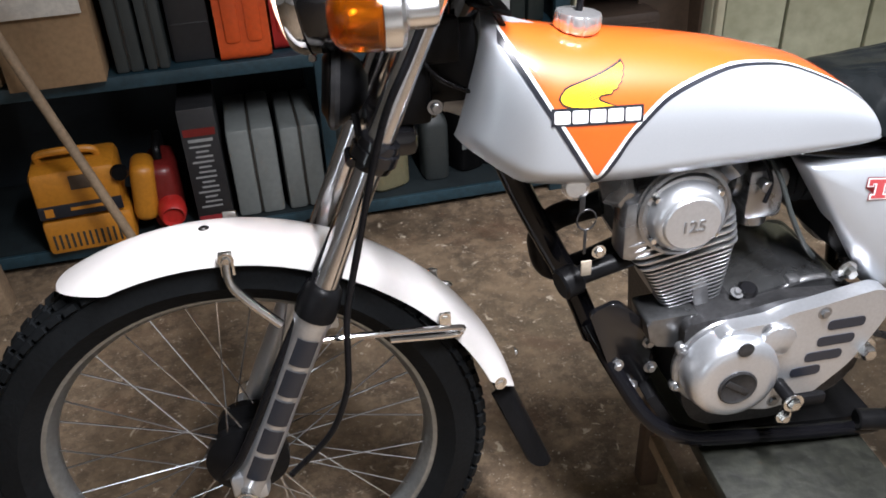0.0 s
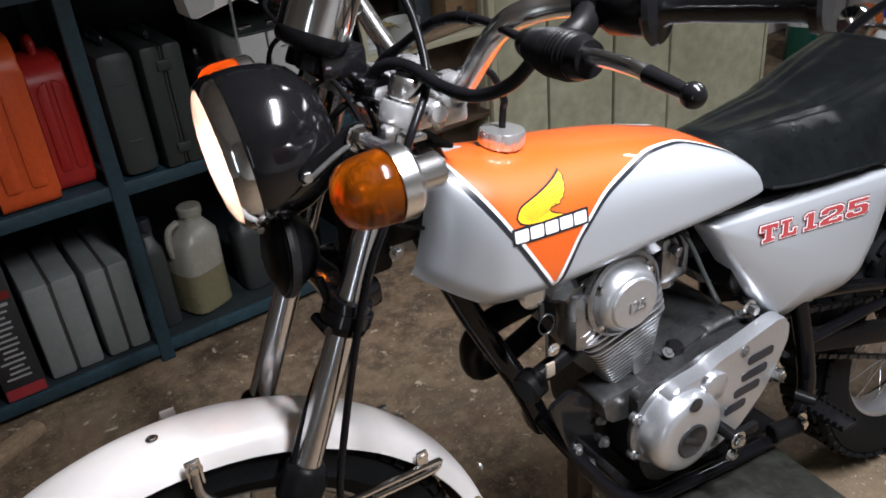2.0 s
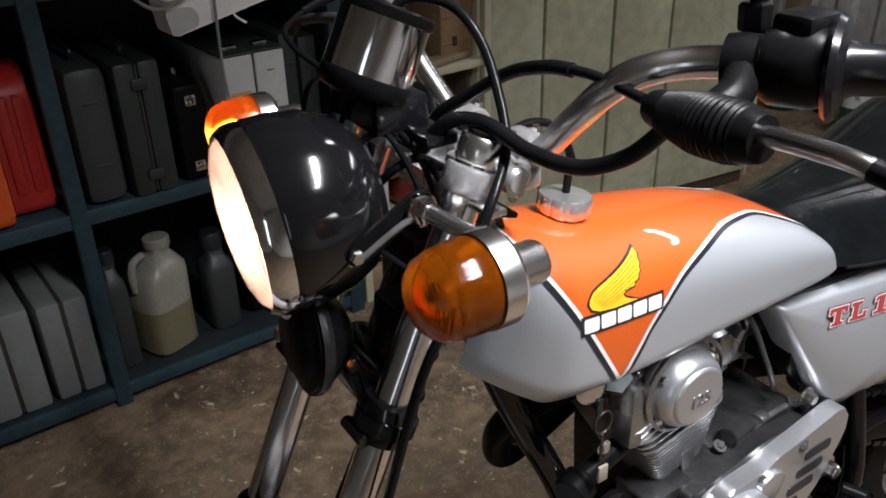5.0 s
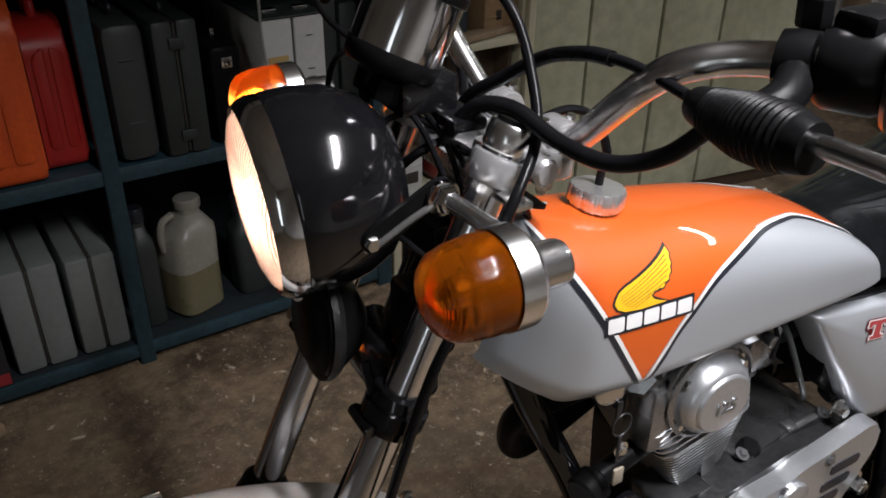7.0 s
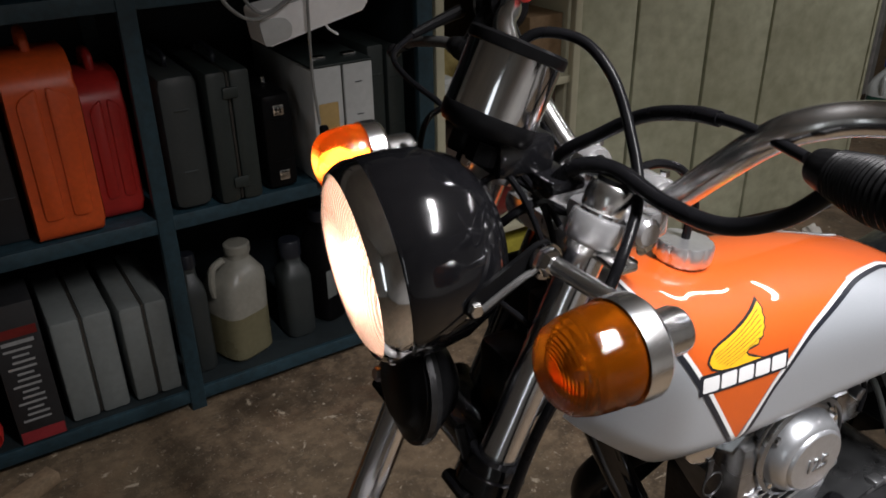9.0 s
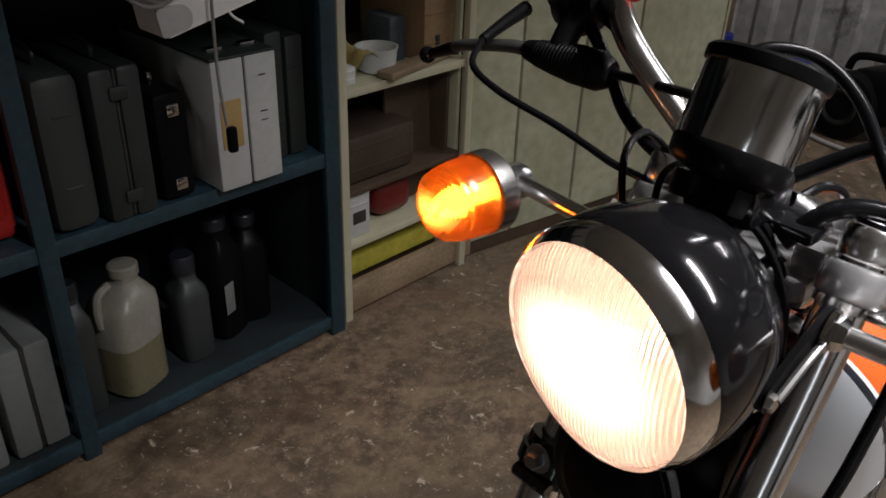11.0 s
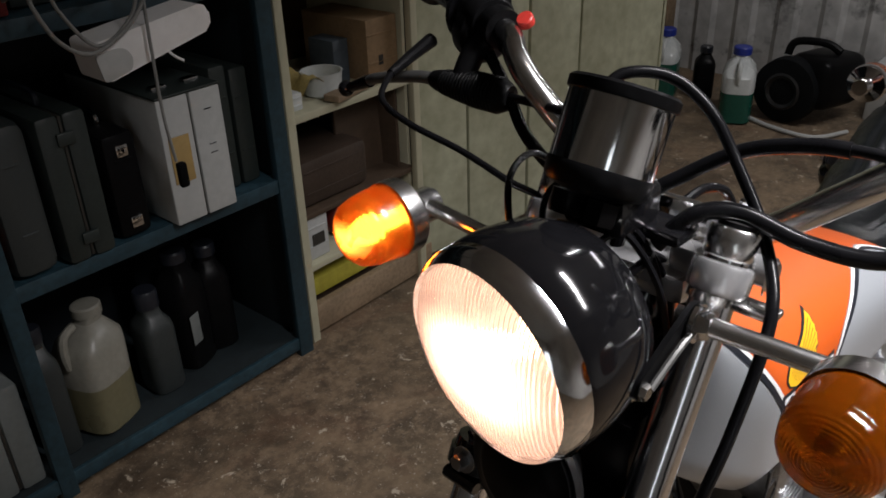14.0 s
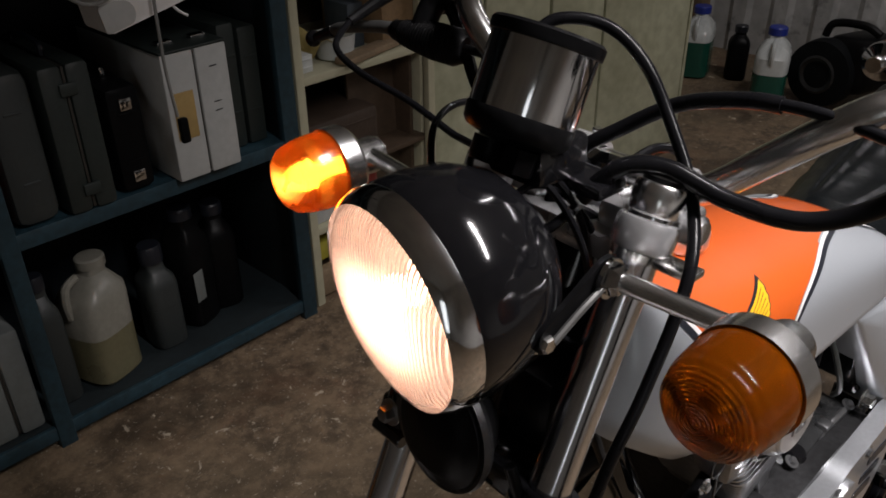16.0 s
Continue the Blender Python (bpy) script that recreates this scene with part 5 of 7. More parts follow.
# rear indicators on their stems
for s in (-1, 1):
    ind = new("rear_indicator")
    ind.parent = bike
    tagged(ind, "chrome rear indicator with amber lens")
    bm = B()
    rod(bm, (1.480, s * 0.055, 0.855), (1.480, s * 0.205, 0.857), 0.006, 14)
    part("stem", bm, CHROME, ind)
    bm = B()
    lathe(bm, [(0, -0.045), (0.014, -0.045), (0.016, -0.04), (0.016, -0.022), (0.034, -0.016), (0.036, -0.004), (0.035, 0.0)], (1.480, s * 0.214, 0.857), (1, 0, 0), 28)
    part("body", bm, CHROME, ind)
    bm = B()
    lathe(bm, [(0.035, 0.0), (0.034, 0.02), (0.028, 0.038), (0.014, 0.046), (0, 0.047)], (1.480, s * 0.214, 0.857), (1, 0, 0), 28)
    part("lens", bm, AMBER, ind)
# chain, sprocket and guard
bm = B()
lathe(bm, [(0.03, -0.006), (0.085, -0.004), (0.092, -0.003), (0.092, 0.003), (0.085, 0.004), (0.03, 0.006)], RA + Vector((0, -0.062, 0)), (0, 1, 0), 60)
part("rear_sprocket", bm, WORN_CHROME, bike)
cp0, cp1 = Vector((0.88, -0.078, 0.545)), RA + Vector((0, -0.078, 0))
run = []
for k in range(20):
    run.append(cp0 + Vector((0, 0, 0.03)) + (cp1 + Vector((0, 0, 0.09)) - cp0 - Vector((0, 0, 0.03))) * (k / 20))
for k in range(12):
    a = math.pi / 2 - math.pi * k / 11
    run.append(cp1 + Vector((0.09 * math.cos(a), 0, 0.09 * math.sin(a))))
for k in range(1, 21):
    run.append(cp1 + Vector((0, 0, -0.09)) + (cp0 + Vector((0, 0, -0.03)) - cp1 - Vector((0, 0, -0.09))) * (k / 20))
bm = B()
for p, r2 in zip(run, run[1:]):
    d = r2 - p
    n = max(1, int(d.length / 0.0127))
    for k in range(n):
        c = p + d * ((k + 0.5) / n)
        ang = math.atan2(-d.z, d.x)
        box(bm, (0, 0, 0), (0.0112, 0.012 if k % 2 else 0.008, 0.008), 0, Matrix.Translation(c) @ Matrix.Rotation(ang, 4, "Y"))
part("chain", bm, DARKALLOY, bike, "oily drive chain")
pipe([(0.98, -0.10, 0.595), (1.15, -0.10, 0.545), (1.34, -0.098, 0.470)], 0.011, "chain_guard")

# ---- engine ----
engine = new("engine")
engine.parent = bike
tagged(engine, "air-cooled single-cylinder engine with silver side cover")
bm = B()
prism(bm, rounded([(0.640, 0.540), (0.648, 0.425), (0.675, 0.375), (0.800, 0.368), (0.905, 0.42), (0.925, 0.53), (0.890, 0.575), (0.780, 0.585), (0.700, 0.57), (0.640, 0.56)], 0.02), -0.098, 0.11, 0.006)
part("crankcase", bm, DARKALLOY, engine, "dark cast alloy crankcase")
bm = B()
prism(bm, rounded([(0.592, 0.562), (0.602, 0.520), (0.64, 0.512), (0.685, 0.53), (0.69, 0.555), (0.66, 0.566)], 0.008), -0.080, -0.02, 0.006)
part("front_case", bm, CASEGREY, engine)
# gearbox top with filler boss
bm = B()
prism(bm, rounded([(0.70, 0.53), (0.708, 0.572), (0.76, 0.585), (0.82, 0.600), (0.88, 0.582), (0.895, 0.54), (0.80, 0.52)], 0.02), -0.075, 0.08, 0.008)
part("gearbox_top", bm, CASEGREY, engine)
bm = B()
lathe(bm, [(0.013, 0), (0.014, 0.004), (0.014, 0.024), (0.010, 0.029), (0, 0.029)], (0.740, -0.058, 0.562), (-0.05, -0.35, 0.9), 20)
part("breather_cap", bm, GRIP, engine, "black rubber cap")
bm = B()
tube(bm, [(0.775, -0.070, 0.580), (0.815, -0.074, 0.594), (0.845, -0.074, 0.594)], 0.0045, 10)
box(bm, (0.800, -0.070, 0.594), (0.018, 0.016, 0.010), 0.003)
part("case_rib", bm, RAW, engine)
for x, y, z in ((0.722, -0.070, 0.583), (0.868, -0.070, 0.588)):
    bolt(engine, (x, y, z), (0, -0.4, 0.9), 0.0055, 0.006, RAW)
# side cover: round alternator part and slotted sprocket part
CC = Vector((0.692, 0, 0.498))
bm = B()
plate = rounded([(0.672, 0.545), (0.690, 0.562), (0.750, 0.566), (0.772, 0.576), (0.812, 0.582), (0.892, 0.598), (0.914, 0.590), (0.918, 0.552), (0.904, 0.522), (0.878, 0.474), (0.826, 0.424), (0.77, 0.41), (0.70, 0.425), (0.672, 0.48)], 0.012, 4)
prism(bm, plate, -0.122, -0.098, 0.006, 3)
part("sprocket_cover", bm, ALLOY, engine, "silver sprocket cover with four slots")
bm = B()
lathe(bm, [(0.0655, 0.0), (0.0655, 0.016), (0.0645, 0.030), (0.0615, 0.040), (0.0570, 0.046), (0.0510, 0.0487), (0.044, 0.0495), (0.0, 0.0497)], (CC.x + 0.010, -0.096, CC.z - 0.009), (0, -1, 0), 72)
alt = part("alternator_cover", bm, ALLOY, engine, "round silver alternator cover")
bm = B()
lathe(bm, [(0.060, 0.0), (0.0725, 0.0), (0.0735, 0.002), (0.0735, 0.008), (0.0715, 0.0105), (0.064, 0.0110)], (CC.x + 0.010, -0.090, CC.z - 0.009), (0, -1, 0), 72)
for a in (152, 205, 258):
    e = Vector((CC.x + 0.010 + 0.072 * math.cos(radians(a)), -0.0955, CC.z - 0.009 + 0.072 * math.sin(radians(a))))
    lathe(bm, [(0.0, -0.005), (0.0085, -0.005), (0.0090, 0.004), (0.0075, 0.0062), (0.0, 0.0062)], e, (0, -1, 0), 20)
part("cover_flange", bm, RAW, engine)
for a in (152, 205, 258):
    bolt(engine, (CC.x + 0.010 + 0.072 * math.cos(radians(a)), -0.1015, CC.z - 0.009 + 0.072 * math.sin(radians(a))), (0, -1, 0), 0.0048, 0.005, RAW, False)
bm = B()
lathe(bm, [(0.027, 0), (0.0275, 0.002), (0.025, 0.0035), (0.022, 0.0015), (0, 0.0015)], (0.700, -0.1455, 0.484), (0, -1, 0), 40)
box(bm, (0.700, -0.1475, 0.484), (0.040, 0.002, 0.009), 0.001, Matrix.Translation((0.700, 0, 0.484)) @ Matrix.Rotation(radians(35), 4, "Y") @ Matrix.Translation((-0.700, 0, -0.484)))
part("inspection_plug", bm, DARKALLOY, alt)
bm = B()
lathe(bm, [(0.0105, 0), (0.011, 0.002), (0.008, 0.003), (0, 0.002)], (0.702, -0.1455, 0.548), (0, -1, 0), 28)
part("timing_plug", bm, DARKALLOY, alt)
for x, z in ((0.858, 0.5475), (0.848, 0.521), (0.835, 0.496), (0.813, 0.472)):
    bm = B()
    L = 0.054 if z > 0.48 else 0.044
    prism(bm, rounded([(x - L / 2, z - 0.0080), (x + L / 2, z - 0.0070), (x + L / 2, z + 0.0090), (x - L / 2, z + 0.0080)], 0.0070, 5), -0.1232, -0.1222, 0)
    part("slot", bm, DECAL_BLACK, engine)
for x, z, yy in ((0.822, 0.570, -0.121), (0.745, 0.555, -0.121), (0.775, 0.425, -0.121)):
    bolt(engine, (x, yy, z), (0, -1, 0), 0.0062, 0.005, RAW)
bm = B()
prism(bm, rounded([(0.735, 0.552), (0.762, 0.564), (0.785, 0.55), (0.775, 0.515), (0.745, 0.515)], 0.008), -0.130, -0.115, 0.004)
part("cover_boss", bm, ALLOY, engine)
# gear shaft, gear lever and linkage
bm = B()
rod(bm, (0.776, -0.11, 0.457), (0.776, -0.166, 0.457), 0.0095, 16)
rod(bm, (0.776, -0.156, 0.457), (0.768, -0.158, 0.425), 0.0065, 14)
box(bm, (0.800, -0.150, 0.448), (0.060, 0.012, 0.018), 0.004)
part("gear_lever", bm, SATIN, engine, "black gear lever")
bolt(engine, (0.776, -0.163, 0.457), (0, -1, 0), 0.0090, 0.008)
bolt(engine, (0.768, -0.160, 0.432), (0, -1, 0), 0.0070, 0.008)
bolt(engine, (0.898, -0.118, 0.495), (0, -1, 0), 0.011, 0.018)
bm = B()
rod(bm, (0.93, -0.108, 0.345), (0.985, -0.118, 0.345), 0.016, 16)
part("stand_pivot", bm, SATIN, engine)
bolt(engine, (0.985, -0.118, 0.348), (0, -1, 0), 0.012, 0.012)
# front engine mount plate with bolts
bm = B()
prism(bm, rounded([(0.520, 0.57), (0.56, 0.585), (0.615, 0.53), (0.622, 0.45), (0.60, 0.42), (0.555, 0.47)], 0.012), -0.056, -0.048, 0.0015)
part("mount_plate", bm, BLACK, engine, "black engine mounting plate")
for x, z in ((0.566, 0.474), (0.590, 0.432), (0.610, 0.508), (0.616, 0.462)):
    bolt(engine, (x, -0.056, z), (0, -1, 0), 0.0062, 0.008, RAW)
# cylinder, tilted forward
CB, CT = Vector((0.672, 0.0, 0.545)), Vector((0.630, 0.0, 0.735))
CAX = (CT - CB).normalized()
CQ = Matrix.Rotation(math.atan2(CAX.x, CAX.z), 4, "Y")
bm = B()
box(bm, (0.002, 0, 0.05), (0.072, 0.096, 0.11), 0.008, Matrix.Translation(CB) @ CQ)
part("barrel", bm, RAW, engine, "finned alloy cylinder barrel")
for k in range(12):
    bm = B()
    h = 0.018 + 0.0076 * k
    x0, x1, w = -0.040 - 0.30 * (h - 0.018), 0.044 + 0.20 * (h - 0.018), 0.056 + 0.20 * (h - 0.018)
    prism(bm, rounded([(x0, -w), (x1, -w), (x1, w), (x0, w)], 0.014, 4), h, h + 0.0026, 0.0008, 1, Matrix.Translation(CB) @ CQ, "xy")
    part("fin", bm, FINS, engine)
bm = B()
box(bm, (0.010, -0.058, 0.046), (0.022, 0.008, 0.070), 0.002, Matrix.Translation(CB) @ CQ)
part("cam_chain_tunnel", bm, RAW, engine)
# cylinder head
for k in range(5):
    bm = B()
    h = 0.112 + 0.0108 * k
    prism(bm, rounded([(-0.072 - 0.0035 * k, -0.077), (0.062, -0.077), (0.070, -0.05), (0.070, 0.080), (-0.072 - 0.0035 * k, 0.080)], 0.018, 4), h, h + 0.0032, 0.0008, 1, Matrix.Translation(CB) @ CQ, "xy")
    part("head_fin", bm, FINS, engine)
bm = B()
box(bm, (-0.005, 0, 0.155), (0.125, 0.115, 0.10), 0.020, Matrix.Translation(CB) @ CQ, 3)
box(bm, (-0.005, 0, 0.205), (0.150, 0.12, 0.035), 0.012, Matrix.Translation(CB) @ CQ, 3)
part("cylinder_head", bm, RAW, engine, "cast alloy cylinder head")
RC = Vector((0.630, -0.058, 0.718))
bm = B()
lathe(bm, [(0.058, 0.0), (0.058, 0.010), (0.056, 0.0135), (0.0515, 0.0145), (0.0490, 0.022), (0.0455, 0.030), (0.0415, 0.0350), (0.0385, 0.0362), (0.0375, 0.0385), (0.0355, 0.0400), (0.0, 0.0405)], RC, (0, -1, 0), 48, (1.0, 0.95))
points = part("cam_cover", bm, ALLOY, engine, "round alloy cam cover with raised number")
bm = B()
for h in (0.020, 0.030):
    lathe(bm, [(0.056, h), (0.0605, h + 0.002), (0.056, h + 0.004)], RC + Vector((-0.004, 0.010, 0.008)), (0, -1, 0), 48)
part("head_ring", bm, RAW, engine)
fc = bpy.data.curves.new("number", "FONT")
fc.body, fc.size, fc.extrude, fc.offset = "125", 0.022, 0.0010, 0.0003
tmp = new("number_text", fc)
bpy.context.view_layer.update()
me = bpy.data.meshes.new_from_object(tmp.evaluated_get(bpy.context.evaluated_depsgraph_get()))
bpy.data.objects.remove(tmp)
for v in me.vertices:
    v.co = (RC.x - 0.016 + v.co.x, RC.y - 0.0408 - v.co.z, RC.z - 0.010 + v.co.y)
me.materials.clear()
me.materials.append(RAW)
ob = new("raised_number", me)
ob.parent = points
for a in (215, 325, 35, 145):
    bolt(points, RC + Vector((0.050 * math.cos(radians(a)), -0.013, 0.050 * math.sin(radians(a)))), (0, -1, 0), 0.005, 0.010, POLISHED)
bm = B()
lathe(bm, [(0.024, 0), (0.026, 0.004), (0.026, 0.016), (0.020, 0.022), (0, 0.022)], (0.560, -0.035, 0.745), (-0.7, -0.6, 0.4), 6)
part("tappet_cap", bm, RAW, engine)
bm = B()
lathe(bm, [(0.022, 0), (0.024, 0.004), (0.022, 0.018), (0, 0.02)], (0.690, -0.045, 0.770), (0.5, -0.6, 0.5), 6)
part("tappet_cap", bm, RAW, engine)
bm = B()
box(bm, (0.575, -0.05, 0.70), (0.05, 0.05, 0.09), 0.014)
part("intake_port", bm, RAW, engine)
# ignition lock, keys and horn bracket ahead of the engine
bm = B()
lathe(bm, [(0, 0), (0.015, 0), (0.017, 0.003), (0.017, 0.012), (0.012, 0.016), (0, 0.016)], (0.488, -0.062, 0.775), (-0.2, -1, 0.1), 24)
lock = part("ignition_lock", bm, POLISHED, bike, "bright key switch below the tank")
bm = B()
box(bm, (0.492, -0.082, 0.756), (0.007, 0.003, 0.022), 0.001)
tube(bm, [(0.498 + 0.012 * math.cos(a), -0.083, 0.735 + 0.014 * math.sin(a)) for a in np.linspace(0, 6.1, 20)], 0.0012, 6, 1, False)
box(bm, (0.497, -0.084, 0.704), (0.004, 0.002, 0.034), 0.0008)
part("key", bm, DARKALLOY, lock)
bm = B()
box(bm, (0.500, -0.086, 0.667), (0.014, 0.004, 0.022), 0.002)
part("key_fob", bm, TAN, lock, "worn tan key fob")
bm = B()
rod(bm, (0.495, -0.055, 0.633), (0.585, -0.045, 0.650), 0.013, 18)
rod(bm, (0.475, -0.062, 0.628), (0.502, -0.055, 0.633), 0.021, 20)
part("coil", bm, SATIN, bike, "black cylindrical ignition coil")
bolt(bike, (0.525, -0.060, 0.672), (0, -1, 0), 0.006, 0.006)
# exhaust pipe on the far side and carburettor behind the head
pipe([(0.56, 0.03, 0.69), (0.50, 0.055, 0.66), (0.49, 0.09, 0.60), (0.53, 0.12, 0.53), (0.66, 0.135, 0.56), (0.85, 0.145, 0.65), (1.10, 0.15, 0.70)], 0.018, "exhaust_pipe", SATIN, "black exhaust pipe")
bm = B()
rod(bm, (0.715, 0, 0.725), (0.85, 0, 0.715), 0.028, 20)
box(bm, (0.755, -0.012, 0.715), (0.055, 0.065, 0.075), 0.010)
rod(bm, (0.755, -0.012, 0.66), (0.755, -0.012, 0.70), 0.022, 18)
rod(bm, (0.745, -0.045, 0.735), (0.745, -0.060, 0.735), 0.008, 12)
part("carburettor", bm, RAW, bike, "alloy carburettor")
cable([(0.752, -0.030, 0.77), (0.758, -0.060, 0.75), (0.775, -0.075, 0.70), (0.80, -0.075, 0.655), (0.83, -0.06, 0.62)], 0.0035, "grey breather hose", GREYCASE)
cable([(0.735, -0.03, 0.785), (0.75, -0.055, 0.745), (0.742, -0.062, 0.715)], 0.003)
bm = B()
prism(bm, rounded([(0.83, 0.78), (1.02, 0.77), (1.00, 0.62), (0.90, 0.60), (0.84, 0.64)], 0.02), -0.07, 0.08, 0.006)
part("air_box", bm, SATIN, bike, "black air box")
bm = B()
lathe(bm, [(0.026, 0), (0.034, 0.01), (0.030, 0.016), (0.036, 0.024), (0.032, 0.032), (0.036, 0.04), (0.036, 0.06)], (0.79, 0, 0.715), (1, 0, 0), 24)
part("intake_boot", bm, RUBBER, bike)
bolt(bike, (0.868, -0.085, 0.608), (0, -1, 0), 0.0085, 0.014)
bm = B()
rod(bm, (0.875, -0.06, 0.608), (0.93, -0.065, 0.63), 0.014, 14)
part("frame_boss", bm, BLACK, bike)
# skid plate
bm = B()
prism(bm, rounded([(0.600, 0.43), (0.640, 0.365), (0.70, 0.335), (0.98, 0.318), (0.98, 0.328), (0.71, 0.348), (0.652, 0.376), (0.612, 0.436)], 0.004), -0.088, 0.088, 0.001)
part("skid_plate", bm, SATIN, bike, "black skid plate")

# ---- the room ----
bm = B()
box(bm, (1.0, -0.2, -0.06), (6.9, 4.7, 0.12))
solid("floor", bm, CONCRETE, "stained brown concrete workshop floor with scraps", "floor", "", "structure")
for nm, c, s in (("wall_north", (1.0, 2.05, 1.30), (6.9, 0.2, 2.60)), ("wall_south", (1.0, -2.5, 1.30), (6.9, 0.2, 2.60)), ("wall_west", (-2.45, -0.2, 1.30), (0.2, 4.3, 2.60))):
    bm = B()
    box(bm, c, s)
    solid(nm, bm, PLASTER, "dark grimy plaster workshop wall", "wall", "", "structure")
bm = B()
box(bm, (1.0, -0.2, 2.66), (6.9, 4.7, 0.12))
solid("ceiling", bm, CEIL, "pale dusty workshop ceiling", "ceiling", "", "structure")
# east wall of ribbed sheet
bm = B()
rows = []
for k in range(161):
    y = -2.4 + 4.35 * k / 160
    t = (k % 8) / 8
    x = 4.22 - (0.018 if 0.15 < t < 0.55 else 0.0)
    rows.append([Vector((x, y, z)) for z in (0.0, 0.9, 1.8, 2.595)])
grid(bm, rows)
thicken(bm, 0.03)
solid("wall_east", bm, WALL, "white ribbed sheet wall with black stains", "wall", "", "structure", None, 20)
bm = B()
box(bm, (3.98, 1.74, 1.295), (0.10, 0.09, 2.59), 0.006)
solid("timber_post", bm, WOOD, "old brown timber post by the sheet wall", "post")


# ---- blue shelving ----
def shelf_unit(name, x0, x1, y0, y1, levels, material, label, side_panels, lip):
    u = thing(name, pose((x0 + x1) / 2, (y0 + y1) / 2, 0), label, "shelving unit")
    inv = Matrix.Translation((-(x0 + x1) / 2, -(y0 + y1) / 2, 0))
    for z, th in levels:
        bm = B()
        box(bm, ((x0 + x1) / 2, (y0 + y1) / 2, z - th / 2), (x1 - x0 - 0.004, y1 - y0 - 0.006, th), 0.002, inv)
        # lowest board takes the blue with shade painted in, as do the side sheets
        part("shelf_board", bm, BLUESHADE if material is BLUE and z < 0.1 else material, u)
        if lip:
            bm = B()
            box(bm, ((x0 + x1) / 2, y0 + 0.002, z - lip / 2 + 0.001), (x1 - x0 - 0.01, 0.012, lip), 0.002, inv)
            part("shelf_lip", bm, material, u)
    for x, w, full in side_panels:
        bm = B()
        box(bm, (x, y0 + 0.004, 1.0), (w, 0.024, 2.0), 0.003, inv)
        part("upright", bm, material, u)
        if full:
            bm = B()
            box(bm, (x, (y0 + y1) / 2 + 0.02, 1.0), (0.012, y1 - y0 - 0.03, 1.98), 0.001, inv)
            part("side_sheet", bm, BLUESHADE if material is BLUE else material, u)
        else:
            bm = B()
            box(bm, (x, y1 - 0.012, 1.0), (w, 0.024, 2.0), 0.003, inv)
            part("upright", bm, material, u)
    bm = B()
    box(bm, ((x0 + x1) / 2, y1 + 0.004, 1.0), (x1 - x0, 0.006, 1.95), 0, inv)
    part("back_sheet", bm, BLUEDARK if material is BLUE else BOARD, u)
    return u


shelf_unit("blue_shelving", -0.85, 1.035, 1.290, 1.78, ((0.058, 0.02), (0.532, 0.02), (1.024, 0.02), (1.52, 0.02)), BLUE, "chipped blue steel workshop shelving full of cases", ((-0.83, 0.04, True), (0.317, 0.038, False), (1.012, 0.045, True)), 0.036)
shelf_unit("cream_shelving", 1.055, 1.545, 1.312, 1.74, ((0.235, 0.02), (0.663, 0.022), (0.975, 0.022), (1.5, 0.02)), CREAM, "cream painted wooden shelving with odds and ends", ((1.069, 0.026, True), (1.532, 0.026, True)), 0.0)
bm = B()
box(bm, (1.33, 1.335, 0.055), (0.52, 0.03, 0.085), 0.004)
solid("floor_plank", bm, WOOD, "pale plank along the foot of the shelving", "plank")

# ---- panelled cupboard, standing a little askew ----
LK = pose(1.555, 1.33, 0, 0, 0, math.degrees(math.atan2(-0.17, 0.985)))
cup = thing("cupboard", LK, "tall cream panelled cupboard with dark gaps between boards", "cupboard")
bm = B()
box(bm, (0.585, 0.24, 1.02), (1.165, 0.44, 1.96), 0.003)
part("body", bm, SEAM, cup)
SEAMS = (0.004, 0.198, 0.468, 0.714, 1.166)
for k, (a, c) in enumerate(zip(SEAMS, SEAMS[1:])):
    wide = 0.0060 if k in (1, 2) else 0.0040
    bm = B()
    box(bm, ((a + c) / 2, 0.008, 1.03), (c - a - wide * 2, 0.022, 1.95), 0.003)
    part("panel", bm, LOCKER, cup, "cream painted board")
bm = B()
box(bm, (0.585, 0.02, 0.025), (1.165, 0.02, 0.05), 0.002)
part("plinth", bm, BOARD, cup)
bm = B()
box(bm, (1.172, 0.22, 1.02), (0.014, 0.45, 1.98), 0.002)
part("side_board", bm, LOCKER, cup)


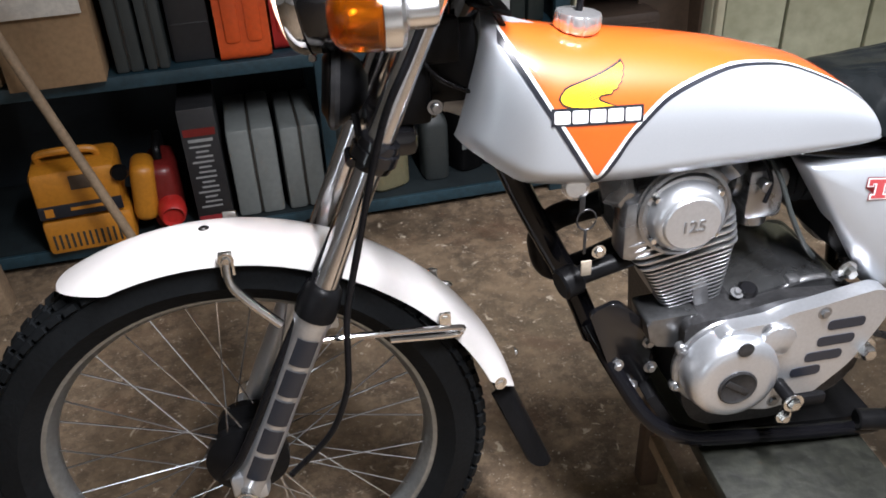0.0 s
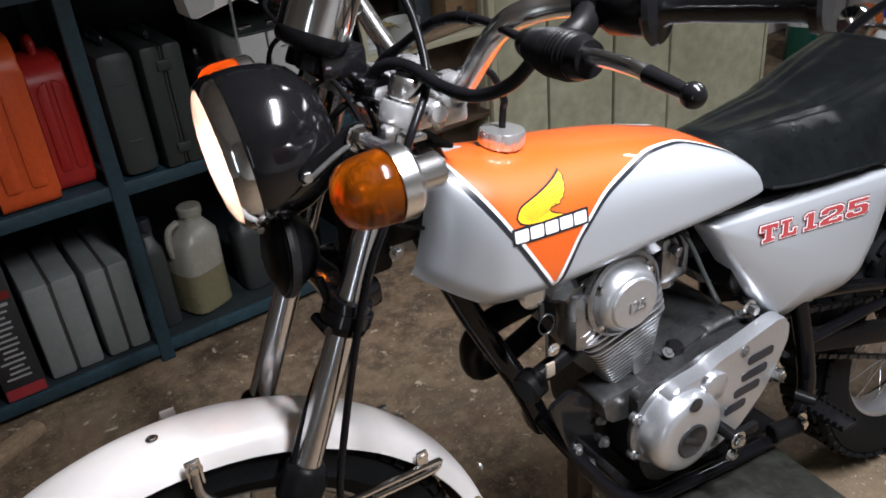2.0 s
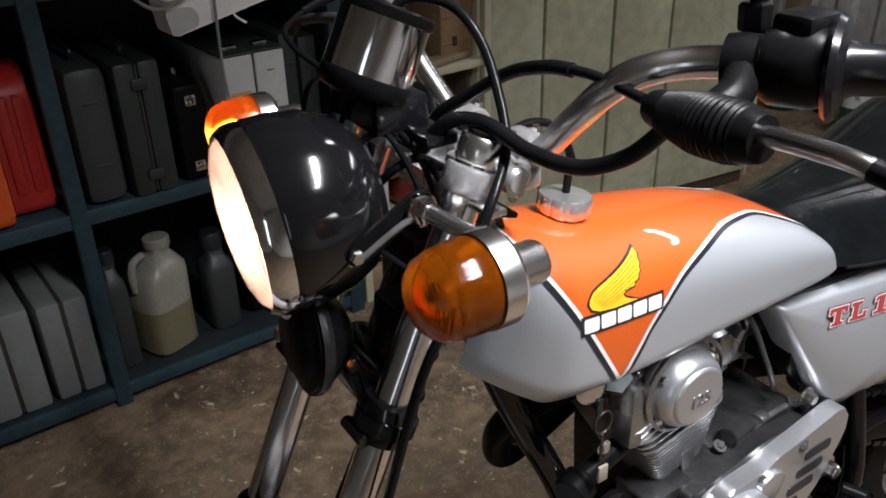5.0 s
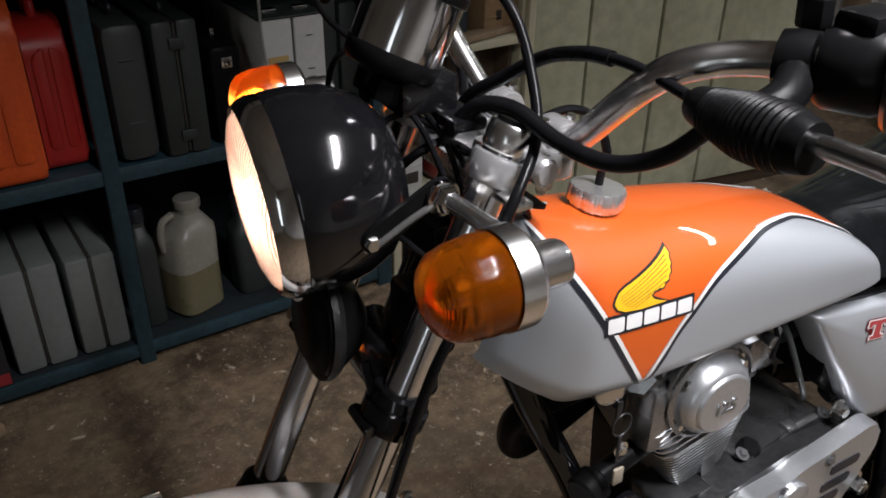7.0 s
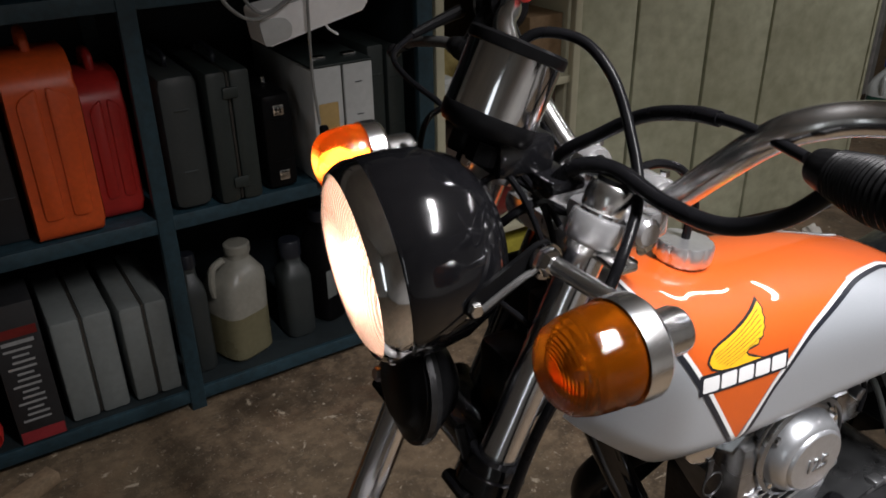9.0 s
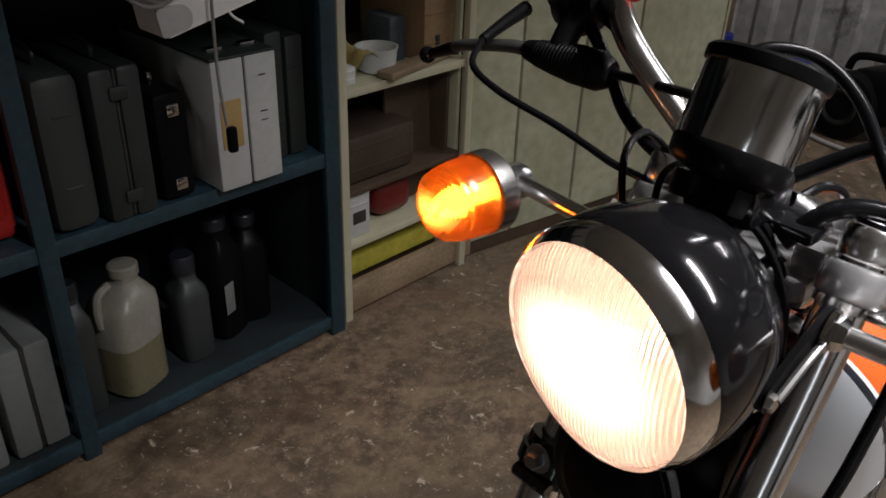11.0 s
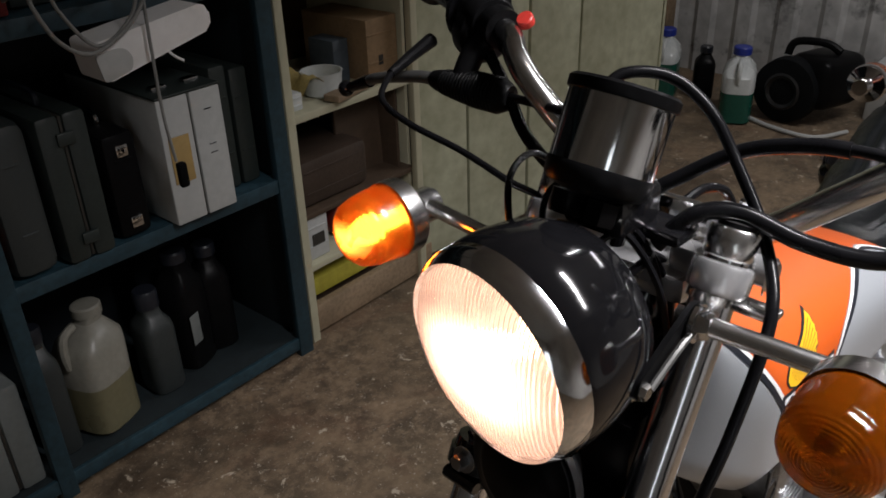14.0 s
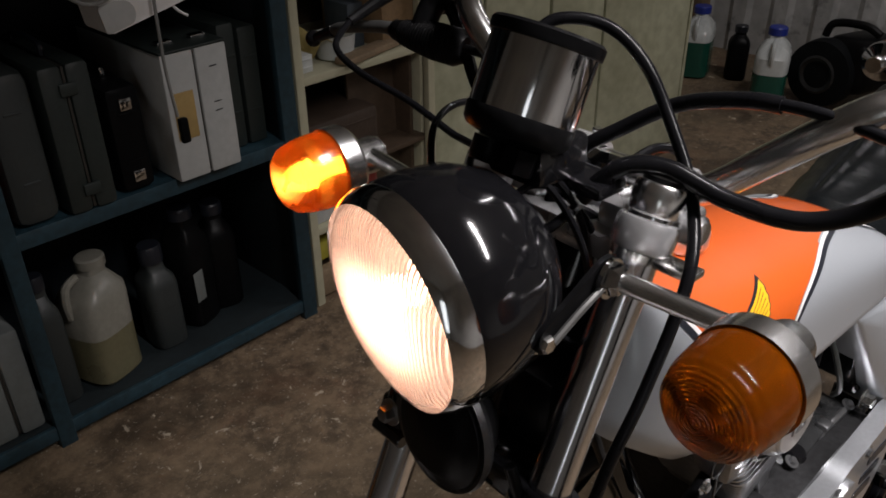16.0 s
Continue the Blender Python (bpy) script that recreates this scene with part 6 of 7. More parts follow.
# ---- cases, cans, bottles ----
def hard_case(name, x0, x1, y0, z0, h, depth, material, label, split=True, handle=None, latch=None, bevel=0.012, category="case"):
    w = x1 - x0
    t = thing(name, pose((x0 + x1) / 2, y0 + depth / 2, z0), label, category)
    d = depth
    bm = B()
    if split:
        for s in (-1, 1):
            box(bm, (s * (w / 4 + 0.0008), 0, h / 2), (w / 2 - 0.003, d, h), bevel)
        part("shell", bm, material, t)
        bm = B()
        box(bm, (0, 0, h / 2), (0.006, d - 0.012, h - 0.012), 0.001)
        part("seam", bm, SEAM, t)
    else:
        box(bm, (0, 0, h / 2), (w, d, h), bevel)
        part("shell", bm, material, t)
        for zz in (0.3, 0.75):
            bm = B()
            box(bm, (0, -d / 2 + 0.0005, h * zz), (max(w - 2.2 * bevel, w * 0.3), 0.006, 0.006), 0.002)
            part("rib", bm, material, t)
    if handle:
        bm = B()
        tube(bm, [(0, -d * 0.22, h), (0, -d * 0.20, h + 0.022), (0, 0, h + 0.028), (0, d * 0.20, h + 0.022), (0, d * 0.22, h)], 0.006, 8)
        part("handle", bm, handle, t)
    if latch:
        for zz in (h * 0.16, h * 0.84):
            bm = B()
            box(bm, (0, -d / 2 - 0.002, zz), (w * 0.34, 0.008, 0.026), 0.003)
            part("latch", bm, latch, t)
    return t


def jerrycan(name, x, y, z, w, d, h, material, label, lean=0.0):
    t = thing(name, pose(x, y, z, 0, lean, 0), label, "fuel can")
    bm = B()
    poly = rounded([(-d / 2, 0), (d / 2, 0), (d / 2, h * 0.80), (d * 0.18, h), (-d * 0.30, h), (-d / 2, h * 0.88)], 0.03, 5)
    prism(bm, poly, -w / 2, w / 2, 0.012, 3, Matrix.Rotation(radians(90), 4, "Z"))
    part("body", bm, material, t)
    for s in (-1, 1):
        bm = B()
        prism(bm, rounded([(-w * 0.36 * 1, 0.05), (-w * 0.06, 0.05), (-w * 0.06, h * 0.86), (-w * 0.36, h * 0.80)], 0.012, 3) if s < 0 else rounded([(w * 0.06, 0.05), (w * 0.36, 0.05), (w * 0.36, h * 0.80), (w * 0.06, h * 0.86)], 0.012, 3), -d / 2 - 0.006, -d / 2 + 0.02, 0.004)
        part("raised_panel", bm, material, t)
    bm = B()
    tube(bm, [(0, -d * 0.16, h * 0.99), (0, -d * 0.12, h + 0.028), (0, d * 0.12, h + 0.028), (0, d * 0.2, h * 0.95)], 0.010, 10)
    part("handle", bm, material, t)
    bm = B()
    lathe(bm, [(0.022, 0), (0.024, 0.004), (0.024, 0.022), (0.020, 0.026), (0, 0.026)], (0, d * 0.32, h * 0.90), (0, 0.5, 1), 20)
    part("cap", bm, DECAL_BLACK, t)
    return t


def bottle(name, x, y, z, w, d, h, low, high, fill, capm, label, handle=True, turn=0.0, cap_h=0.030, neck=0.30, lean=0.0):
    t = thing(name, pose(x, y, z, 0, 0, turn), label, "bottle")
    q = lambda f: [(w / 2 * f, d / 2 * f)]

    def ring(bm, zs):
        rows = []
        for zz, sx, sy in zs:
            row = []
            for k in range(28):
                a = 2 * math.pi * k / 28
                ca, sa = math.cos(a), math.sin(a)
                row.append(Vector((lean * max(0.0, zz / h - 0.70) / 0.30 + sx * math.copysign(abs(ca) ** 0.55, ca), sy * math.copysign(abs(sa) ** 0.55, sa), zz)))
            rows.append(row)
        vs = grid(bm, rows, True)
        bm.faces.new(vs[0][::-1])
        bm.faces.new(vs[-1])

    zf = h * fill
    bm = B()
    ring(bm, [(0, w * 0.44, d * 0.44), (0.010, w / 2, d / 2), (zf, w / 2, d / 2)])
    part("body", bm, low, t)
    bm = B()
    r = min(w, d) * neck
    sh = h * 0.74
    zs = [(zf + 0.0005, w / 2, d / 2)]
    if sh > zf:
        zs.append((sh, w / 2, d / 2))
    zs += [(h * 0.82, w * 0.46, d * 0.45), (h * 0.90, w * 0.30, d * 0.32), (h * 0.95, r, r), (h, r, r)]
    ring(bm, [z_ for z_ in zs if z_[0] > zf])
    part("shoulder", bm, high, t)
    bm = B()
    lathe(bm, [(r * 1.1, h - 0.002), (r * 1.25, h), (r * 1.25, h + cap_h * 0.85), (r * 1.1, h + cap_h), (0, h + cap_h)], (lean, 0, 0), (0, 0, 1), 20)
    part("cap", bm, capm, t)
    if handle:
        bm = B()
        tube(bm, [(r * 0.9, 0, h * 0.97), (w * 0.42, 0, h * 0.93), (w * 0.49, 0, h * 0.80), (w * 0.46, 0, h * 0.66)], 0.010, 8)
        part("handle", bm, high, t)
    return t


# middle shelf
jerrycan("fuel_can", 0.128, 1.42, 0.534, 0.135, 0.26, 0.385, ORANGECAN, "tall orange plastic jerrycan on the blue shelf")
jerrycan("fuel_can", 0.248, 1.46, 0.534, 0.088, 0.24, 0.320, REDCAN, "red plastic jerrycan beside a blue upright")
hard_case("tool_case", 0.345, 0.440, 1.285, 0.534, 0.315, 0.30, GREYCASE, "dark grey moulded tool case with rounded top", False, DECAL_BLACK, None, 0.028)
hard_case("tool_case", 0.448, 0.552, 1.275, 0.534, 0.310, 0.32, DARKCASE, "dark green-black hinged tool case standing on edge", True, DECAL_BLACK, DARKCASE, 0.012)
hard_case("tool_bag", 0.572, 0.650, 1.290, 0.534, 0.235, 0.28, SATIN, "small black case with chrome catch", False, CHROME, CHROME, 0.018)
w = hard_case("steel_case", 0.688, 0.848, 1.258, 0.534, 0.285, 0.38, PALECASE, "pale grey steel case with an ochre label", True, None, None, 0.005)
bm = B()
box(bm, (-0.042, -0.1915, 0.148), (0.050, 0.002, 0.105), 0.0005)
part("label", bm, OCHRE, w, "ochre paper label")
bm = B()
box(bm, (0, 0, 0.2875), (0.160, 0.38, 0.006), 0.002)
part("lid_edge", bm, DARKCASE, w, "dark top edge")
for dx in (-0.035, 0.045):
    bm = B()
    box(bm, (dx, -0.13, 0.294), (0.035, 0.020, 0.008), 0.002)
    part("catch", bm, CHROME, w, "bright metal catch")
for k in range(3):
    bm = B()
    box(bm, (0.040, -0.1915, 0.14 - 0.03 * (k % 2) + 0.05 * k), (0.018, 0.001, 0.002), 0)
    part("print_bar", bm, DECAL_BLACK, w)
for x0, x1, hh in ((0.872, 0.918, 0.300), (0.925, 0.975, 0.285)):
    hard_case("tool_case", x0, x1, 1.33, 0.534, hh, 0.33, DARKCASE, "thin black case pushed to the back of the shelf", False, None, None, 0.008)
# bay with boxes
hard_case("tool_case", -0.205, -0.135, 1.30, 0.534, 0.33, 0.30, GREYCASE, "grey plastic case standing on the blue shelf", True, None, None, 0.006)
hard_case("tool_case", -0.128, -0.070, 1.30, 0.534, 0.31, 0.30, GREYCASE, "narrow grey plastic case on the blue shelf", True, None, None, 0.006)
t = hard_case("drill_box", -0.060, 0.045, 1.34, 0.534, 0.33, 0.28, BOXBLACK, "black power tool carton with pale print", False, None, None, 0.003, "carton")
for px, pz, pw, ph in ((0.0, 0.262, 0.086, 0.072), (0.0, 0.200, 0.070, 0.010), (-0.012, 0.182, 0.046, 0.007)):
    bm = B()
    box(bm, (px, -0.1408, pz), (pw, 0.0014, ph), 0.0003)
    part("print_panel", bm, BLUEGREY if ph > 0.05 else PRINT, t)
t = thing("cardboard_box", pose(-0.345, 1.385, 0.534, 0, 0, 2), "brown cardboard box with an open flap", "box")
bm = B()
box(bm, (0, 0, 0.15), (0.23, 0.27, 0.30), 0.004)
part("carton", bm, CARD, t)
bm = B()
box(bm, (0, -0.137, 0.235), (0.20, 0.004, 0.09), 0.001, Matrix.Rotation(radians(4), 4, "X"))
part("flap", bm, PAPER, t, "torn pale paper flap")
hard_case("cardboard_box", -0.78, -0.48, 1.30, 0.534, 0.27, 0.30, CARD, "brown cardboard box with worn edges", False, None, None, 0.004, "box")
# white moulded tray jammed under the top shelf
t = thing("white_casing", pose(0.686, 1.335, 0.945, 0, -13, 0), "white moulded plastic casing lying on the cases", "casing")
bm = B()
prism(bm, rounded([(-0.125, -0.022), (0.125, -0.022), (0.135, 0.020), (0.118, 0.034), (-0.118, 0.056)], 0.012, 4), -0.135, -0.045, 0.008)
part("shell", bm, WHITEPLASTIC, t)
# raised plate whose grey paints the shade of a shallow scoop
bm = B()
prism(bm, rounded([(-0.127, -0.019), (-0.066, -0.019), (-0.056, 0.004), (-0.064, 0.024), (-0.085, 0.032), (-0.124, 0.036)], 0.009, 5), -0.1375, -0.1335, 0.0015)
part("scoop_shade", bm, PALECASE, t, "flat grey plate painted as the shaded end scoop")
bm = B()
tube(bm, [(0.020, -0.128, -0.021), (0.024, -0.136, -0.034), (0.038, -0.140, -0.050)], 0.0028, 8)
part("catch", bm, WHITEPLASTIC, t, "small white catch")


def cord(name, pts, r, material, label):
    bm = B()
    tube(bm, pts, r, 8, 8)
    return solid(name, bm, material, label, "cable")


cord("grey_cable", [(0.47, 1.32, 1.05), (0.468, 1.20, 1.085), (0.462, 1.185, 1.06), (0.490, 1.18, 0.995), (0.545, 1.18, 0.962), (0.622, 1.18, 0.994), (0.668, 1.185, 1.04), (0.690, 1.20, 1.085), (0.70, 1.32, 1.05)], 0.0040, GREYLEAD, "grey cable looped over the shelf edge")
cord("grey_cable", [(0.52, 1.33, 1.05), (0.503, 1.205, 1.09), (0.506, 1.19, 1.045), (0.560, 1.186, 0.972), (0.636, 1.186, 1.010), (0.66, 1.20, 1.07), (0.67, 1.33, 1.05)], 0.0036, GREYLEAD, "grey cable looped over the shelf edge")
cord("grey_cable", [(0.56, 1.34, 1.05), (0.555, 1.215, 1.10), (0.575, 1.20, 1.075), (0.61, 1.20, 1.07), (0.635, 1.215, 1.095), (0.64, 1.34, 1.05)], 0.0036, GREYLEAD, "grey cable looped over the shelf edge")
t = thing("hanging_lead", pose(0.655, 1.185, 1.0), "thin grey lead with a black plug hanging from the shelf", "cable")
bm = B()
tube(bm, [(0.02, 0.14, 0.05), (0.018, 0.02, 0.095), (0.012, 0.0, 0.07), (0.006, -0.004, -0.05), (0.004, -0.004, -0.18), (0.012, -0.004, -0.285)], 0.0034, 8)
part("lead", bm, GREYLEAD, t)
bm = B()
box(bm, (0.019, -0.008, -0.315), (0.020, 0.018, 0.055), 0.006)
part("plug", bm, SATIN, t, "black plug")
# things along the top board
hard_case("wooden_tray", 0.80, 0.995, 1.31, 1.026, 0.06, 0.25, WOOD, "shallow wooden tray on the top shelf", False, None, None, 0.003, "tray")
hard_case("red_box", 0.36, 0.475, 1.31, 1.026, 0.12, 0.22, REDDARK, "dark red box on the top shelf", False, None, None, 0.004, "box")
hard_case("parts_bin", 0.50, 0.66, 1.36, 1.026, 0.10, 0.22, DARKCASE, "black parts bin on the top shelf", False, None, None, 0.006, "bin")
# bottom shelf, first bay
for x0, x1, hh in ((0.030, 0.165, 0.272), (0.178, 0.292, 0.262)):
    hard_case("grinder_case", x0, x1, 1.312, 0.060, hh, 0.30, GREENGREY, "grey-green plastic machine case on the lowest shelf", True, None, None, 0.010)
t = thing("tool_carton", pose(-0.035, 1.40, 0.060), "black and red printed carton with white lines", "carton")
bm = B()
box(bm, (0, 0, 0.18), (0.098, 0.22, 0.36), 0.002)
part("carton", bm, BOXBLACK, t)
bm = B()
box(bm, (0, -0.1108, 0.020), (0.092, 0.001, 0.030), 0)
part("red_band", bm, PRINTRED, t)
bm = B()
box(bm, (0, -0.1108, 0.292), (0.086, 0.001, 0.022), 0)
part("red_picture", bm, REDDARK, t)
bm = B()
box(bm, (0.0, -0.1112, 0.268), (0.066, 0.001, 0.009), 0)
part("title_bar", bm, PRINT, t)
for k in range(13):
    bm = B()
    box(bm, (-0.004 + 0.003 * ((k * 7) % 3), -0.1112, 0.250 - k * 0.0155), (0.058 - 0.012 * ((k * 5) % 3), 0.001, 0.0055), 0)
    part("text_bar", bm, PRINT, t)
# red blower
t = thing("red_blower", pose(-0.165, 1.36, 0.060), "dusty red power tool with black nozzle", "power tool")
bm = B()
box(bm, (0, 0.03, 0.10), (0.085, 0.18, 0.20), 0.030, None, 3)
part("body", bm, REDDARK, t)
bm = B()
lathe(bm, [(0.038, 0), (0.040, 0.03), (0.034, 0.06), (0.030, 0.064), (0.026, 0.05), (0, 0.05)], (0.012, -0.05, 0.075), (0.1, -1, -0.1), 24)
part("nozzle", bm, REDCAN, t)
bm = B()
tube(bm, [(0, 0.0, 0.20), (0, 0.02, 0.235), (0, 0.10, 0.235), (0, 0.12, 0.19)], 0.012, 10)
part("handle", bm, SATIN, t)
# yellow generator
t = thing("generator", pose(-0.375, 1.335, 0.060, 0, 0, 3), "yellow and orange portable machine with slotted base", "machine")
bm = B()
box(bm, (0, 0, 0.055), (0.235, 0.16, 0.105), 0.014)
part("base", bm, YELLOW, t)
bm = B()
box(bm, (-0.005, 0, 0.185), (0.225, 0.17, 0.135), 0.022)
part("upper_body", bm, YELLOW, t)
bm = B()
box(bm, (-0.005, -0.086, 0.137), (0.215, 0.003, 0.038), 0.001)
part("black_band", bm, DECAL_BLACK, t)
bm = B()
box(bm, (0.02, -0.088, 0.140), (0.10, 0.001, 0.009), 0)
part("text_bar", bm, YELLOW, t)
bm = B()
box(bm, (-0.085, -0.088, 0.137), (0.022, 0.001, 0.024), 0)
part("mark", bm, YELLOW, t)
bm = B()
box(bm, (0.02, -0.087, 0.215), (0.07, 0.003, 0.040), 0.001)
part("rating_plate", bm, BOARD, t)
for k in range(13):
    bm = B()
    box(bm, (-0.095 + 0.0155 * k, -0.0805, 0.042), (0.0065, 0.002, 0.045), 0.0005)
    part("slot", bm, SEAM, t)
bm = B()
tube(bm, [(-0.09, 0, 0.25), (-0.085, -0.01, 0.275), (-0.02, -0.01, 0.278), (0.05, -0.01, 0.272), (0.06, 0, 0.245)], 0.011, 10)
part("carry_handle", bm, YELLOW, t)
bm = B()
box(bm, (0.145, -0.02, 0.155), (0.065, 0.12, 0.17), 0.025, Matrix.Rotation(radians(6), 4, "Y"), 3)
part("end_housing", bm, YELLOW, t, "bright yellow end housing")
bm = B()
lathe(bm, [(0, 0), (0.022, 0), (0.024, 0.004), (0.020, 0.016), (0, 0.018)], (0.115, -0.086, 0.225), (0, -1, 0), 24)
part("knob", bm, SATIN, t)
# broom handle and leaning timber
a, c = Vector((-0.197, 1.10, 0.012)), Vector((-0.490, 1.20, 0.90))
bm = B()
rod(bm, a, c + (c - a) * 0.25, 0.0125, 14)
solid("broom_handle", bm, WOOD, "long pale wooden broom handle leaning by the shelf", "broom handle")
bm = B()
box(bm, (0, 0, 0.35), (0.045, 0.07, 0.70), 0.004, Matrix.Translation((-0.60, 1.12, 0.0)) @ Matrix.Rotation(radians(-4), 4, "Y"))
solid("timber_offcut", bm, WOOD, "pale upright timber offcut", "timber")
bm = B()
box(bm, (0, 0, 0.016), (0.34, 0.045, 0.03), 0.004, pose(-0.19, 1.135, 0, 0, 0, 28))
solid("timber_offcut", bm, WOOD, "pale wooden stick lying on the floor", "timber")
# bottom shelf, second bay
bottle("oil_bottle", 0.368, 1.385, 0.060, 0.062, 0.09, 0.29, GREYCASE, GREYCASE, 0.5, DECAL_BLACK, "slim grey oil bottle on the lowest shelf", False, 0, 0.035, 0.28)
bottle("water_jug", 0.482, 1.400, 0.060, 0.135, 0.135, 0.285, AMBERLIQ, MILKY, 0.46, MILKY, "milky plastic jug half full of cloudy liquid", True, 200, 0.024, 0.20, -0.024)
bottle("oil_bottle", 0.645, 1.405, 0.060, 0.085, 0.10, 0.235, GREYCASE, GREYCASE, 0.5, DECAL_BLACK, "short dark grey oil bottle with black cap", False, 0, 0.045, 0.28)
t = bottle("oil_bottle", 0.755, 1.44, 0.060, 0.10, 0.11, 0.30, SATIN, SATIN, 0.5, DECAL_BLACK, "black oil bottle with a pale label in the shelf", True, 20, 0.03, 0.26)
bm = B()
box(bm, (-0.030, -0.0555, 0.125), (0.034, 0.002, 0.085), 0.0006)
part("label", bm, GREENGREY, t, "faded paper label")
bottle("oil_bottle", 0.855, 1.46, 0.060, 0.09, 0.11, 0.27, SATIN, SATIN, 0.5, DECAL_BLACK, "black oil bottle in the dark of the shelf", False, -15, 0.03, 0.26)
# cream shelves
bm = B()
lathe(bm, [(0, 0.001), (0.045, 0.001), (0.050, 0.006), (0.056, 0.060), (0.058, 0.064), (0.054, 0.064), (0.047, 0.010), (0, 0.008)], (0, 0, 0), (0, 0, 1), 36)
solid("plastic_tub", bm, CLEARTOP, "small round white plastic tub on the cream shelf", "tub", "", "", pose(1.258, 1.395, 0.664))
t = hard_case("cardboard_box", 1.40, 1.52, 1.36, 0.664, 0.17, 0.26, CARD, "small cardboard box on the cream shelf", False, None, None, 0.003, "box")
bm = B()
box(bm, (-0.01, -0.1315, 0.055), (0.018, 0.002, 0.028), 0.004)
part("hand_hole", bm, SEAM, t)
bm = B()
rows = []
for i in range(15):
    for_row = []
    for k in range(13):
        x, y = 0.19 * i / 14 - 0.095, 0.20 * k / 12 - 0.10
        zz = 0.065 + 0.07 * noise.noise(Vector((x * 14, y * 14, 3.1))) + 0.02 * noise.noise(Vector((x * 40, y * 40, 1.0))) - (x * x + y * y) * 4
        for_row.append(Vector((x, y, max(0.002, zz))))
    rows.append(for_row)
grid(bm, rows)
solid("rag", bm, STRAW, "crumpled yellow rag on the cream shelf", "rag", "", "", pose(1.165, 1.45, 0.664), 60)
bm = B()
box(bm, (0, 0, 0.012), (0.30, 0.05, 0.018), 0.003)
solid("wood_strip", bm, WOOD, "thin strip of wood lying on the cream shelf", "wood strip", "", "", pose(1.36, 1.345, 0.664, 0, 0, 12))
hard_case("small_bottle_box", 1.10, 1.14, 1.34, 0.664, 0.045, 0.05, CLEARTOP, "small white box on the cream shelf", False, None, None, 0.003, "box")
t = hard_case("blue_carton", 1.33, 1.385, 1.42, 0.664, 0.12, 0.10, BLUEGREY, "blue-grey carton at the back of the cream shelf", False, None, None, 0.002, "carton")
hard_case("suitcase", 1.10, 1.36, 1.345, 0.385, 0.135, 0.33, BROWNVINYL, "worn brown vinyl case lying under the cream shelf", False, None, None, 0.020)
bm = B()
box(bm, (0, 0, 0), (0.46, 0.40, 0.016), 0.002)
solid("inner_shelf", bm, BOARD, "dark board dividing the lower cream shelf", "shelf board", "", "", pose(1.30, 1.525, 0.374))
t = hard_case("white_carton", 1.090, 1.175, 1.335, 0.237, 0.125, 0.16, PALECASE, "white carton with dark picture on the lower shelf", False, None, None, 0.002, "carton")
bm = B()
box(bm, (0.005, -0.0815, 0.055), (0.045, 0.001, 0.04), 0.006)
part("picture", bm, SEAM, t)
bm = B()
box(bm, (0, 0, 0.06), (0.14, 0.12, 0.115), 0.035, None, 3)
solid("red_tin", bm, REDDARK, "dark red rounded tin on the lower shelf", "tin", "", "", pose(1.30, 1.42, 0.237))
bm = B()
box(bm, (0, 0, 0.03), (0.40, 0.10, 0.055), 0.004)
solid("yellow_carton", bm, YELLOWBOX, "long yellow carton below the lowest cream shelf", "carton", "", "", pose(1.29, 1.41, 0.10))
bm = B()
box(bm, (0, 0, 0.05), (0.44, 0.30, 0.10), 0.004)
solid("timber_block", bm, BOARD, "dark timber block under the cream shelves", "timber", "", "", pose(1.30, 1.56, 0.0))
bm = B()
box(bm, (0, 0, 0.21), (0.012, 0.34, 0.40), 0.001)
solid("hardboard_sheet", bm, BOARD, "brown hardboard sheet standing in the cream shelves", "board", "", "", pose(1.50, 1.53, 0.237))
bm = B()
box(bm, (0, 0, 0.20), (0.20, 0.012, 0.40), 0.001)
solid("hardboard_sheet", bm, BOARD, "brown hardboard sheet standing in the cream shelves", "board", "", "", pose(1.42, 1.42, 0.245, -3, 0, 0))
for k, (x, y, mt, lab) in enumerate(((1.15, 1.42, DARKCASE, "dark bundle of parts on the upper cream shelf"), (1.30, 1.40, CARD, "torn brown packet on the upper cream shelf"), (1.44, 1.42, DARKCASE, "dark bundle of parts on the upper cream shelf"))):
    bm = B()
    bmesh.ops.create_icosphere(bm, subdivisions=3, radius=0.07)
    for v in bm.verts:
        v.co *= 1 + 0.35 * noise.noise(v.co * 22 + Vector((k, 0, 0)))
        v.co.z *= 0.55
    zmin = min(v.co.z for v in bm.verts)
    for v in bm.verts:
        v.co.z -= zmin
    solid("parts_bundle", bm, mt, lab, "bundle", "", "", pose(x, y, 0.976))

# far corner by the sheet wall
bottle("coolant_bottle", 3.70, 1.575, 0.0, 0.23, 0.15, 0.29, GREENLIQ, CLEARTOP, 0.62, BLUECAP, "green coolant bottle with blue cap on the floor", True, 200, 0.035, 0.22, -0.045)
bottle("coolant_bottle", 3.56, 1.13, 0.0, 0.245, 0.15, 0.29, GREENLIQ, CLEARTOP, 0.50, BLUECAP, "half-empty green coolant bottle with blue cap", True, 200, 0.035, 0.22, -0.05)
bottle("oil_bottle", 3.76, 1.385, 0.0, 0.12, 0.10, 0.23, SATIN, SATIN, 0.5, DECAL_BLACK, "black oil bottle standing on the floor", True, 30, 0.03, 0.25)
t = thing("compressor", pose(3.72, 0.90, 0.0, 0, 0, -20), "black round machine with wheel and carrying handle", "machine")
bm = B()
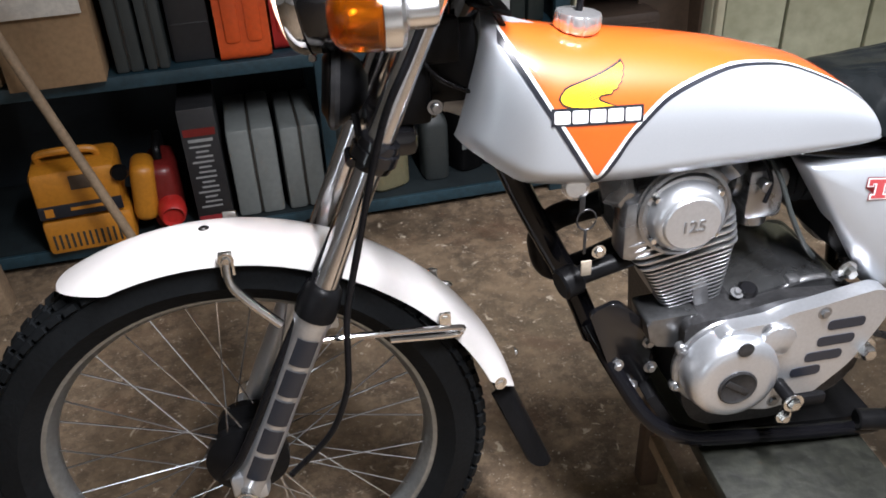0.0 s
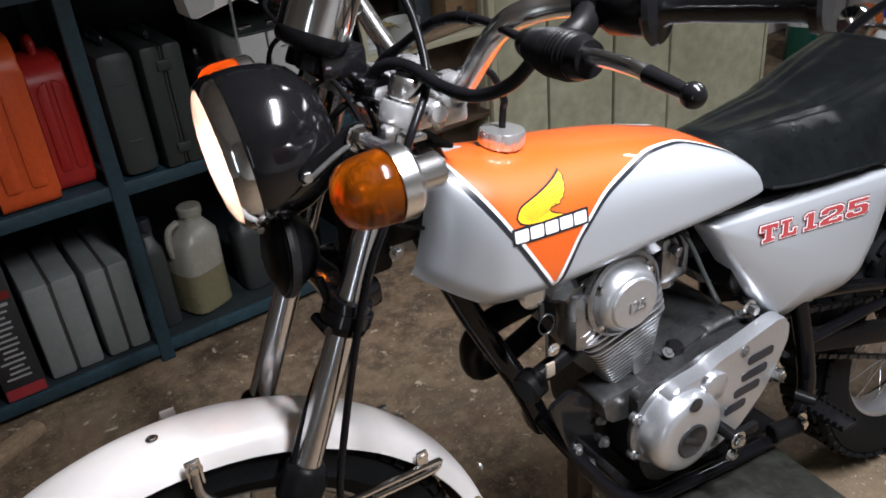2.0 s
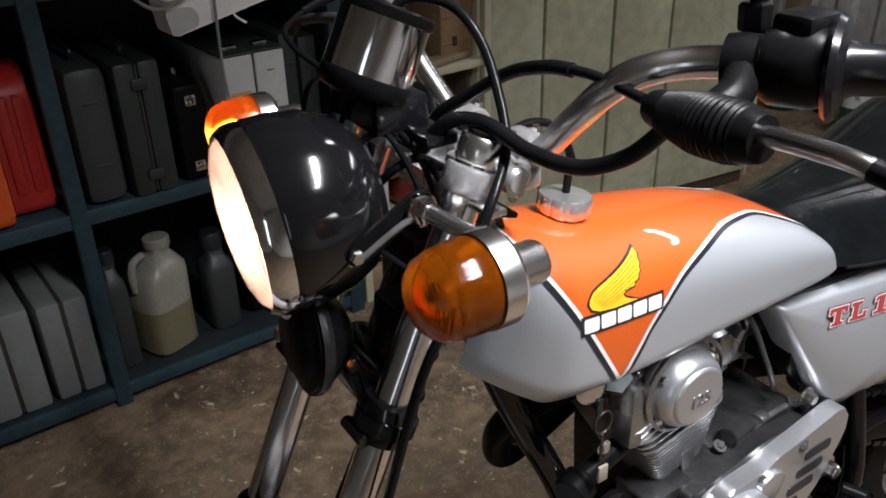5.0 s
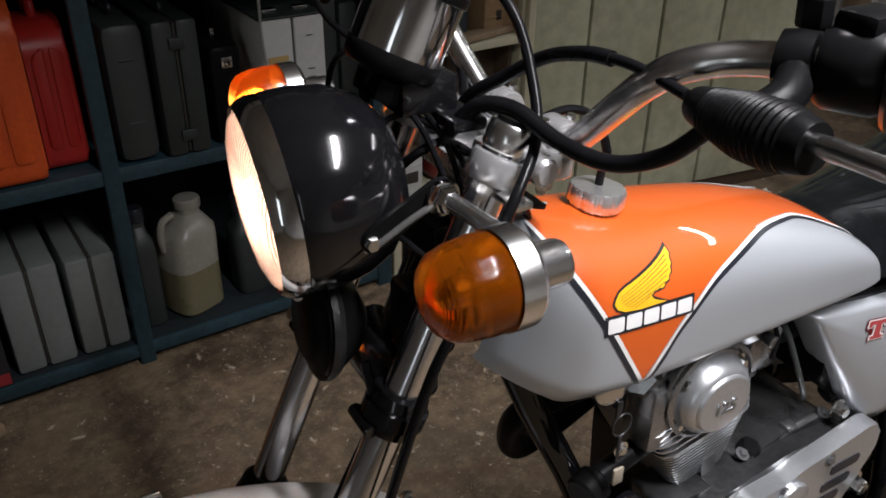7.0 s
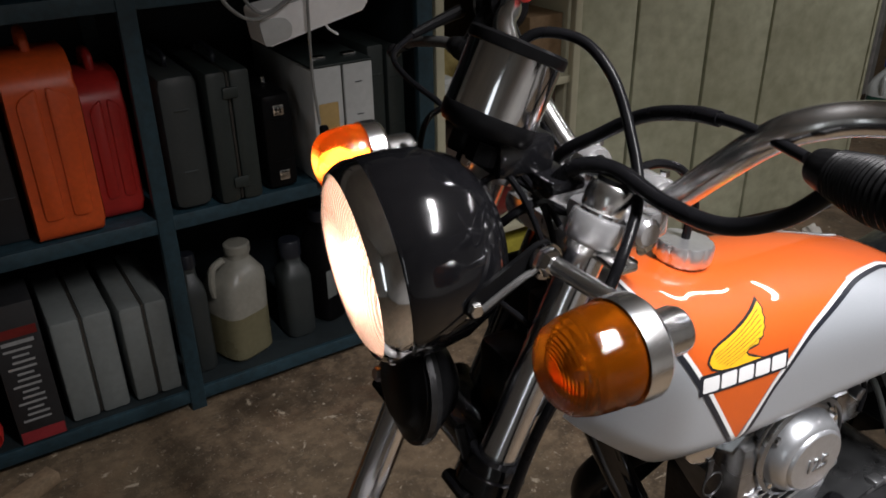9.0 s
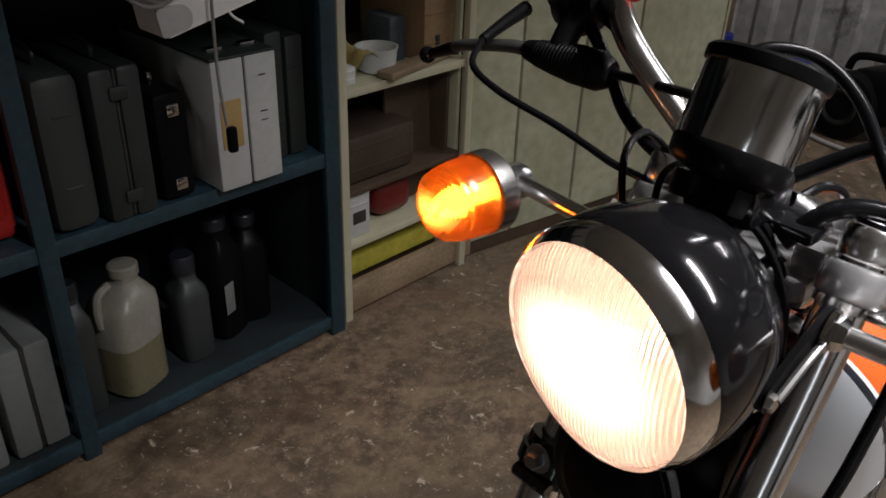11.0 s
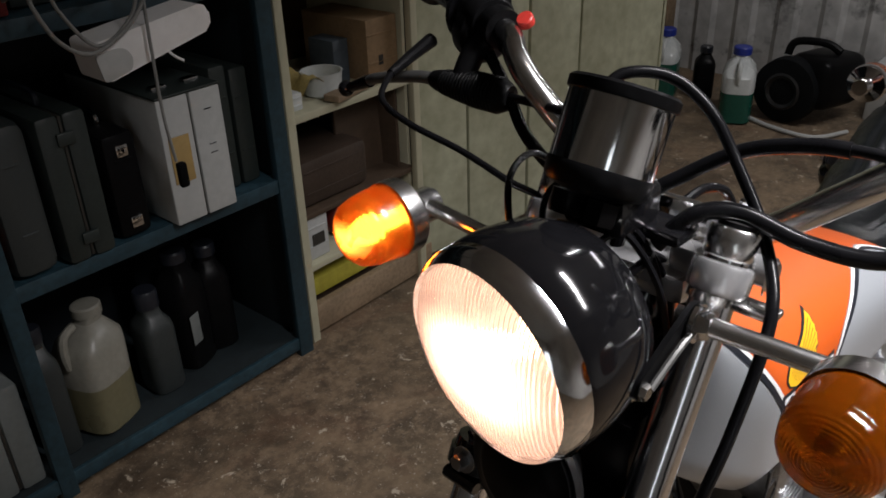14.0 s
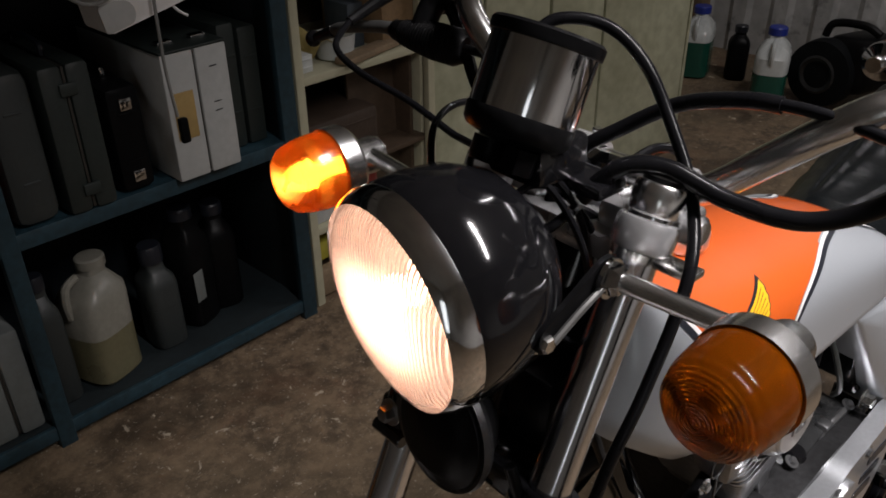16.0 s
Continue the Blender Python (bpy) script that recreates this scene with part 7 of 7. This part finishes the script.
lathe(bm, [(0, -0.06), (0.10, -0.06), (0.145, -0.045), (0.15, 0.0), (0.145, 0.05), (0.10, 0.06), (0, 0.06)], (-0.08, 0.0, 0.152), (-1, -0.2, 0), 36)
part("wheel", bm, RUBBER, t)
bm = B()
lathe(bm, [(0.06, 0.060), (0.075, 0.068), (0.085, 0.062)], (-0.08, 0.0, 0.152), (-1, -0.2, 0), 36)
part("wheel_ring", bm, DARKALLOY, t)
bm = B()
box(bm, (0.08, -0.06, 0.19), (0.30, 0.24, 0.24), 0.06, None, 3)
part("body", bm, SATIN, t)
bm = B()
box(bm, (-0.07, 0.03, 0.285), (0.002, 0.07, 0.03), 0, Matrix.Rotation(radians(0), 4, "Z"))
part("label_bar", bm, PALECASE, t)
bm = B()
tube(bm, [(-0.02, 0.08, 0.28), (0.0, 0.06, 0.345), (0.06, -0.05, 0.35), (0.08, -0.12, 0.32)], 0.018, 10)
part("handle", bm, SATIN, t)
bm = B()
tube(bm, [(-0.20, 0.12, 0.012), (-0.22, -0.05, 0.012), (-0.18, -0.24, 0.012), (0.0, -0.28, 0.012)], 0.010, 8)
part("foot_rail", bm, PALECASE, t)
hard_case("grey_box", 3.86, 4.10, 0.42, 0.0, 0.26, 0.22, PALECASE, "grey box standing at the foot of the sheet wall", False, None, None, 0.006, "box")

# ---- bench under the machine ----
bench = thing("low_bench", BIKE @ pose(0.93, 0.0, 0, 0, 0, -2), "low dirty wooden bench under the motorcycle", "bench")
bm = B()
box(bm, (-0.105, -0.05, 0.297), (0.25, 0.42, 0.028), 0.004)
part("top", bm, DIRTYWOOD, bench)
for sx in (-1, 1):
    for sy in (-1, 1):
        bm = B()
        box(bm, (-0.105 + sx * 0.100, -0.05 + sy * 0.18, 0.1415), (0.035, 0.035, 0.283), 0.003)
        part("leg", bm, BOARD, bench)
    bm = B()
    box(bm, (-0.105 + sx * 0.100, -0.05, 0.12), (0.02, 0.36, 0.03), 0.002)
    part("stretcher", bm, WOOD, bench)

# ---- scraps on the floor ----
for k, (x, y, r) in enumerate(((2.187, 1.15, 0.045), (2.31, 1.09, 0.032), (2.06, 1.19, 0.03), (1.93, 1.10, 0.03), (2.45, 1.04, 0.028))):
    bm = B()
    bmesh.ops.create_icosphere(bm, subdivisions=3, radius=r)
    for v in bm.verts:
        v.co *= 1 + 0.75 * noise.noise(v.co * 45 + Vector((k * 3, 0, 0)))
        v.co.z *= 0.6
    zmin = min(v.co.z for v in bm.verts)
    for v in bm.verts:
        v.co.z -= zmin
    solid("crumpled_paper", bm, PAPER, "crumpled scrap of white paper on the floor", "paper", "scraps of paper", "", pose(x, y, 0.0, 0, 0, 50 * k), 20)
rng = random.Random(7)
bm = B()
for k in range(750):
    x, y = rng.uniform(-0.9, 2.6), rng.uniform(-1.2, 1.27)
    s = rng.choice((0.0015, 0.002, 0.0025, 0.003, 0.0035, 0.005))
    box(bm, (0, 0, s * 0.18), (s, s * rng.uniform(0.5, 1.6), s * 0.36), 0, pose(x, y, 0, 0, 0, rng.uniform(0, 180)))
solid("grit", bm, GRITTAN, "pale crumbs and grit scattered over the floor", "grit", "", "stuff")
